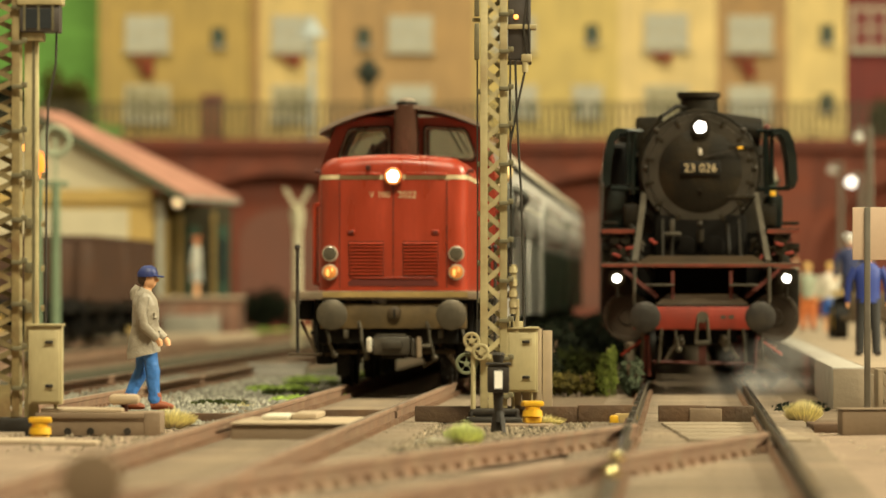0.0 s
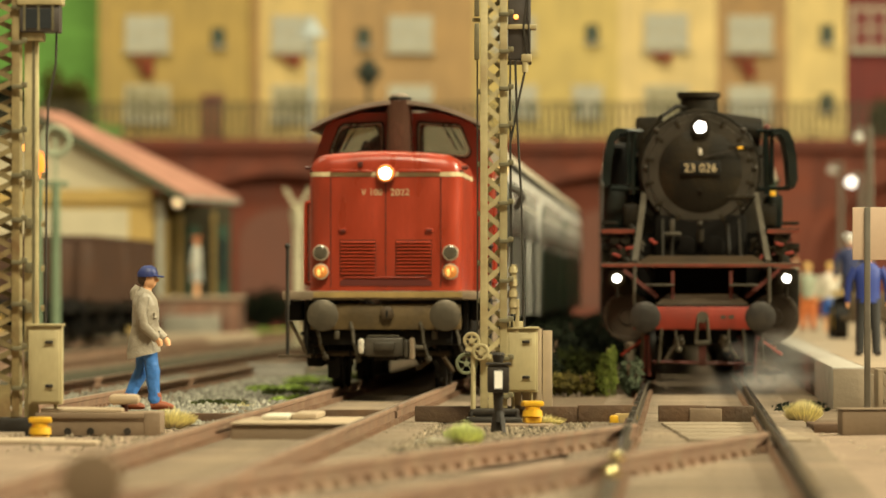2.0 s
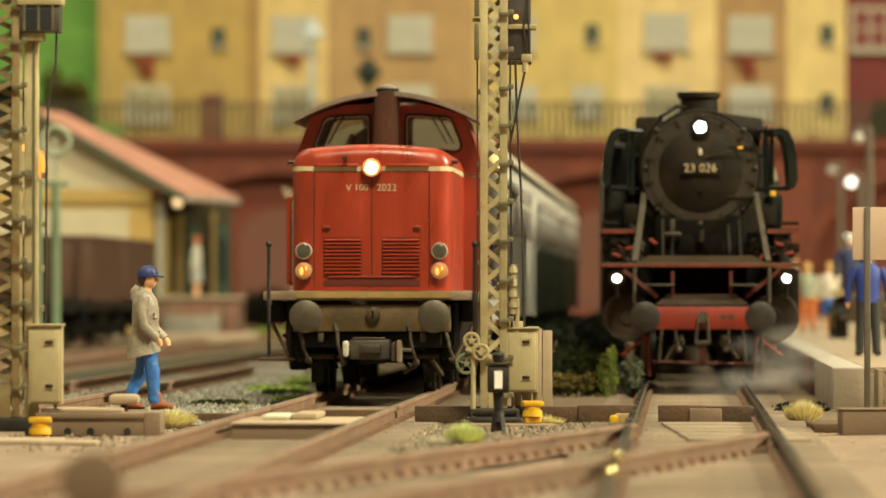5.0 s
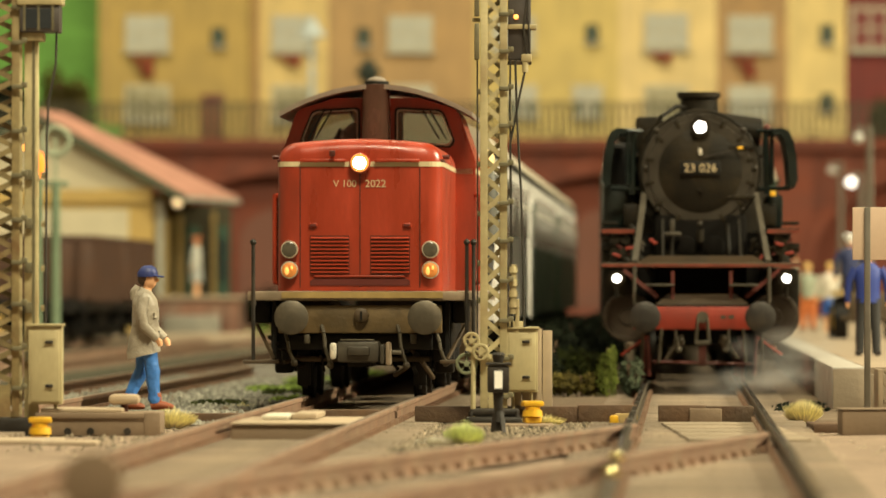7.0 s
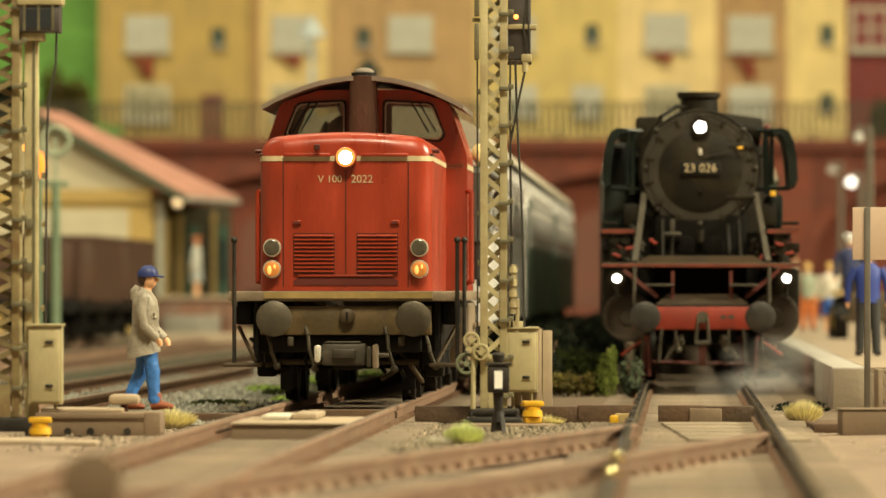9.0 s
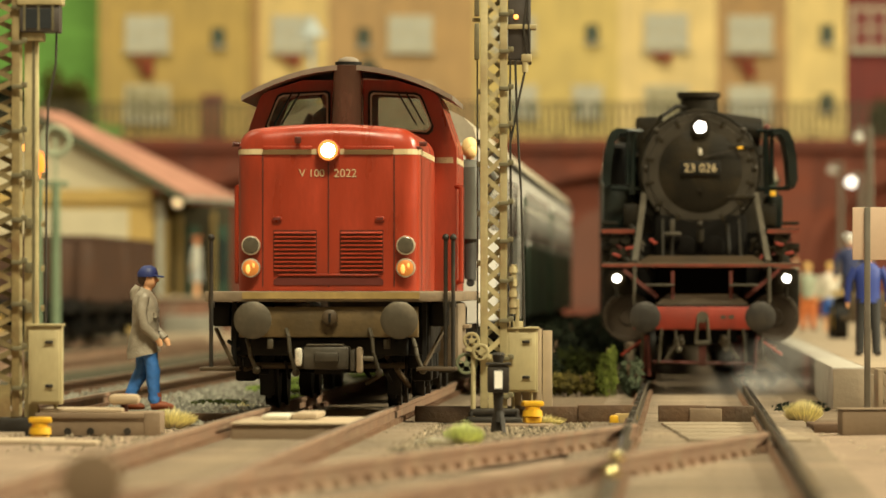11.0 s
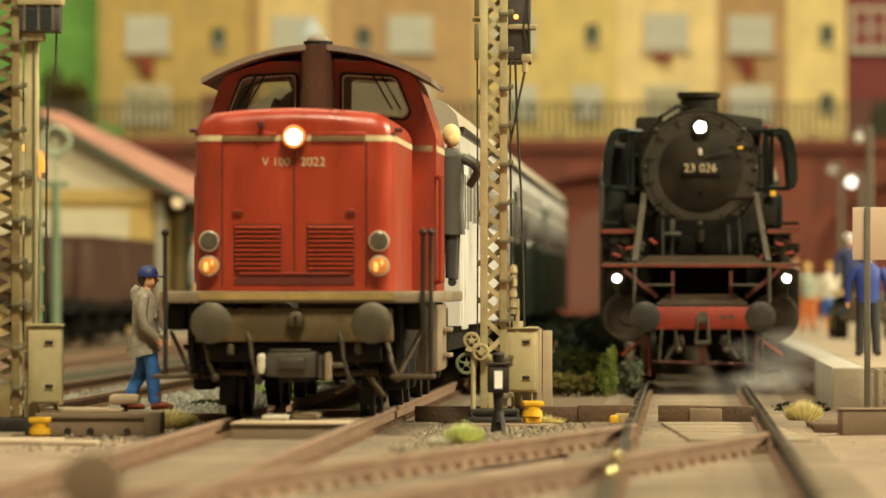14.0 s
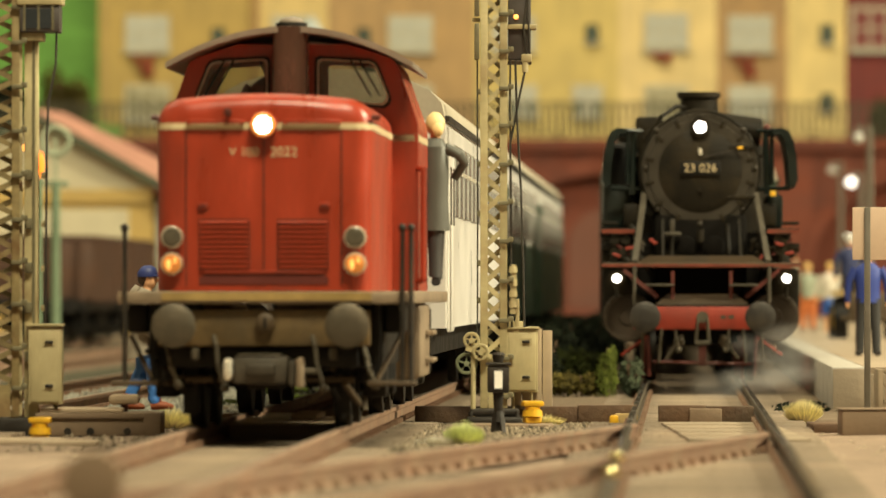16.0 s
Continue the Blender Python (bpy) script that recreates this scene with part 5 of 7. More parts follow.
    bb = part("buffer_beam", box(B(), -1.05, 1.05, 0.4, 0.62, 0.81, 1.155, 0.015), BEAM_RED, t, "bright red buffer beam")
    for i in range(2):
        part("inspection_mark", box(B(), 0.28 + i * 0.12, 0.36 + i * 0.12, 0.394, 0.399, 0.97, 1.03), STRUT, bb)
    cp = B()
    tube(cp, (0, 0.4, 1.0), (0, 0.2, 1.0), 0.09, seg=14)
    for s in (-1, 1):
        bar(cp, (s * 0.07, 0.2, 0.98), (s * 0.1, 0.25, 0.62), 0.035, 0.04)
    box(cp, -0.12, 0.12, 0.2, 0.28, 0.58, 0.64, 0.01)
    part("screw_coupling", cp, BUFFER, t)
    part("bottom_bar", tube(B(), (-0.76, 0.6, 0.32), (0.76, 0.6, 0.28), 0.022, seg=8), DULL_RED, t)
    part("centre_bracket", box(B(), -0.05, 0.06, 0.55, 0.62, 0.25, 0.55), DULL_RED, t)
    part("cab", box(B(), -1.3, 1.3, 10.6, 13.4, 1.4, 3.9, 0.2), STEAM, t)
    part("cab_roof", box(B(), -1.2, 1.2, 10.3, 13.8, 3.905, 4.05, 0.06), STEAM, t)
    part("yellow_lamp", box(B(), 1.08, 1.17, 2.05, 2.13, 2.86, 2.95, 0.02), YELLOW, t, "small yellow fitting")
    tn = part("tender", box(B(), -1.45, 1.45, 14.2, 21.5, 0.9, 3.6, 0.1), STEAM, t)
    for s in (-1, 1):
        for y in (15.5, 17.5, 19, 20.6):
            part("wheel", tube(B(), (s * 0.69, y, 0.5), (s * 0.83, y, 0.5), 0.5, seg=20), BLACK, tn)
    return t


diesel, wheelsets = build_diesel()
silver_label = "silver passenger coach with a row of windows behind the diesel"
green_label = "bottle-green passenger coach behind the steam locomotive"
coaches = [build_coach(SILVER, SILVER, silver_label)]
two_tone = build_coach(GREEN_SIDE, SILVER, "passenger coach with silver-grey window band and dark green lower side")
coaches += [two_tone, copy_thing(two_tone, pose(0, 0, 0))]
build_steam()
# Unseen coaches behind the tender, added to cast shadow on the diesel's train.
green = build_coach(GREEN_SIDE, GREEN_SIDE, green_label)
for i in range(4):
    y = 101.8 + 23.0 + i * 26.4
    m = scaled(pose(4.0 + SLOPE * (y - 101.8), y, 0, 0, 0, YAW))
    if i == 0:
        green.matrix_basis = m
    else:
        copy_thing(green, m)


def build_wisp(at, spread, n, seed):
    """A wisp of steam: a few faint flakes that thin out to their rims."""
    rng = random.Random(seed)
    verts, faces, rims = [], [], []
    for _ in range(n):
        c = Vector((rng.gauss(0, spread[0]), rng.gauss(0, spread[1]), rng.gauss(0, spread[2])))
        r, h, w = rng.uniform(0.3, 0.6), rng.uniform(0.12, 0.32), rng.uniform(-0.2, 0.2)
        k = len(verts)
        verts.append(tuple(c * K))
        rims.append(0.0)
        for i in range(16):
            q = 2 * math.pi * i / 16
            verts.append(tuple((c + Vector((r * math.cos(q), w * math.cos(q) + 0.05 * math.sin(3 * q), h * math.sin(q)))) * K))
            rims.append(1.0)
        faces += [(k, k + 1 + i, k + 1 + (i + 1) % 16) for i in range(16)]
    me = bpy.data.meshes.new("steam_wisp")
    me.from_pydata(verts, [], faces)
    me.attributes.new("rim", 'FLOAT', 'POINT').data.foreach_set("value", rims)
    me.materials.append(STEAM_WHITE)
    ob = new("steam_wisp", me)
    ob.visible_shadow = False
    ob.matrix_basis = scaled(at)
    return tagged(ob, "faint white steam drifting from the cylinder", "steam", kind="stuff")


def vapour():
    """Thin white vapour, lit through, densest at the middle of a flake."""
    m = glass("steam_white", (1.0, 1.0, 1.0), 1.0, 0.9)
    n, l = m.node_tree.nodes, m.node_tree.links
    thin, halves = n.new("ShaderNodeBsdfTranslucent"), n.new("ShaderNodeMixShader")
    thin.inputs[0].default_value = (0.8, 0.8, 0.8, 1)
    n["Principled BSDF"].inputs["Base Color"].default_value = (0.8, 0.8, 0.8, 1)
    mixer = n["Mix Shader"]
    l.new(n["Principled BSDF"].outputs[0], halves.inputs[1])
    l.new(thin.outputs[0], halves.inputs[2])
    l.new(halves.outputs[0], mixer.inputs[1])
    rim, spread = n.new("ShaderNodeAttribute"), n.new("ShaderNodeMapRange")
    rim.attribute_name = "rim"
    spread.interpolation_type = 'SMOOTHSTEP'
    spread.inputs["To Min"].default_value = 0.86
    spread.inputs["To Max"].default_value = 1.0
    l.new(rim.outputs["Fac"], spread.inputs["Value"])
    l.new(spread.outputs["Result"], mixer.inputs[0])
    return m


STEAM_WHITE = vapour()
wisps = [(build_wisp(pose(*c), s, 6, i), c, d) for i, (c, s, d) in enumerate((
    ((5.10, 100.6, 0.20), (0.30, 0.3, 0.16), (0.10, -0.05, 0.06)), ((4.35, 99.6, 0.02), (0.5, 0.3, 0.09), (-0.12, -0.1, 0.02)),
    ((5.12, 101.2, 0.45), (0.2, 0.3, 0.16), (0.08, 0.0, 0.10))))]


# ---- masts and trackside gear ----
def lattice_mast(at, w, d, z0, z1, step, label, plinth=True, paint_mat=None):
    """A square lattice mast: four angle legs and zigzag bracing on four sides."""
    t = thing("lattice_mast", at, label, "mast")
    for sx in (-1, 1):
        for sy in (-1, 1):
            x, y = sx * w / 2, sy * d / 2
            bm = box(B(), x - 0.045, x + 0.045, y - 0.012, y + 0.012, z0, z1, 0.004)
            box(bm, x + sx * 0.03, x + sx * 0.045, y - sy * 0.09, y - sy * 0.013, z0, z1)
            part("leg", bm, paint_mat or MAST, t)
    n = int((z1 - z0) / step)
    for face in range(4):
        first = None
        for i in range(n):
            u = 1 if (i + face // 2 + face) % 2 else -1
            za, zb = z0 + i * step, z0 + (i + 1) * step
            if face < 2:
                y = (d / 2 - 0.022) * (1 if face else -1)
                bm = flat_bar(B(), (-u * w / 2, y, za), (u * w / 2, y, zb), 0.062, 0.012, (0, 1, 0))
            else:
                x = (w / 2 - 0.01) * (1 if face == 3 else -1)
                bm = flat_bar(B(), (x - 0.03 * (1 if x > 0 else -1), -u * (d / 2 - 0.045), za), (x - 0.03 * (1 if x > 0 else -1), u * (d / 2 - 0.045), zb), 0.062, 0.012, (1, 0, 0))
            part("brace", bm, paint_mat or MAST, t)
    if plinth:
        part("gusset", box(B(), -w / 2 + 0.055, w / 2 - 0.055, -d / 2 - 0.002, -d / 2 + 0.012, z0, z0 + 0.36), paint_mat or MAST, t)
    return t


def clamps(t, x, y, zs, w=0.13):
    for i, z in enumerate(zs):
        c = part("clamp", box(B(), x - w / 2, x + w / 2, y - 0.05, y - 0.005, z - 0.025, z + 0.025, 0.01), CLAMP, t, "grey-green cable clamp", at=pose(0, 0, 0))
        part("clamp_ear", box(B(), x + w / 2 - 0.02, x + w / 2 + 0.05, y - 0.05, y - 0.01, z - 0.01, z + 0.055, 0.012), CLAMP, c)


def cable(parent, pts, r=0.013, mat=None):
    bm = B()
    for a, b in zip(pts, pts[1:]):
        tube(bm, a, b, r, seg=6)
    part("cable", bm, mat or CABLE, parent, "thin dark cable")


def cabinet(at, w, h, label):
    t = thing("relay_cabinet", at, label, "cabinet")
    part("body", box(B(), -w / 2, w / 2, 0, 0.3, 0, h, 0.012), CABINET, t)
    d = part("door", box(B(), -w / 2 + 0.03, w / 2 - 0.03, -0.02, -0.003, 0.03, h - 0.05, 0.008), CABINET, t)
    part("lid", box(B(), -w / 2 - 0.02, w / 2 + 0.02, -0.03, 0.32, h + 0.003, h + 0.03, 0.008), CABINET, t)
    for z in (0.22 * h, 0.78 * h):
        part("handle", box(B(), 0.0, 0.09, -0.05, -0.021, z, z + 0.035, 0.008), DARK, d)
        part("handle_plate", box(B(), -0.03, 0.12, -0.026, -0.0205, z - 0.03, z + 0.06), CABINET, d)
    for x in (-w / 2 + 0.08, w / 2 - 0.08):
        part("leg", tube(B(), (x, 0.15, -0.2), (x, 0.15, 0.0), 0.022, seg=8), CABINET, t)
    return t


def pulley(parent, x, y, z, r, mat, teeth=False):
    bm = B()
    n = 20
    for i in range(n):
        a0, a1 = 2 * math.pi * i / n, 2 * math.pi * (i + 1) / n
        tube(bm, (x + r * math.cos(a0), y, z + r * math.sin(a0)), (x + r * math.cos(a1), y, z + r * math.sin(a1)), 0.022, seg=6)
        if teeth:
            box(bm, x + r * math.cos(a0) - 0.012, x + r * math.cos(a0) + 0.012, y - 0.03, y + 0.03, z + r * math.sin(a0) - 0.012, z + r * math.sin(a0) + 0.012)
    for i in range(5):
        a = 2 * math.pi * i / 5 + 0.3
        bar(bm, (x, y, z), (x + r * math.cos(a), y, z + r * math.sin(a)), 0.03, 0.02)
    tube(bm, (x, y - 0.05, z), (x, y + 0.05, z), 0.035, seg=10)
    part("pulley_wheel", bm, mat, parent)


CLAMP = material("clamp_grey_green", (0.17, 0.15, 0.085), 0.6, 0.2, vary=0.25, size=0.2, bump=0.1)
CABLE = material("cable_dark", (0.035, 0.03, 0.022), 0.6, vary=0.2, size=0.3, bump=0)
VERDIGRIS = material("verdigris_wheel", (0.20, 0.22, 0.13), 0.6, vary=0.3, size=0.1, bump=0.1)
SIGNAL_GREY = material("signal_housing", (0.07, 0.06, 0.055), 0.45, vary=0.3, size=0.3, bump=0.05)
POST_GREEN = material("green_post_paint", (0.16, 0.22, 0.13), 0.6, vary=0.2, size=0.4, bump=0.1)
PALE_POST = material("pale_post_paint", (0.55, 0.50, 0.34), 0.6, vary=0.2, size=0.4, bump=0.1)


def build_middle_mast():
    Y = 81.3
    t = lattice_mast(pose(0.615, Y, 0), 0.237, 0.237, -0.02, 6.4, 0.2163, "beige lattice signal mast with cables and signal head")
    foot = part("plinth", box(B(), -0.34, 0.34, -0.3, 0.3, -0.235, -0.12, 0.04), DARK, t, "dark iron foot plate")
    part("plinth_top", box(B(), -0.29, 0.31, -0.22, 0.22, -0.117, -0.022, 0.03), DARK, foot)
    for x in (-0.28, 0.28):
        part("bolt", tube(B(), (x, -0.22, -0.135), (x, -0.22, -0.06), 0.03, seg=6), DARK, foot)
    clamps(t, 0.125, -0.14, [0.12, 0.58, 1.04, 1.52, 2.0, 2.46, 2.93, 3.4, 3.85, 4.3, 4.75])
    # signal head on the far right side of the mast
    hd = part("signal_head", box(B(), 0.175, 0.45, -0.05, 0.28, 4.2, 5.3, 0.02), SIGNAL_GREY, t, "dark grey signal head")
    part("signal_shelf", box(B(), 0.14, 0.52, -0.1, 0.3, 4.57, 4.63, 0.01), MAST, hd)
    part("signal_lamp", ball(B(), (0.27, -0.07, 4.72), 0.03, (1, 0.5, 1), 12), SIGNAL_LIT, hd, "small lit orange signal lamp")
    part("head_bracket", box(B(), 0.33, 0.46, -0.14, -0.055, 4.17, 4.27, 0.02), MAST, hd)
    part("head_foot", tube(B(), (0.38, -0.1, 4.05), (0.38, -0.1, 4.17), 0.04, seg=10), MAST, hd)
    part("hood", box(B(), 0.17, 0.46, -0.06, 0.29, 4.15, 4.197, 0.01), BROWN, hd)
    # plates seen edge-on on the other side
    for z0, z1 in ((4.2, 4.64), (4.73, 5.4)):
        part("edge_plate", box(B(), -0.235, -0.175, -0.25, 0.1, z0, z1, 0.012), CLAMP, t)
    part("plate_arm", box(B(), -0.26, -0.13, -0.03, 0.03, 4.66, 4.71, 0.008), MAST, t)
    for z in (3.78, 2.9, 2.3, 1.7, 1.25):
        part("lug", box(B(), -0.205, -0.14, -0.06, 0.0, z, z + 0.07, 0.01), CLAMP, t)
    cable(t, [(-0.2, -0.05, 4.3), (-0.195, -0.05, 2.0), (-0.2, -0.05, 0.4)], 0.01)
    cable(t, [(0.22, -0.12, 0.96), (0.21, -0.12, 2.2), (0.20, -0.12, 3.2), (0.30, -0.12, 3.7), (0.40, -0.12, 4.17)], 0.014)
    cable(t, [(0.37, -0.12, 0.96), (0.36, -0.12, 1.6), (0.33, -0.12, 2.6), (0.28, -0.12, 3.5), (0.26, -0.12, 4.2)], 0.014)
    cable(t, [(0.44, -0.1, 5.2), (0.36, -0.12, 4.6), (0.41, -0.12, 4.2)], 0.014)
    cable(t, [(0.42, -0.1, 5.3), (0.42, -0.12, 4.7), (0.44, -0.12, 4.2)], 0.012)
    cable(t, [(0.20, -0.12, 3.25), (0.195, -0.12, 3.6), (0.2, -0.12, 4.2)], 0.012)
    # wire wheels low on the mast
    pulley(t, -0.27, -0.2, 0.80, 0.085, MAST)
    pulley(t, -0.33, -0.16, 0.52, 0.115, VERDIGRIS, True)
    pulley(t, -0.16, -0.24, 0.66, 0.085, MAST)
    part("wheel_arm", bar(B(), (-0.34, -0.22, 0.70), (0.0, -0.16, 0.60), 0.05, 0.04), MAST, t)
    part("wheel_post", tube(B(), (-0.25, -0.18, -0.2), (-0.25, -0.18, 0.8), 0.03, seg=8), MAST, t)
    ins = part("insulator", tube(B(), (0.235, -0.1, 1.12), (0.235, -0.1, 1.72), 0.045, 0.04, seg=12), MAST, t, "ribbed beige insulator")
    for z in (1.2, 1.33, 1.46, 1.62):
        part("rib", tube(B(), (0.235, -0.1, z), (0.235, -0.1, z + 0.075), 0.058, 0.052, seg=14), MAST, ins)
    part("hanger", box(B(), 0.26, 0.31, -0.11, -0.08, 0.72, 1.3, 0.012), MAST, t)
    cabinet(pose(0.96, Y - 0.1, 0.17), 0.38, 0.765, "beige steel relay cabinet beside the mast")
    small = thing("junction_box", pose(0.9, Y + 0.25, 0.5), "small beige junction box behind the cabinet", "junction box")
    part("body", box(B(), -0.1, 0.08, 0, 0.14, 0.0, 0.53, 0.012), CABINET, small)
    part("post", tube(B(), (0, 0.07, -0.72), (0, 0.07, 0.0), 0.04, seg=8), CABINET, small)
    fence = thing("board_screen", pose(1.215, Y + 0.15, -0.2), "upright pale boards behind the relay cabinet", "board screen")
    for i in range(4):
        part("board", box(B(), -0.38 + i * 0.125, -0.263 + i * 0.125, -0.01 * (i % 2), 0.05, 0, 1.12 + 0.01 * (i % 3), 0.006), BOX_PALE, fence)


def build_left_mast():
    Y = 75.8
    t = lattice_mast(pose(-5.02, Y, 0), 0.40, 0.36, -0.02, 6.2, 0.19, "rust-stained beige lattice mast with signal gear beside the track", paint_mat=MAST_OLD)
    part("plinth", box(B(), -0.4, 0.72, -0.3, 0.3, -0.235, -0.03, 0.02), DARK, t, "dark iron foot plate")
    clamps(t, 0.22, -0.2, [0.3, 0.75, 1.25, 1.72, 2.2, 2.7, 3.2, 3.7, 4.2, 4.6])
    part("pole", box(B(), 0.29, 0.45, -0.1, 0.05, -0.03, 4.4, 0.012), MAST, t, "beige square pole")
    part("pole_rib", box(B(), 0.385, 0.415, -0.125, -0.102, 0.5, 4.4), CLAMP, t)
    for z in (0.6, 1.15, 1.6, 2.1, 2.65):
        part("pole_clamp", box(B(), 0.3, 0.38, -0.16, -0.103, z, z + 0.12, 0.012), CLAMP, t)
        part("pole_lug", box(B(), 0.48, 0.54, -0.08, 0.0, z + 0.02, z + 0.09, 0.01), MAST, t)
    hd = part("signal_head", box(B(), 0.25, 0.70, -0.25, 0.25, 4.32, 4.62, 0.015), SIGNAL_GREY, t, "dark signal lamp box")
    part("head_cap", box(B(), 0.22, 0.73, -0.28, 0.28, 4.625, 4.75, 0.015), MAST, hd)
    part("head_base", box(B(), 0.26, 0.52, -0.2, 0.15, 4.22, 4.318, 0.02), MAST, hd)
    part("head_window", box(B(), 0.30, 0.60, -0.262, -0.252, 4.36, 4.58), DARK_PANE, hd)
    for x in (0.29, 0.45, 0.61):
        part("head_bar", box(B(), x, x + 0.025, -0.27, -0.263, 4.33, 4.62), CLAMP, hd)
    part("side_pole", tube(B(), (0.245, -0.12, 0.0), (0.245, -0.12, 4.2), 0.03, seg=8), MAST, t)
    cable(t, [(0.66, -0.15, 4.32), (0.65, -0.15, 3.95), (0.57, -0.15, 3.55), (0.55, -0.15, 3.2), (0.535, -0.15, 1.0)], 0.014)
    part("amber_lamp", ball(B(), (0.30, -0.02, 3.02), 0.045, seg=12), SIGNAL_LIT, t, "small lit amber lamp")
    cabinet(pose(-4.485, Y - 0.2, 0.12), 0.38, 0.88, "beige steel relay cabinet at the foot of a mast")


SIGNAL_LIT = glow("signal_bulb_glow", (1.0, 0.40, 0.08), 2.5)


def yellow_device(at, label):
    t = thing("point_heater", at, label, "trackside device", "yellow trackside devices")
    part("body", box(B(), -0.10, 0.10, -0.08, 0.08, 0.0, 0.08, 0.02), YELLOW, t)
    part("ring", tube(B(), (0, 0, 0.083), (0, 0, 0.16), 0.125, 0.115, seg=16), YELLOW, t)
    part("neck", tube(B(), (0, 0, 0.163), (0, 0, 0.20), 0.09, seg=14), YELLOW, t)
    part("head", box(B(), -0.125, 0.125, -0.09, 0.09, 0.203, 0.27, 0.02), YELLOW, t)
    return t


def build_lantern():
    t = thing("point_lantern", pose(0.63, 76.4, -0.23), "dark iron point lantern with a white pane", "lantern")
    foot = B()
    for a in range(4):
        q = math.pi / 4 + a * math.pi / 2
        bar(foot, (0.065 * math.cos(q), 0.065 * math.sin(q), 0), (0.03 * math.cos(q), 0.03 * math.sin(q), 0.24), 0.065, 0.065)
    tube(foot, (0, 0, 0.14), (0, 0, 0.26), 0.085, 0.06, seg=10)
    part("foot", foot, DARK, t)
    part("stem", tube(B(), (0, 0, 0.24), (0, 0, 0.47), 0.05, 0.065, seg=10), DARK, t)
    hd = part("lamp_case", box(B(), -0.125, 0.125, -0.12, 0.12, 0.47, 0.78, 0.025), DARK, t)
    part("white_pane", box(B(), -0.046, 0.046, -0.13, -0.121, 0.52, 0.72), LANTERN_WHITE, hd, "milky white pane")
    part("case_lid", box(B(), -0.145, 0.145, -0.14, 0.14, 0.783, 0.815, 0.015), DARK, hd)
    part("chimney", tube(B(), (0, 0, 0.815), (0, 0, 0.90), 0.055, 0.075, seg=12), DARK, hd)
    part("chimney_cap", tube(B(), (0, 0, 0.903), (0, 0, 0.93), 0.085, 0.06, seg=12), DARK, hd)


def build_boxes():
    a = thing("point_motor_cover", pose(-3.82, 75.4, -0.235), "brown wooden point motor cover beside the rails", "cover")
    part("body", box(B(), -0.75, 0.63, 0, 1.5, 0, 0.262, 0.02), BOX_BROWN, a)
    part("top_plate", box(B(), -0.72, 0.2, 0.25, 1.45, 0.265, 0.305, 0.01), BOX_PALE, a, "pale lid plate")
    part("front_lip", box(B(), -0.76, 0.46, -0.03, -0.003, 0.2, 0.265, 0.01), BOX_BROWN, a)
    for x in (-0.40, -0.145, 0.27):
        part("bolt", tube(B(), (x, -0.02, 0.055), (x, 0.002, 0.055), 0.042, seg=12), DARK, a)
    k = part("knob_plate", box(B(), 0.02, 0.37, 0.75, 1.15, 0.345, 0.46, 0.05), BOX_PALE, a, "worn rounded knob")
    part("knob_stem", tube(B(), (0.19, 0.95, 0.26), (0.19, 0.95, 0.36), 0.045, seg=10), RED_DARK, k)
    part("side_post", box(B(), 0.46, 0.645, -0.03, 0.1, 0.0, 0.27, 0.01), BOX_BROWN, a)
    b = thing("track_magnet_cover", pose(-1.63, 71.6, -0.235, 0, 0, YAW), "pale flat wooden cover lying between the rails", "cover")
    # Body browner than the lid: the shade on its front is painted in.
    part("body", box(B(), -0.64, 0.64, 0, 3.5, 0, 0.20, 0.025), BOX_BROWN, b)
    part("top_plate", box(B(), -0.65, 0.65, -0.03, 3.48, 0.203, 0.228, 0.008), BOX_PALE, b)
    part("raised_block", box(B(), -0.40, -0.10, 1.5, 2.8, 0.231, 0.285, 0.02), WINDOW_WHITE, b, "pale raised block")
    part("raised_block", box(B(), -0.08, 0.20, 1.6, 3.3, 0.231, 0.30, 0.02), BOX_PALE, b)
    for x, y, w, d in ((-4.72, 71.2, 0.62, 1.5), (-5.0, 67.4, 0.42, 0.9), (-3.95, 70.6, 0.30, 0.8)):
        sl = thing("paving_slab", pose(x, y, -0.235), "thin pale slab lying in the dust", "slab")
        part("slab", box(B(), -w, w, 0, d, 0, 0.05, 0.012), BOX_PALE, sl)
    c = thing("cable_trough", pose(5.2, 75.6, -0.235), "brown wooden cable trough beside the platform ramp", "cable trough")
    part("body", box(B(), -0.7, 1.6, 0, 0.9, 0, 0.29, 0.02), BOX_BROWN, c)
    part("lid", box(B(), -0.71, 1.6, -0.015, 0.9, 0.293, 0.305, 0.004), BOX_BROWN, c)
    g = thing("concrete_trough", pose(-3.05, 123.5, -0.235), "grey concrete cable trough between the sidings", "cable trough")
    part("body", box(B(), -0.52, 0.52, 0, 1.5, 0, 0.25, 0.02), CONCRETE, g)
    part("lid", box(B(), -0.55, 0.55, -0.03, 1.5, 0.253, 0.28, 0.01), CONCRETE, g)
    d = thing("stone_slab", pose(4.35, 77.0, -0.235), "thin dark slab lying beside the rail", "slab")
    part("slab", box(B(), -0.1, 0.28, 0, 1.5, 0, 0.11, 0.02), PLANK, d)
    e = thing("yellow_block", pose(2.17, 80.6, -0.235), "small yellow and tan block beside the rail", "block")
    part("block", box(B(), -0.10, 0.17, 0, 0.25, 0.0, 0.16, 0.02), BLOCK_TAN, e)
    part("cap", box(B(), -0.17, -0.06, -0.04, 0.1, 0.0, 0.14, 0.03), YELLOW, e)
    f = thing("paving_slab", pose(1.1, 79.3, -0.235), "thin pale slab under the yellow device", "slab")
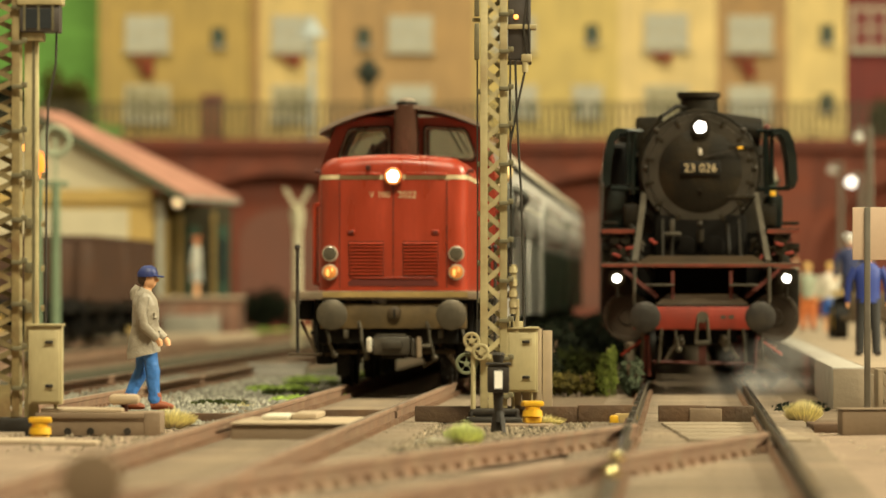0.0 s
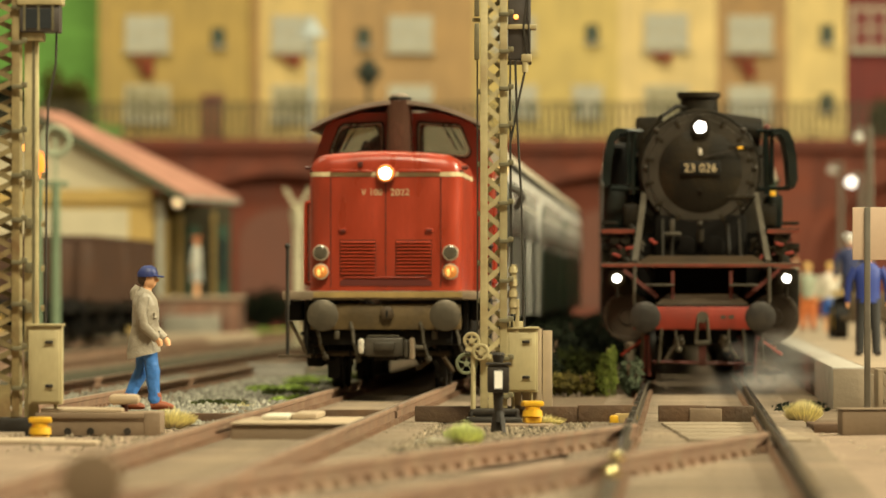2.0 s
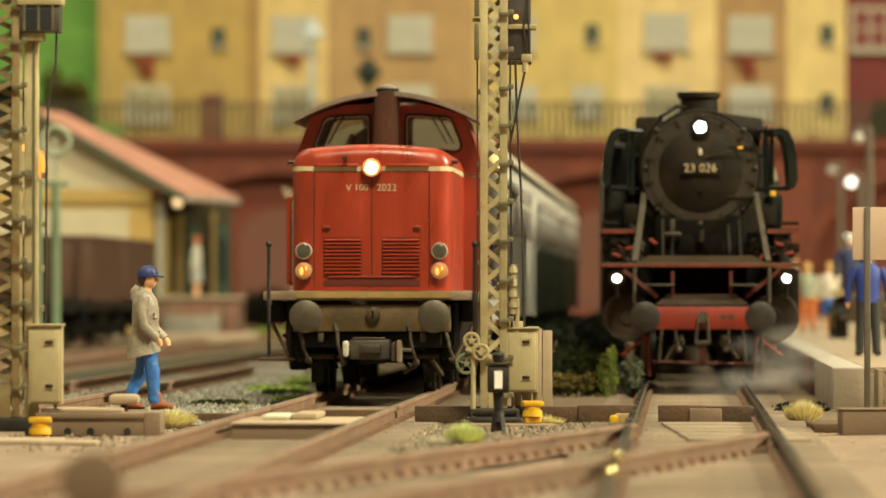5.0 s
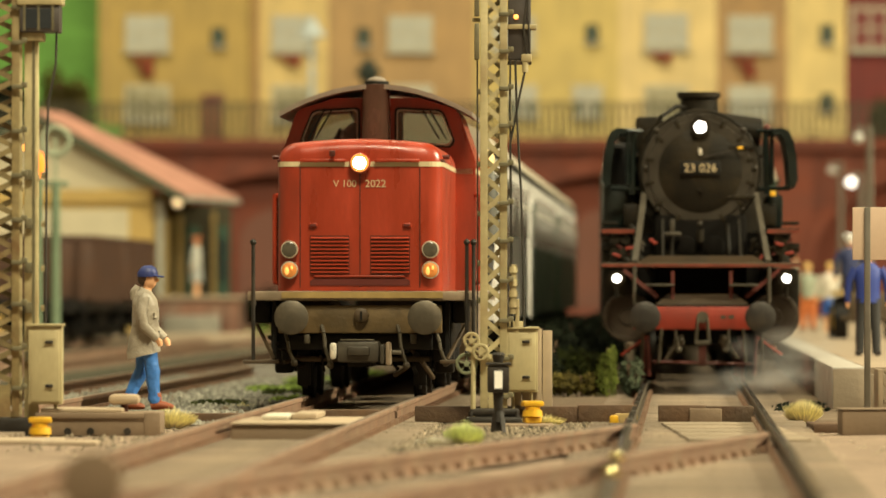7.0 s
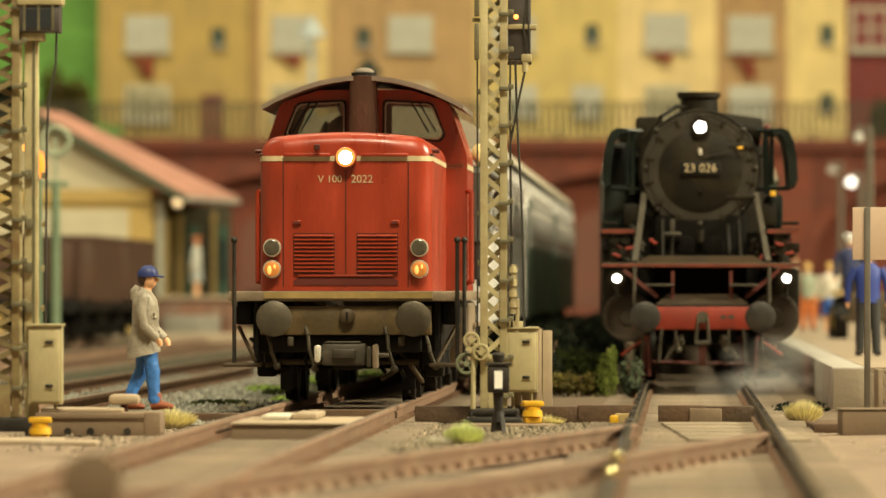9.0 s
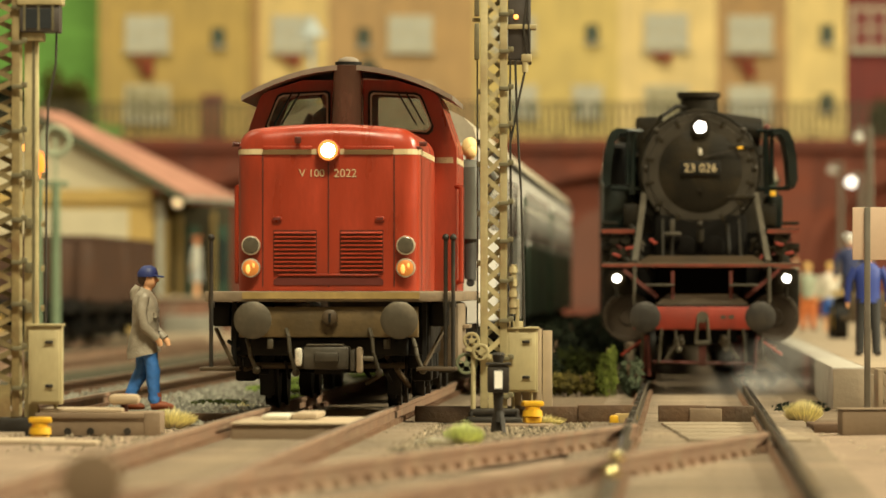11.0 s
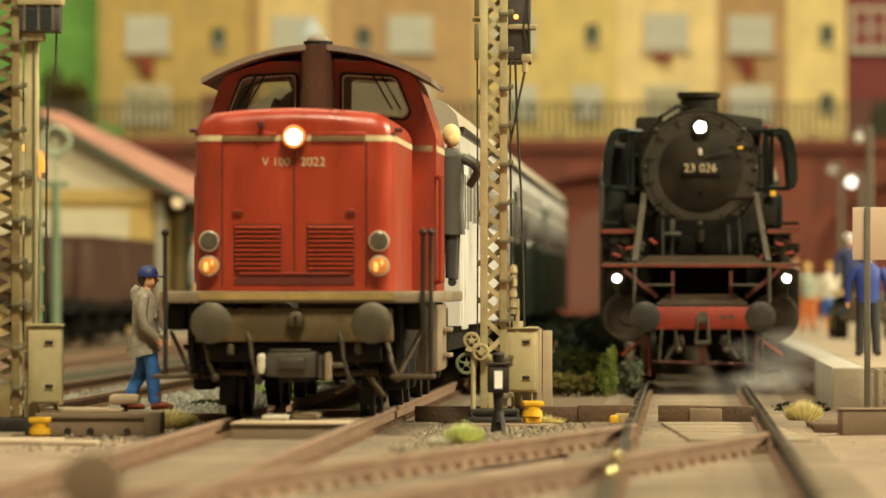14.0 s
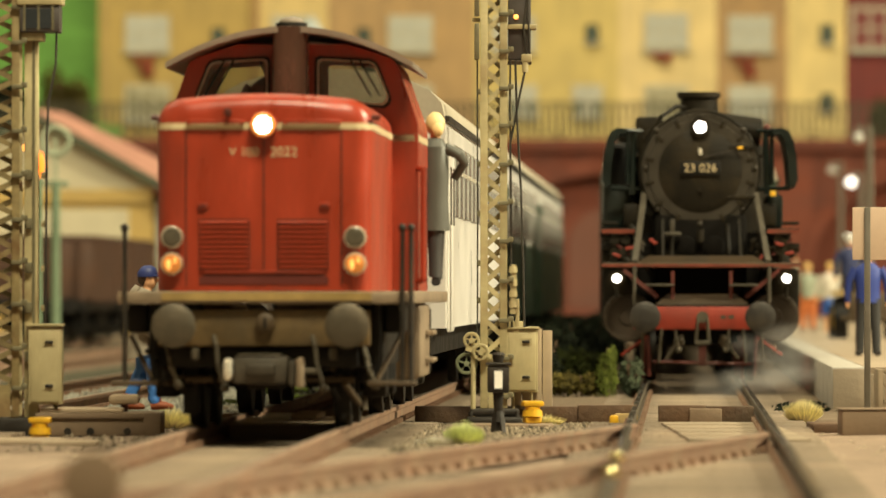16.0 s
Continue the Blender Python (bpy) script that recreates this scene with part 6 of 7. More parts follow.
    part("slab", box(B(), -0.77, 0.22, 0, 1.2, 0, 0.05, 0.01), BOX_BROWN, f)
    yellow_device(pose(1.07, 80.2, -0.184, 0, 0, 12), "yellow cast trackside device at the mast foot")
    yellow_device(pose(-4.44, 73.9, -0.26), "yellow cast trackside device beside the cabinet")
    # Two polished beads added to imitate lamp glints on the rail head.
    for y in (55.5, 50.9):
        q = thing("rail_contact", pose(track_x(1, y) - 0.735, y, 0.004), "tiny polished brass contact stud on the rail", "rail contact", "rail contacts")
        part("stud", ball(B(), (0, 0, 0.02), 0.068, (1, 1, 0.8), 24), GLINT_GOLD, q)
    w = thing("lever_weight", pose(-2.05, 39.2, -0.235), "round dark iron lever weight near the rails", "lever weight")
    part("disc", lathe(B(), (0, 0, 0.52), [(-0.06, 0.12), (-0.05, 0.18), (0.05, 0.18), (0.06, 0.12)], 28), BOX_BROWN, w)
    part("lever", bar(B(), (0, 0, 0.0), (0, 0, 0.52), 0.05, 0.04), DARK, w)
    part("foot", box(B(), -0.15, 0.15, -0.15, 0.15, 0.0, 0.08, 0.02), BOX_BROWN, w)


# Gold metal for the added rail glints only.
GLINT_GOLD = material("polished_glint_gold", (0.95, 0.78, 0.42), 0.08, 1.0, vary=0.05, size=0.2, bump=0)
BLOCK_TAN = material("block_tan", (0.42, 0.30, 0.12), 0.7, vary=0.2, size=0.2, bump=0.2)


# ---- platform furniture ----
def build_sign():
    t = thing("platform_sign", pose(5.56, 87.9, -0.235), "beige sign board on a grey steel post, seen from behind", "sign")
    part("post", box(B(), -0.04, 0.04, -0.08, 0.0, 0, 2.73, 0.012), SIGN_POST, t)
    part("board", box(B(), -0.19, 0.95, 0.003, 0.05, 2.04, 2.73, 0.012), SIGN_BACK, t)
    part("foot", box(B(), -0.1, 0.1, -0.14, 0.06, 0, 0.05, 0.01), SIGN_POST, t)
    lad = thing("step_ladder", pose(5.98, 88.2, -0.235), "short pale wooden platform steps", "steps")
    for x in (-0.22, 0.3):
        part("stile", box(B(), x - 0.035, x + 0.035, 0, 0.9, 0, 0.60, 0.01), PLANK_PALE, lad)
    for z in (0.15, 0.37, 0.55):
        part("tread", box(B(), -0.18, 0.26, -0.02, 0.3, z, z + 0.05, 0.01), PLANK_PALE, lad)


SIGN_POST = material("sign_post_grey", (0.16, 0.14, 0.11), 0.5, 0.3, vary=0.2, size=0.4, bump=0.1)
SIGN_BACK = material("sign_back_beige", (0.64, 0.47, 0.34), 0.6, vary=0.1, size=0.6, bump=0.05)


def platform_lamp(at, h, label, glow_mat):
    t = thing("platform_lamp", at, label, "lamp", "platform lamps")
    part("post", tube(B(), (0, 0, 0), (0, 0, h), 0.12, 0.08, seg=10), SIGN_POST, t)
    part("arm", tube(B(), (0, 0, h - 0.15), (-0.3, 0, h - 0.05), 0.05, seg=8), SIGN_POST, t)
    g = part("globe", ball(B(), (-0.3, 0, h - 0.3), 0.15, seg=16), glow_mat, t, "glowing white globe")
    part("globe_cap", tube(B(), (-0.3, 0, h - 0.1), (-0.3, 0, h - 0.04), 0.16, 0.06, seg=12), SIGN_POST, t)


GLOBE_LIT = glow("globe_glow", (1.0, 0.95, 0.85), 2.2)
GLOBE_OFF = material("unlit_globe", (0.5, 0.5, 0.46), 0.3, vary=0.1, size=0.3, bump=0)


def street_lamp(at, h, dark):
    t = thing("street_lamp", at, "dark cast-iron street lantern" if dark else "pale grey street lamp with a glass head", "street lamp")
    m = POST_GREEN_DARK if dark else PALE_GREY
    part("post", tube(B(), (0, 0, 0), (0, 0, h), 0.10, 0.09, seg=10), m, t)
    part("collar", tube(B(), (0, 0, h * 0.6), (0, 0, h * 0.68), 0.16, 0.13, seg=10), m, t)
    if dark:
        part("lantern", tube(B(), (0, 0, h), (0, 0, h + 0.55), 0.16, 0.55, seg=8), m, t)
        part("lantern_roof", tube(B(), (0, 0, h + 0.553), (0, 0, h + 1.2), 0.6, 0.08, seg=8), m, t)
    else:
        part("lantern", tube(B(), (0, 0, h), (0, 0, h + 0.35), 0.62, 0.45, seg=10), PALE_GREY, t)
        part("lantern_roof", tube(B(), (0, 0, h + 0.353), (0, 0, h + 0.8), 0.45, 0.1, seg=10), PALE_GREY, t)


POST_GREEN_DARK = material("dark_green_iron", (0.02, 0.03, 0.022), 0.5, vary=0.2, size=0.4, bump=0.1)
PALE_GREY = material("pale_grey_paint", (0.5, 0.56, 0.56), 0.5, vary=0.2, size=0.4, bump=0.1)


def build_signals():
    t = thing("semaphore_post", pose(-4.12, 190, -0.2), "pale signal post with a forked head", "signal")
    part("post", tube(B(), (0, 0, 0), (0, 0, 4.0), 0.15, 0.13, seg=10), PALE_POST, t)
    part("collar", tube(B(), (0, 0, 3.4), (0, 0, 3.9), 0.18, 0.24, seg=10), PALE_POST, t)
    for s in (-1, 1):
        part("arm", bar(B(), (0, 0, 3.9), (s * 0.36, 0, 4.5), 0.22, 0.1), PALE_POST, t)
    g = thing("wire_post", pose(-8.55, 148, -0.2), "green-grey wire post with a round wheel on top", "post")
    part("post", tube(B(), (0, 0, 0), (0, 0, 3.95), 0.12, 0.1, seg=10), POST_GREEN, g)
    part("cross_bar", box(B(), -0.28, 0.28, -0.05, 0.05, 3.9, 4.02, 0.02), POST_GREEN, g)
    bm = B()
    for i in range(24):
        a0, a1 = 2 * math.pi * i / 24, 2 * math.pi * (i + 1) / 24
        tube(bm, (0.3 * math.cos(a0), 0, 4.9 + 0.3 * math.sin(a0)), (0.3 * math.cos(a1), 0, 4.9 + 0.3 * math.sin(a1)), 0.07, seg=6)
    bar(bm, (0, 0, 4.0), (0, 0, 5.0), 0.08, 0.06)
    part("wheel", bm, PALE_GREEN, g, "pale green round wheel")
    o = thing("orange_signal", pose(-7.1, 118, -0.2), "lit orange signal disc on a thin post", "signal")
    part("post", tube(B(), (0, 0.05, 0), (0, 0.05, 3.7), 0.05, seg=8), POST_GREEN, o)
    part("disc", ball(B(), (0, 0, 3.82), 0.21, (0.5, 0.2, 1.1), 14), ORANGE_LIT, o, "glowing orange signal arm")


PALE_GREEN = material("pale_green_paint", (0.34, 0.38, 0.26), 0.6, vary=0.2, size=0.3, bump=0.1)


# ---- figurines: each one plain painted mesh ----
def paint(name, c):
    return material(name, c, 0.55, vary=0.15, size=0.25, bump=0.1, grain=0.03)


FLESH = paint("figurine_skin_paint", (0.82, 0.45, 0.24))


def limb(bm, pts, mat, seg=12):
    """A closed loft through (x, y, z, rx, ry) rings lying level or across the limb."""
    loops = []
    for i, (x, y, z, rx, ry) in enumerate(pts):
        a, b = Vector(pts[max(0, i - 1)][:3]), Vector(pts[min(len(pts) - 1, i + 1)][:3])
        zd = (b - a).normalized()
        ref = Vector((1, 0, 0)) if abs(zd.x) < 0.8 else Vector((0, 0, 1))
        xd = (ref - zd * ref.dot(zd)).normalized()
        q = Matrix((xd, zd.cross(xd), zd)).transposed()
        loops.append([bm.verts.new(Vector((x, y, z)) + q @ Vector((rx * math.cos(2 * math.pi * k / seg), ry * math.sin(2 * math.pi * k / seg), 0))) for k in range(seg)])
    faces = []
    for a, b in zip(loops, loops[1:]):
        faces += [bm.faces.new((a[k], a[(k + 1) % seg], b[(k + 1) % seg], b[k])) for k in range(seg)]
    faces += [bm.faces.new(loops[0][::-1]), bm.faces.new(loops[-1])]
    for f in faces:
        f.material_index = mat


def blob(bm, c, r, squash, mat, seg=14):
    n = len(bm.faces)
    ball(bm, c, r, squash, seg)
    bm.faces.ensure_lookup_table()
    for f in bm.faces[n:]:
        f.material_index = mat


def figurine(bm, mats, at, label):
    finish(bm, True)
    me = bpy.data.meshes.new("figurine")
    bm.to_mesh(me)
    bm.free()
    for m in mats:
        me.materials.append(m)
    ob = new("figurine", me)
    ob.matrix_basis = scaled(at)
    return tagged(ob, label, "figurine")


def build_walker():
    """Strides towards +x; coat, blue trousers, blue cap, brown boots."""
    bm = B()
    limb(bm, [(-0.23, 0.08, 0.07, 0.065, 0.065), (-0.20, 0.08, 0.14, 0.08, 0.075), (-0.185, 0.08, 0.2, 0.07, 0.07), (-0.13, 0.08, 0.33, 0.08, 0.075), (-0.05, 0.08, 0.47, 0.09, 0.085), (-0.045, 0.08, 0.56, 0.085, 0.085), (-0.03, 0.08, 0.72, 0.10, 0.09), (-0.02, 0.06, 0.9, 0.11, 0.1)], 1)
    limb(bm, [(0.12, -0.07, 0.08, 0.065, 0.065), (0.105, -0.07, 0.14, 0.085, 0.08), (0.10, -0.07, 0.2, 0.072, 0.072), (0.085, -0.08, 0.34, 0.082, 0.078), (0.085, -0.08, 0.47, 0.09, 0.082), (0.07, -0.08, 0.55, 0.084, 0.082), (0.04, -0.08, 0.72, 0.10, 0.09), (0.02, -0.06, 0.9, 0.11, 0.1)], 1)
    for x, y, s in ((-0.20, 0.08, -14), (0.16, -0.07, 0)):
        limb(bm, [(x - 0.10, y, 0.045, 0.045, 0.05), (x - 0.02, y, 0.06, 0.06, 0.06), (x + 0.07, y, 0.05, 0.05, 0.06), (x + 0.15, y, 0.035, 0.035, 0.05), (x + 0.18, y, 0.03, 0.02, 0.03)], 2)
        limb(bm, [(x - 0.04, y, 0.04, 0.065, 0.06), (x - 0.045, y, 0.17, 0.078, 0.07), (x - 0.05, y, 0.20, 0.07, 0.065)], 2)
    # coat: flared hem, waist, chest, shoulders, hood at the neck
    limb(bm, [(-0.02, 0, 0.66, 0.215, 0.205), (-0.03, 0, 0.70, 0.21, 0.20), (-0.025, 0, 0.85, 0.185, 0.19), (-0.01, 0, 1.02, 0.165, 0.19), (-0.005, 0, 1.2, 0.165, 0.21), (-0.02, 0, 1.34, 0.15, 0.215), (-0.02, 0, 1.42, 0.11, 0.17), (0.0, 0, 1.47, 0.07, 0.09)], 0, 18)
    limb(bm, [(-0.12, 0, 1.34, 0.07, 0.11), (-0.13, 0, 1.43, 0.07, 0.12), (-0.09, 0, 1.50, 0.05, 0.09)], 0)
    for s in (-1, 1):
        fx = 0.02 if s < 0 else 0.1
        limb(bm, [(-0.02, s * 0.20, 1.37, 0.07, 0.07), (-0.06 + fx * 0.4, s * 0.255, 1.18, 0.07, 0.07), (-0.04 + fx, s * 0.25, 1.02, 0.062, 0.062), (0.08 + fx, s * 0.22, 0.90, 0.055, 0.055), (0.12 + fx, s * 0.21, 0.865, 0.056, 0.056)], 0)
        limb(bm, [(0.12 + fx, s * 0.21, 0.86, 0.032, 0.028), (0.15 + fx, s * 0.205, 0.83, 0.04, 0.025), (0.165 + fx, s * 0.20, 0.775, 0.026, 0.02)], 3)
    for z in (0.95, 1.08, 1.2):
        blob(bm, (0.155, -0.02, z), 0.014, (1, 1, 1), 4, 8)
    limb(bm, [(0.115, -0.13, 1.12, 0.03, 0.06), (0.12, -0.13, 1.18, 0.03, 0.06)], 0, 8)
    limb(bm, [(0.01, 0, 1.43, 0.055, 0.055), (0.02, 0, 1.52, 0.055, 0.055)], 3)
    blob(bm, (0.035, 0, 1.58), 0.098, (1.0, 0.85, 1.2), 3)
    blob(bm, (0.135, 0, 1.575), 0.02, (1.2, 0.8, 1.2), 3, 8)
    blob(bm, (-0.028, 0, 1.60), 0.088, (0.9, 0.95, 1.1), 5)
    limb(bm, [(0.015, 0, 1.615, 0.122, 0.11), (0.015, 0, 1.66, 0.128, 0.115), (0.01, 0, 1.71, 0.105, 0.095), (0.0, 0, 1.745, 0.06, 0.055), (0.0, 0, 1.755, 0.02, 0.02)], 6, 18)
    limb(bm, [(0.10, 0, 1.63, 0.016, 0.10), (0.215, 0, 1.615, 0.01, 0.07)], 6)
    figurine(bm, [material("coat_grey_olive", (0.39, 0.34, 0.265), 0.45, vary=0.25, size=0.16, bump=1.0, grain=0.11, dirt=(0.22, 0.19, 0.14), dirt_amount=0.4), material("trousers_blue", (0.05, 0.19, 0.56), 0.5, vary=0.3, size=0.14, bump=1.0, grain=0.10), paint("boots_brown", (0.27, 0.07, 0.025)), FLESH,
                  paint("button_dark", (0.06, 0.05, 0.04)), paint("hair_brown", (0.06, 0.03, 0.015)), paint("cap_blue", (0.025, 0.04, 0.17))],
             pose(-3.61, 81.55, -0.045), "model figurine in grey coat, blue trousers and blue cap")


def build_standing(at, jacket, trousers, skin, hat, label, skirt=False, wave=False):
    """A standing figurine that faces away along +y."""
    bm = B()
    if skirt:
        for s in (-1, 1):
            limb(bm, [(s * 0.08, 0, 0.0, 0.05, 0.07), (s * 0.08, 0, 0.25, 0.055, 0.06), (s * 0.08, 0, 0.6, 0.06, 0.06)], 2)
        limb(bm, [(0, 0, 0.42, 0.23, 0.2), (0, 0, 0.7, 0.2, 0.17), (0, 0, 0.98, 0.15, 0.12)], 1)
    else:
        for s in (-1, 1):
            limb(bm, [(s * 0.13, 0, 0.04, 0.065, 0.07), (s * 0.125, 0, 0.3, 0.075, 0.08), (s * 0.11, 0, 0.55, 0.085, 0.09), (s * 0.09, 0, 0.9, 0.11, 0.12)], 1)
            limb(bm, [(s * 0.15, -0.1, 0.045, 0.05, 0.04), (s * 0.15, 0.0, 0.05, 0.065, 0.05), (s * 0.16, 0.16, 0.035, 0.04, 0.03)], 4)
    limb(bm, [(0, 0, 0.84, 0.2, 0.145), (0, 0, 1.0, 0.185, 0.14), (0, 0, 1.2, 0.205, 0.15), (0, 0, 1.36, 0.215, 0.13), (0, 0, 1.44, 0.13, 0.1), (0, 0, 1.48, 0.07, 0.07)], 0, 18)
    for s in (-1, 1):
        up = wave and s < 0
        pts = [(s * 0.2, 0, 1.38, 0.065, 0.065), (s * 0.29, 0, 1.2, 0.065, 0.065), (s * 0.32, 0.02, 1.0, 0.055, 0.055), (s * 0.32, 0.06, 0.86, 0.05, 0.05)]
        if up:
            pts = [(s * 0.2, 0, 1.38, 0.06, 0.06), (s * 0.3, 0, 1.45, 0.055, 0.055), (s * 0.32, 0, 1.6, 0.05, 0.05), (s * 0.3, 0, 1.76, 0.045, 0.045)]
        limb(bm, pts, 0)
        p = pts[-1]
        blob(bm, (p[0], p[1], p[2] + (0.05 if up else -0.05)), 0.05, (0.8, 0.8, 1.3), 2, 10)
    limb(bm, [(0, 0, 1.44, 0.055, 0.055), (0, 0, 1.54, 0.055, 0.055)], 2)
    blob(bm, (0, 0, 1.61), 0.1, (0.9, 1.0, 1.15), 2)
    blob(bm, (0, -0.015, 1.64), 0.108, (0.95, 1.0, 1.0), 3)
    if hat:
        limb(bm, [(0, 0, 1.66, 0.11, 0.12), (0, 0, 1.70, 0.15, 0.16), (0, 0, 1.74, 0.15, 0.16), (0, 0, 1.76, 0.10, 0.11)], 3, 16)
    return figurine(bm, [jacket, trousers, skin, hat or paint("hair_blond", (0.6, 0.38, 0.12)), paint("shoes_dark", (0.03, 0.025, 0.022))], at, label)


def build_climber():
    """Clings to the cab side; keyed with the diesel."""
    bm = B()
    limb(bm, [(0.0, 0, 1.32, 0.07, 0.09), (0.0, 0, 1.6, 0.075, 0.09), (0.0, 0, 2.0, 0.10, 0.11)], 1)
    limb(bm, [(0.02, 0.18, 1.30, 0.06, 0.09), (0.02, 0.16, 1.6, 0.075, 0.09), (0.02, 0.12, 2.0, 0.10, 0.11)], 1)
    limb(bm, [(0.0, 0.05, 1.85, 0.17, 0.19), (0.0, 0.05, 2.2, 0.15, 0.17), (0.0, 0.05, 2.5, 0.16, 0.19), (0.0, 0.05, 2.80, 0.15, 0.2), (0.0, 0.05, 2.90, 0.08, 0.09)], 0, 16)
    limb(bm, [(0.12, 0.0, 2.78, 0.07, 0.07), (0.27, 0.02, 2.72, 0.065, 0.065), (0.33, 0.1, 2.62, 0.06, 0.06), (0.22, 0.2, 2.45, 0.05, 0.05)], 0)
    limb(bm, [(0.0, 0.05, 2.88, 0.055, 0.055), (0.0, 0.05, 2.98, 0.055, 0.055)], 2)
    blob(bm, (0.0, 0.05, 3.06), 0.12, (0.95, 1.0, 1.15), 3)
    blob(bm, (0.03, -0.03, 3.0), 0.08, (0.9, 0.8, 1.1), 3)
    for y in (0.0, 0.18):
        limb(bm, [(0.01, y - 0.07, 1.27, 0.05, 0.05), (0.01, y + 0.12, 1.27, 0.05, 0.04)], 4)
    return figurine(bm, [paint("coat_slate", (0.10, 0.10, 0.085)), paint("trousers_slate", (0.05, 0.047, 0.045)), FLESH, paint("hair_straw", (0.88, 0.66, 0.30)), paint("shoes_black", (0.02, 0.02, 0.02))],
                    pose(0, 0, 0), "model figurine with straw-blond hair and slate coat on the cab steps")


def build_tractor(at):
    """A small luggage tractor seen end-on: four fat tyres, a body, fenders."""
    t = thing("luggage_tractor", at, "dark brown luggage tractor with fat black tyres", "tractor")
    part("body", box(B(), -0.45, 0.45, 0.1, 2.4, 0.35, 1.0, 0.06), BROWN, t)
    part("deck", box(B(), -0.62, 0.62, 0.0, 2.0, 0.40, 0.485, 0.02), BROWN, t)
    part("bonnet", box(B(), -0.32, 0.32, 1.4, 2.6, 1.003, 1.25, 0.08), BROWN, t)
    for x in (-0.6, 0.6):
        part("fender", box(B(), x - 0.19, x + 0.19, 0.05, 1.1, 0.93, 1.02, 0.03), BLOCK_TAN, t, "tan fender")
        for y, q in ((0.55, 0.45), (2.1, 0.36)):
            w = part("tyre", tube(B(), (x - 0.15, y, q), (x + 0.15, y, q), q, seg=24), BLACK, t, "black rubber tyre")
            part("rim", tube(B(), (x - 0.155, y, q), (x + 0.155, y, q), q * 0.5, seg=16), YELLOW, w, "yellow wheel rim")


def build_things():
    build_middle_mast()
    build_left_mast()
    build_lantern()
    build_boxes()
    build_sign()
    build_signals()
    platform_lamp(pose(12.35, 198, 0.35), 4.55, "platform lamp with a glowing white globe", GLOBE_LIT)
    platform_lamp(pose(10.95, 172, 0.372), 5.25, "slim grey platform lamp, not lit", GLOBE_OFF)
    platform_lamp(pose(13.35, 225, 0.372), 5.36, "slim grey platform lamp, not lit", GLOBE_OFF)
    street_lamp(pose(-5.5, 281, 7.62), 4.4, False)
    street_lamp(pose(-3.15, 283, 7.62), 2.4, True)
    build_walker()
    build_standing(pose(-7.3, 198.6, 1.248, 0, 0, 75), paint("coat_pale_grey", (0.45, 0.44, 0.38)), paint("skirt_grey", (0.35, 0.36, 0.33)), FLESH, paint("hat_rust", (0.5, 0.16, 0.06)), "model figurine in pale grey coat before the station", True)
    build_standing(pose(6.72, 106, 0.37), paint("jacket_royal_blue", (0.03, 0.055, 0.27)), paint("trousers_charcoal", (0.035, 0.035, 0.035)), FLESH, paint("cap_navy", (0.02, 0.03, 0.08)), "model figurine in blue jacket and dark trousers, seen from behind")
    build_standing(pose(9.75, 169, 0.37), paint("blouse_white", (0.62, 0.56, 0.46)), paint("skirt_blue", (0.02, 0.09, 0.36)), FLESH, None, "model figurine in white blouse and blue skirt", True)
    build_standing(pose(9.3, 171, 0.37), paint("shirt_sage", (0.30, 0.33, 0.24)), paint("trousers_orange", (0.60, 0.17, 0.04)), FLESH, None, "waving model figurine in sage shirt and orange trousers", False, True)
    build_tractor(pose(9.1, 143, 0.372))
    # The bright white cap stands in for the glow of a lit lamp.
    build_standing(pose(8.72, 143.6, 0.86), paint("uniform_navy", (0.025, 0.035, 0.11)), paint("uniform_black", (0.03, 0.022, 0.018)), FLESH, paint("cap_glow_white", (0.88, 0.88, 0.86)), "model figurine in navy jacket and white cap riding the tractor")
    tuft(pose(-3.22, 79.6, -0.235), 0.24, 0.27, 1100, GRASS, "pale dry grass tuft beside the cover", 1)
    tuft(pose(1.22, 80.6, -0.235), 0.20, 0.17, 420, GRASS, "pale dry grass tuft by the mast", 2)
    tuft(pose(4.42, 82.3, -0.235), 0.19, 0.33, 1300, GRASS, "pale yellow grass tuft beside the rail", 3)
    tuft(pose(0.22, 70.2, -0.235), 0.17, 0.29, 1100, LEAF_LIME, "lime green grass tuft in the ballast", 4)
    tuft(pose(-0.08, 70.0, -0.235), 0.16, 0.15, 260, WINDOW_WHITE, "whitish grass tuft in the ballast", 14)
    tuft(pose(-2.75, 92.0, -0.235), 0.2, 0.12, 160, GRASS, "pale dry grass tuft on gravel", 5)
    foliage("shrub", pose(2.1, 109, -0.23), (0.6, 2.0, 0.62), 1800, 0.05, LEAF, "dark green and yellowish shrub between the tracks", seed=3)
    # Near-black leaves put the shade of this spot into the colour.
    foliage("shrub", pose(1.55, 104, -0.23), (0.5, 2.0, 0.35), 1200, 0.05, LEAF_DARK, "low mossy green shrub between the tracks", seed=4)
    # Near-black leaf masses added where the ground between the tracks lies in shade.
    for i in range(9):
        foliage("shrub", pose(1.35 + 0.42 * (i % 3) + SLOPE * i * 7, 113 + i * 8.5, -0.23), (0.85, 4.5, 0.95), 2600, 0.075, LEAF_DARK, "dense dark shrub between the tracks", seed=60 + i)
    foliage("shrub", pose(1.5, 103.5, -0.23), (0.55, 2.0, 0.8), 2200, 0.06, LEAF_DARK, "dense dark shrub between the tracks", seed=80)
    foliage("shrub", pose(2.46, 100.8, -0.23), (0.19, 0.4, 0.8), 2200, 0.026, LEAF_MOSS, "small bright green shrub beside the rails", seed=41)
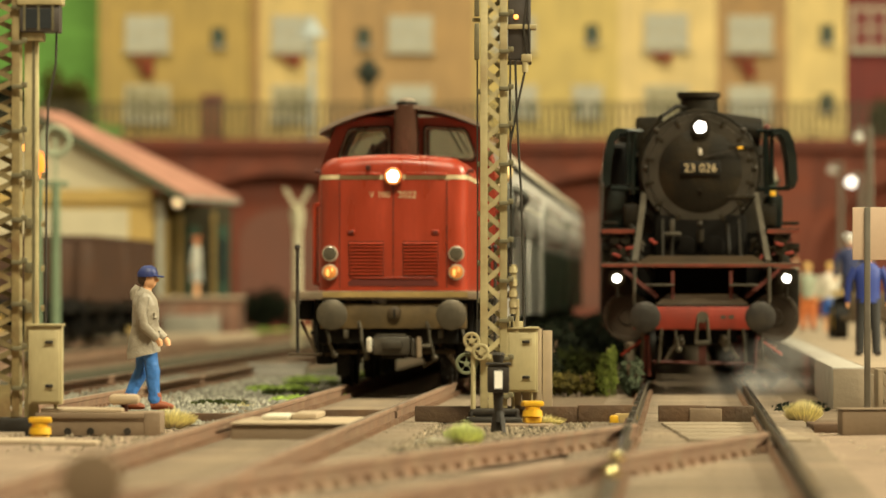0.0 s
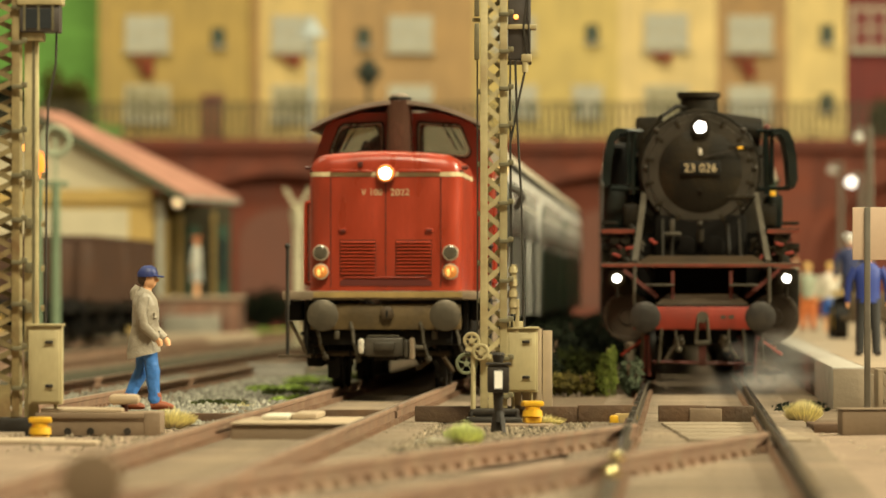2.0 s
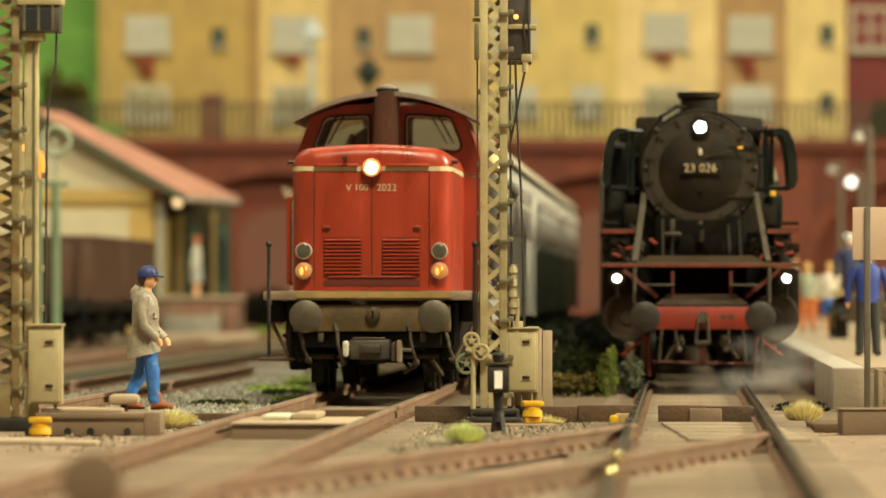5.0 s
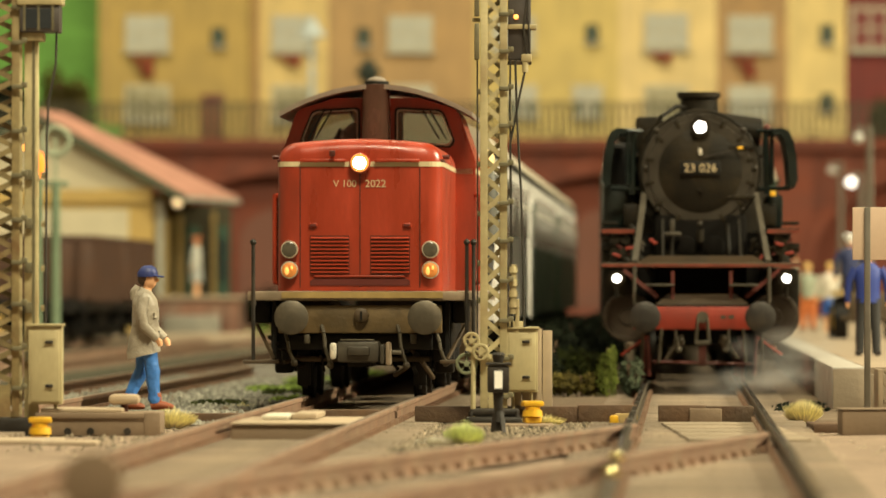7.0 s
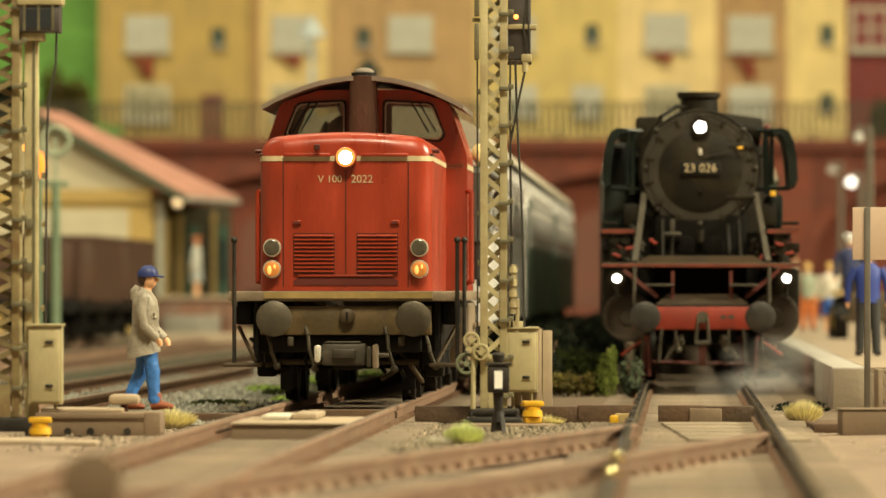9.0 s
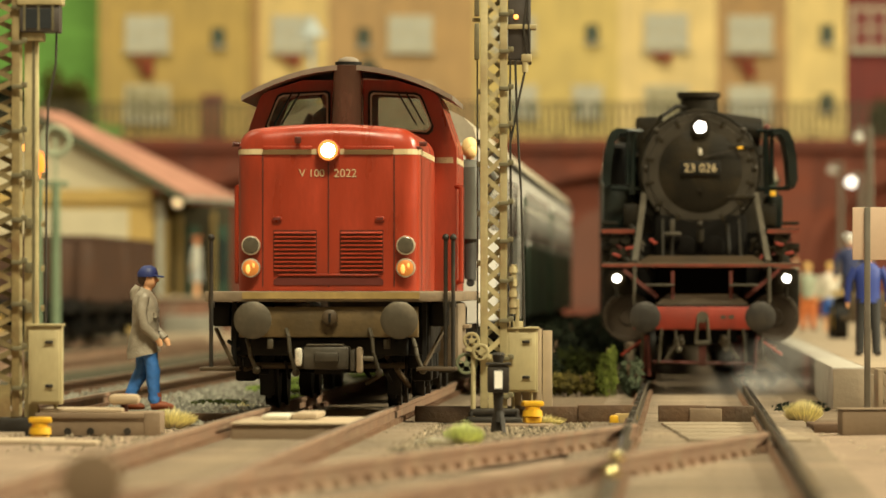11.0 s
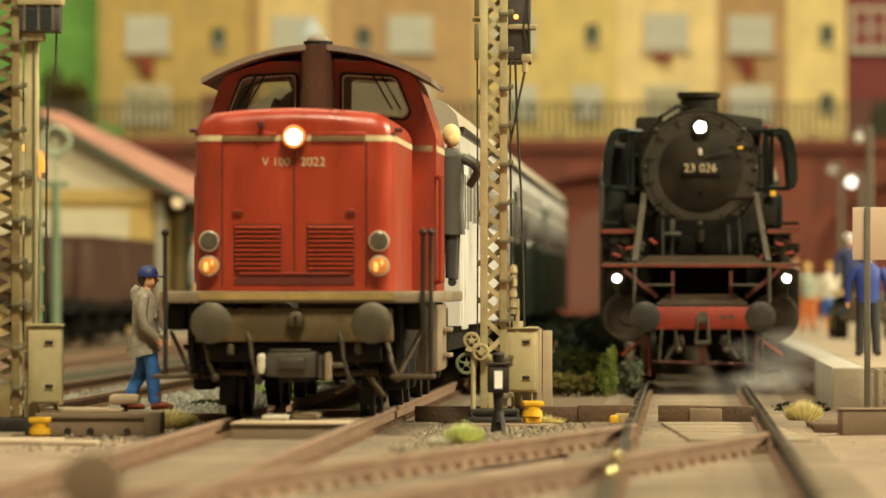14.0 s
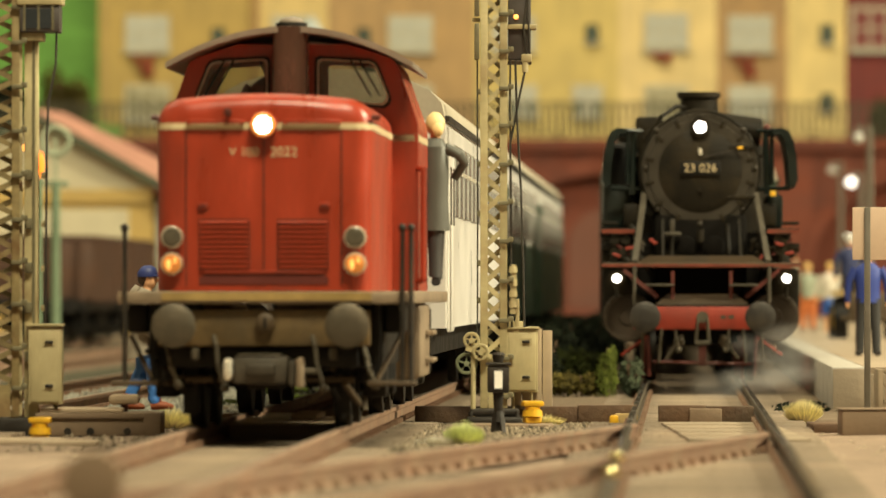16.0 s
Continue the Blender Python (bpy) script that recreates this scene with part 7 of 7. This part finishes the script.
    foliage("shrub", pose(2.83, 99.6, -0.23), (0.2, 0.4, 0.6), 700, 0.05, LEAF_GREY, "low grey-green shrub beside the rails", seed=42)
    foliage("shrub", pose(2.1, 101.0, -0.23), (0.5, 0.8, 0.36), 900, 0.05, LEAF_OLIVE, "low olive shrub between the tracks", seed=43)
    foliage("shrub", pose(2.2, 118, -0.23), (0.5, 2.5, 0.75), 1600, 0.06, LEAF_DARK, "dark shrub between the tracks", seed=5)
    foliage("shrub", pose(-7.1, 268, -0.23), (1.3, 1.5, 1.5), 1500, 0.12, LEAF_DARK, "dark shrub at the foot of the brick wall", seed=6)
    foliage("shrub", pose(-15.9, 281, 7.6), (1.3, 1.5, 2.9), 1800, 0.16, LEAF_OLIVE, "olive green shrub on the slope", seed=7)
    foliage("shrub", pose(-18.4, 280, 7.6), (1.0, 1.5, 2.6), 1800, 0.16, LEAF_DARK, "dark green shrub on the slope", seed=8)
    foliage("shrub", pose(18.4, 280, 7.6), (0.7, 0.7, 2.0), 900, 0.12, LEAF, "small flowering shrub before the dark red house", seed=9)
    foliage("weed_patch", pose(4.8, 89.0, -0.235), (0.4, 0.8, 0.14), 600, 0.03, LEAF_DARK, "low dark weeds beside the platform end", "weeds", seed=10)
    rng = random.Random(8)
    for i in range(12):
        foliage("weed_patch", pose(rng.uniform(-3.3, -2.0) + SLOPE * (i * 3.2), 94 + i * 3.0, -0.235), (rng.uniform(0.3, 0.6), rng.uniform(1, 2.2), 0.12), 500, 0.035,
                LEAF_FRESH if i % 3 else LEAF, "low fresh green weeds on the gravel", "weeds", seed=20 + i)
    for i in range(6):
        foliage("weed_patch", pose(-9 + i * 1.5 + rng.uniform(-0.5, 0.5), 236 + rng.uniform(-6, 6), -0.235), (0.8, 2.5, 0.25), 400, 0.08,
                GRASS if i % 2 else LEAF_FRESH, "yellowish weeds beside the far sidings", "weeds", seed=40 + i)


build_things()
climber = build_climber()
driver = build_standing(pose(0, 0, 0), paint("jacket_black", (0.03, 0.028, 0.025)), paint("trousers_black", (0.02, 0.02, 0.02)), FLESH, paint("cap_black", (0.02, 0.02, 0.025)), "model driver figurine in dark clothes inside the cab")


BALLAST_GREY = material("grey_ballast_stone", (0.29, 0.28, 0.235), 0.95, vary=0.35, size=0.4, bump=0.4, per_island=0.45, spec=0.2)


PALE_GRIT = material("pale_grit", (0.48, 0.40, 0.29), 0.95, vary=0.3, size=0.4, bump=0.2, per_island=0.3, spec=0.2)


def build_bed(k, y0, y1, w, mat, label):
    x = track_x(k, y0)
    tagged(part("track_bed", box(B(), -w, w, 0, y1 - y0, -0.3, -0.192, 0.03), mat, at=pose(x, y0, 0, 0, 0, YAW)), label, "track bed", kind="structure")


BED_DARK = material("oily_ballast_bed", (0.092, 0.088, 0.06), 0.95, vary=0.35, size=0.5, bump=0.5, dirt=(0.15, 0.13, 0.08), dirt_amount=0.5, spec=0.2)
BED_BROWN = material("rusty_ballast_bed", (0.15, 0.11, 0.075), 0.95, vary=0.3, size=0.5, bump=0.5, dirt=(0.22, 0.17, 0.11), dirt_amount=0.5, spec=0.2)
for k in (-1, -2, -3):
    build_bed(k, 82.5, 262, 2.22, BED_DARK, "dark oily ballast bed under a siding")
build_bed(0, 82.5, 262, 2.2, BED_BROWN, "rusty brown ballast bed under the main track")
build_bed(1, 82.5, 262, 2.2, BED_BROWN, "rusty brown ballast bed under the main track")
build_tracks()
stones("ballast_near", 9000, -1.2, 3.2, 66, 84, -0.222, 0.018, 0.045, BALLAST, 5, "grey-brown ballast stones around the mast")
stones("ballast_left", 6000, -6.5, -2.2, 80, 125, -0.20, 0.03, 0.07, BALLAST_GREY, 6, "grey ballast stones beside the diesel's track")
stones("gravel_fore", 2600, -3.5, 4.2, 68, 84, -0.225, 0.012, 0.032, BALLAST, 9, "fine brown gravel scattered between the rails")
stones("gravel_pale", 500, -3.5, 6.0, 66, 84, -0.228, 0.012, 0.026, PALE_GRIT, 10, "pale grit scattered between the rails")


# ---- motion ----
def buffer_y(t):
    """Where the diesel's front buffers are at t seconds; it gathers speed."""
    return 98.03 - 1.173 * t - 0.0362 * t * t - 0.000629 * t ** 3


def train_rows(back):
    rows = []
    for i in range(33):
        y = buffer_y(i * 0.5) + back
        rows.append((i * 0.5, scaled(pose(-0.0225 + SLOPE * (y - 118.66), y, 0, 0, 0, YAW))))
    return rows


def motions():
    walk(diesel, train_rows(0.0))
    walk(climber, [(t, m @ Matrix.Translation(Vector((1.44, 8.75, 0.235)) * K)) for t, m in train_rows(0.0)])
    walk(driver, [(t, m @ scaled(pose(-0.36, 7.3, 2.305, 0, 0, 180))) for t, m in train_rows(0.0)])
    for i, c in enumerate(coaches):
        walk(c, train_rows(13.0 + 26.4 * i))
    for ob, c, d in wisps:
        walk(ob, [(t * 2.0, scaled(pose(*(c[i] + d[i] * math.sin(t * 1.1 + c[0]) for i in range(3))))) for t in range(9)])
    for ws in wheelsets:
        y, rows = ws.location.y / K, []
        for i in range(65):
            t = i * 0.25
            roll = (buffer_y(0) - buffer_y(t)) / 0.475
            rows.append((t, scaled(pose(0, y, 0.479, math.degrees(roll), 0, 0))))
        walk(ws, rows)


motions()
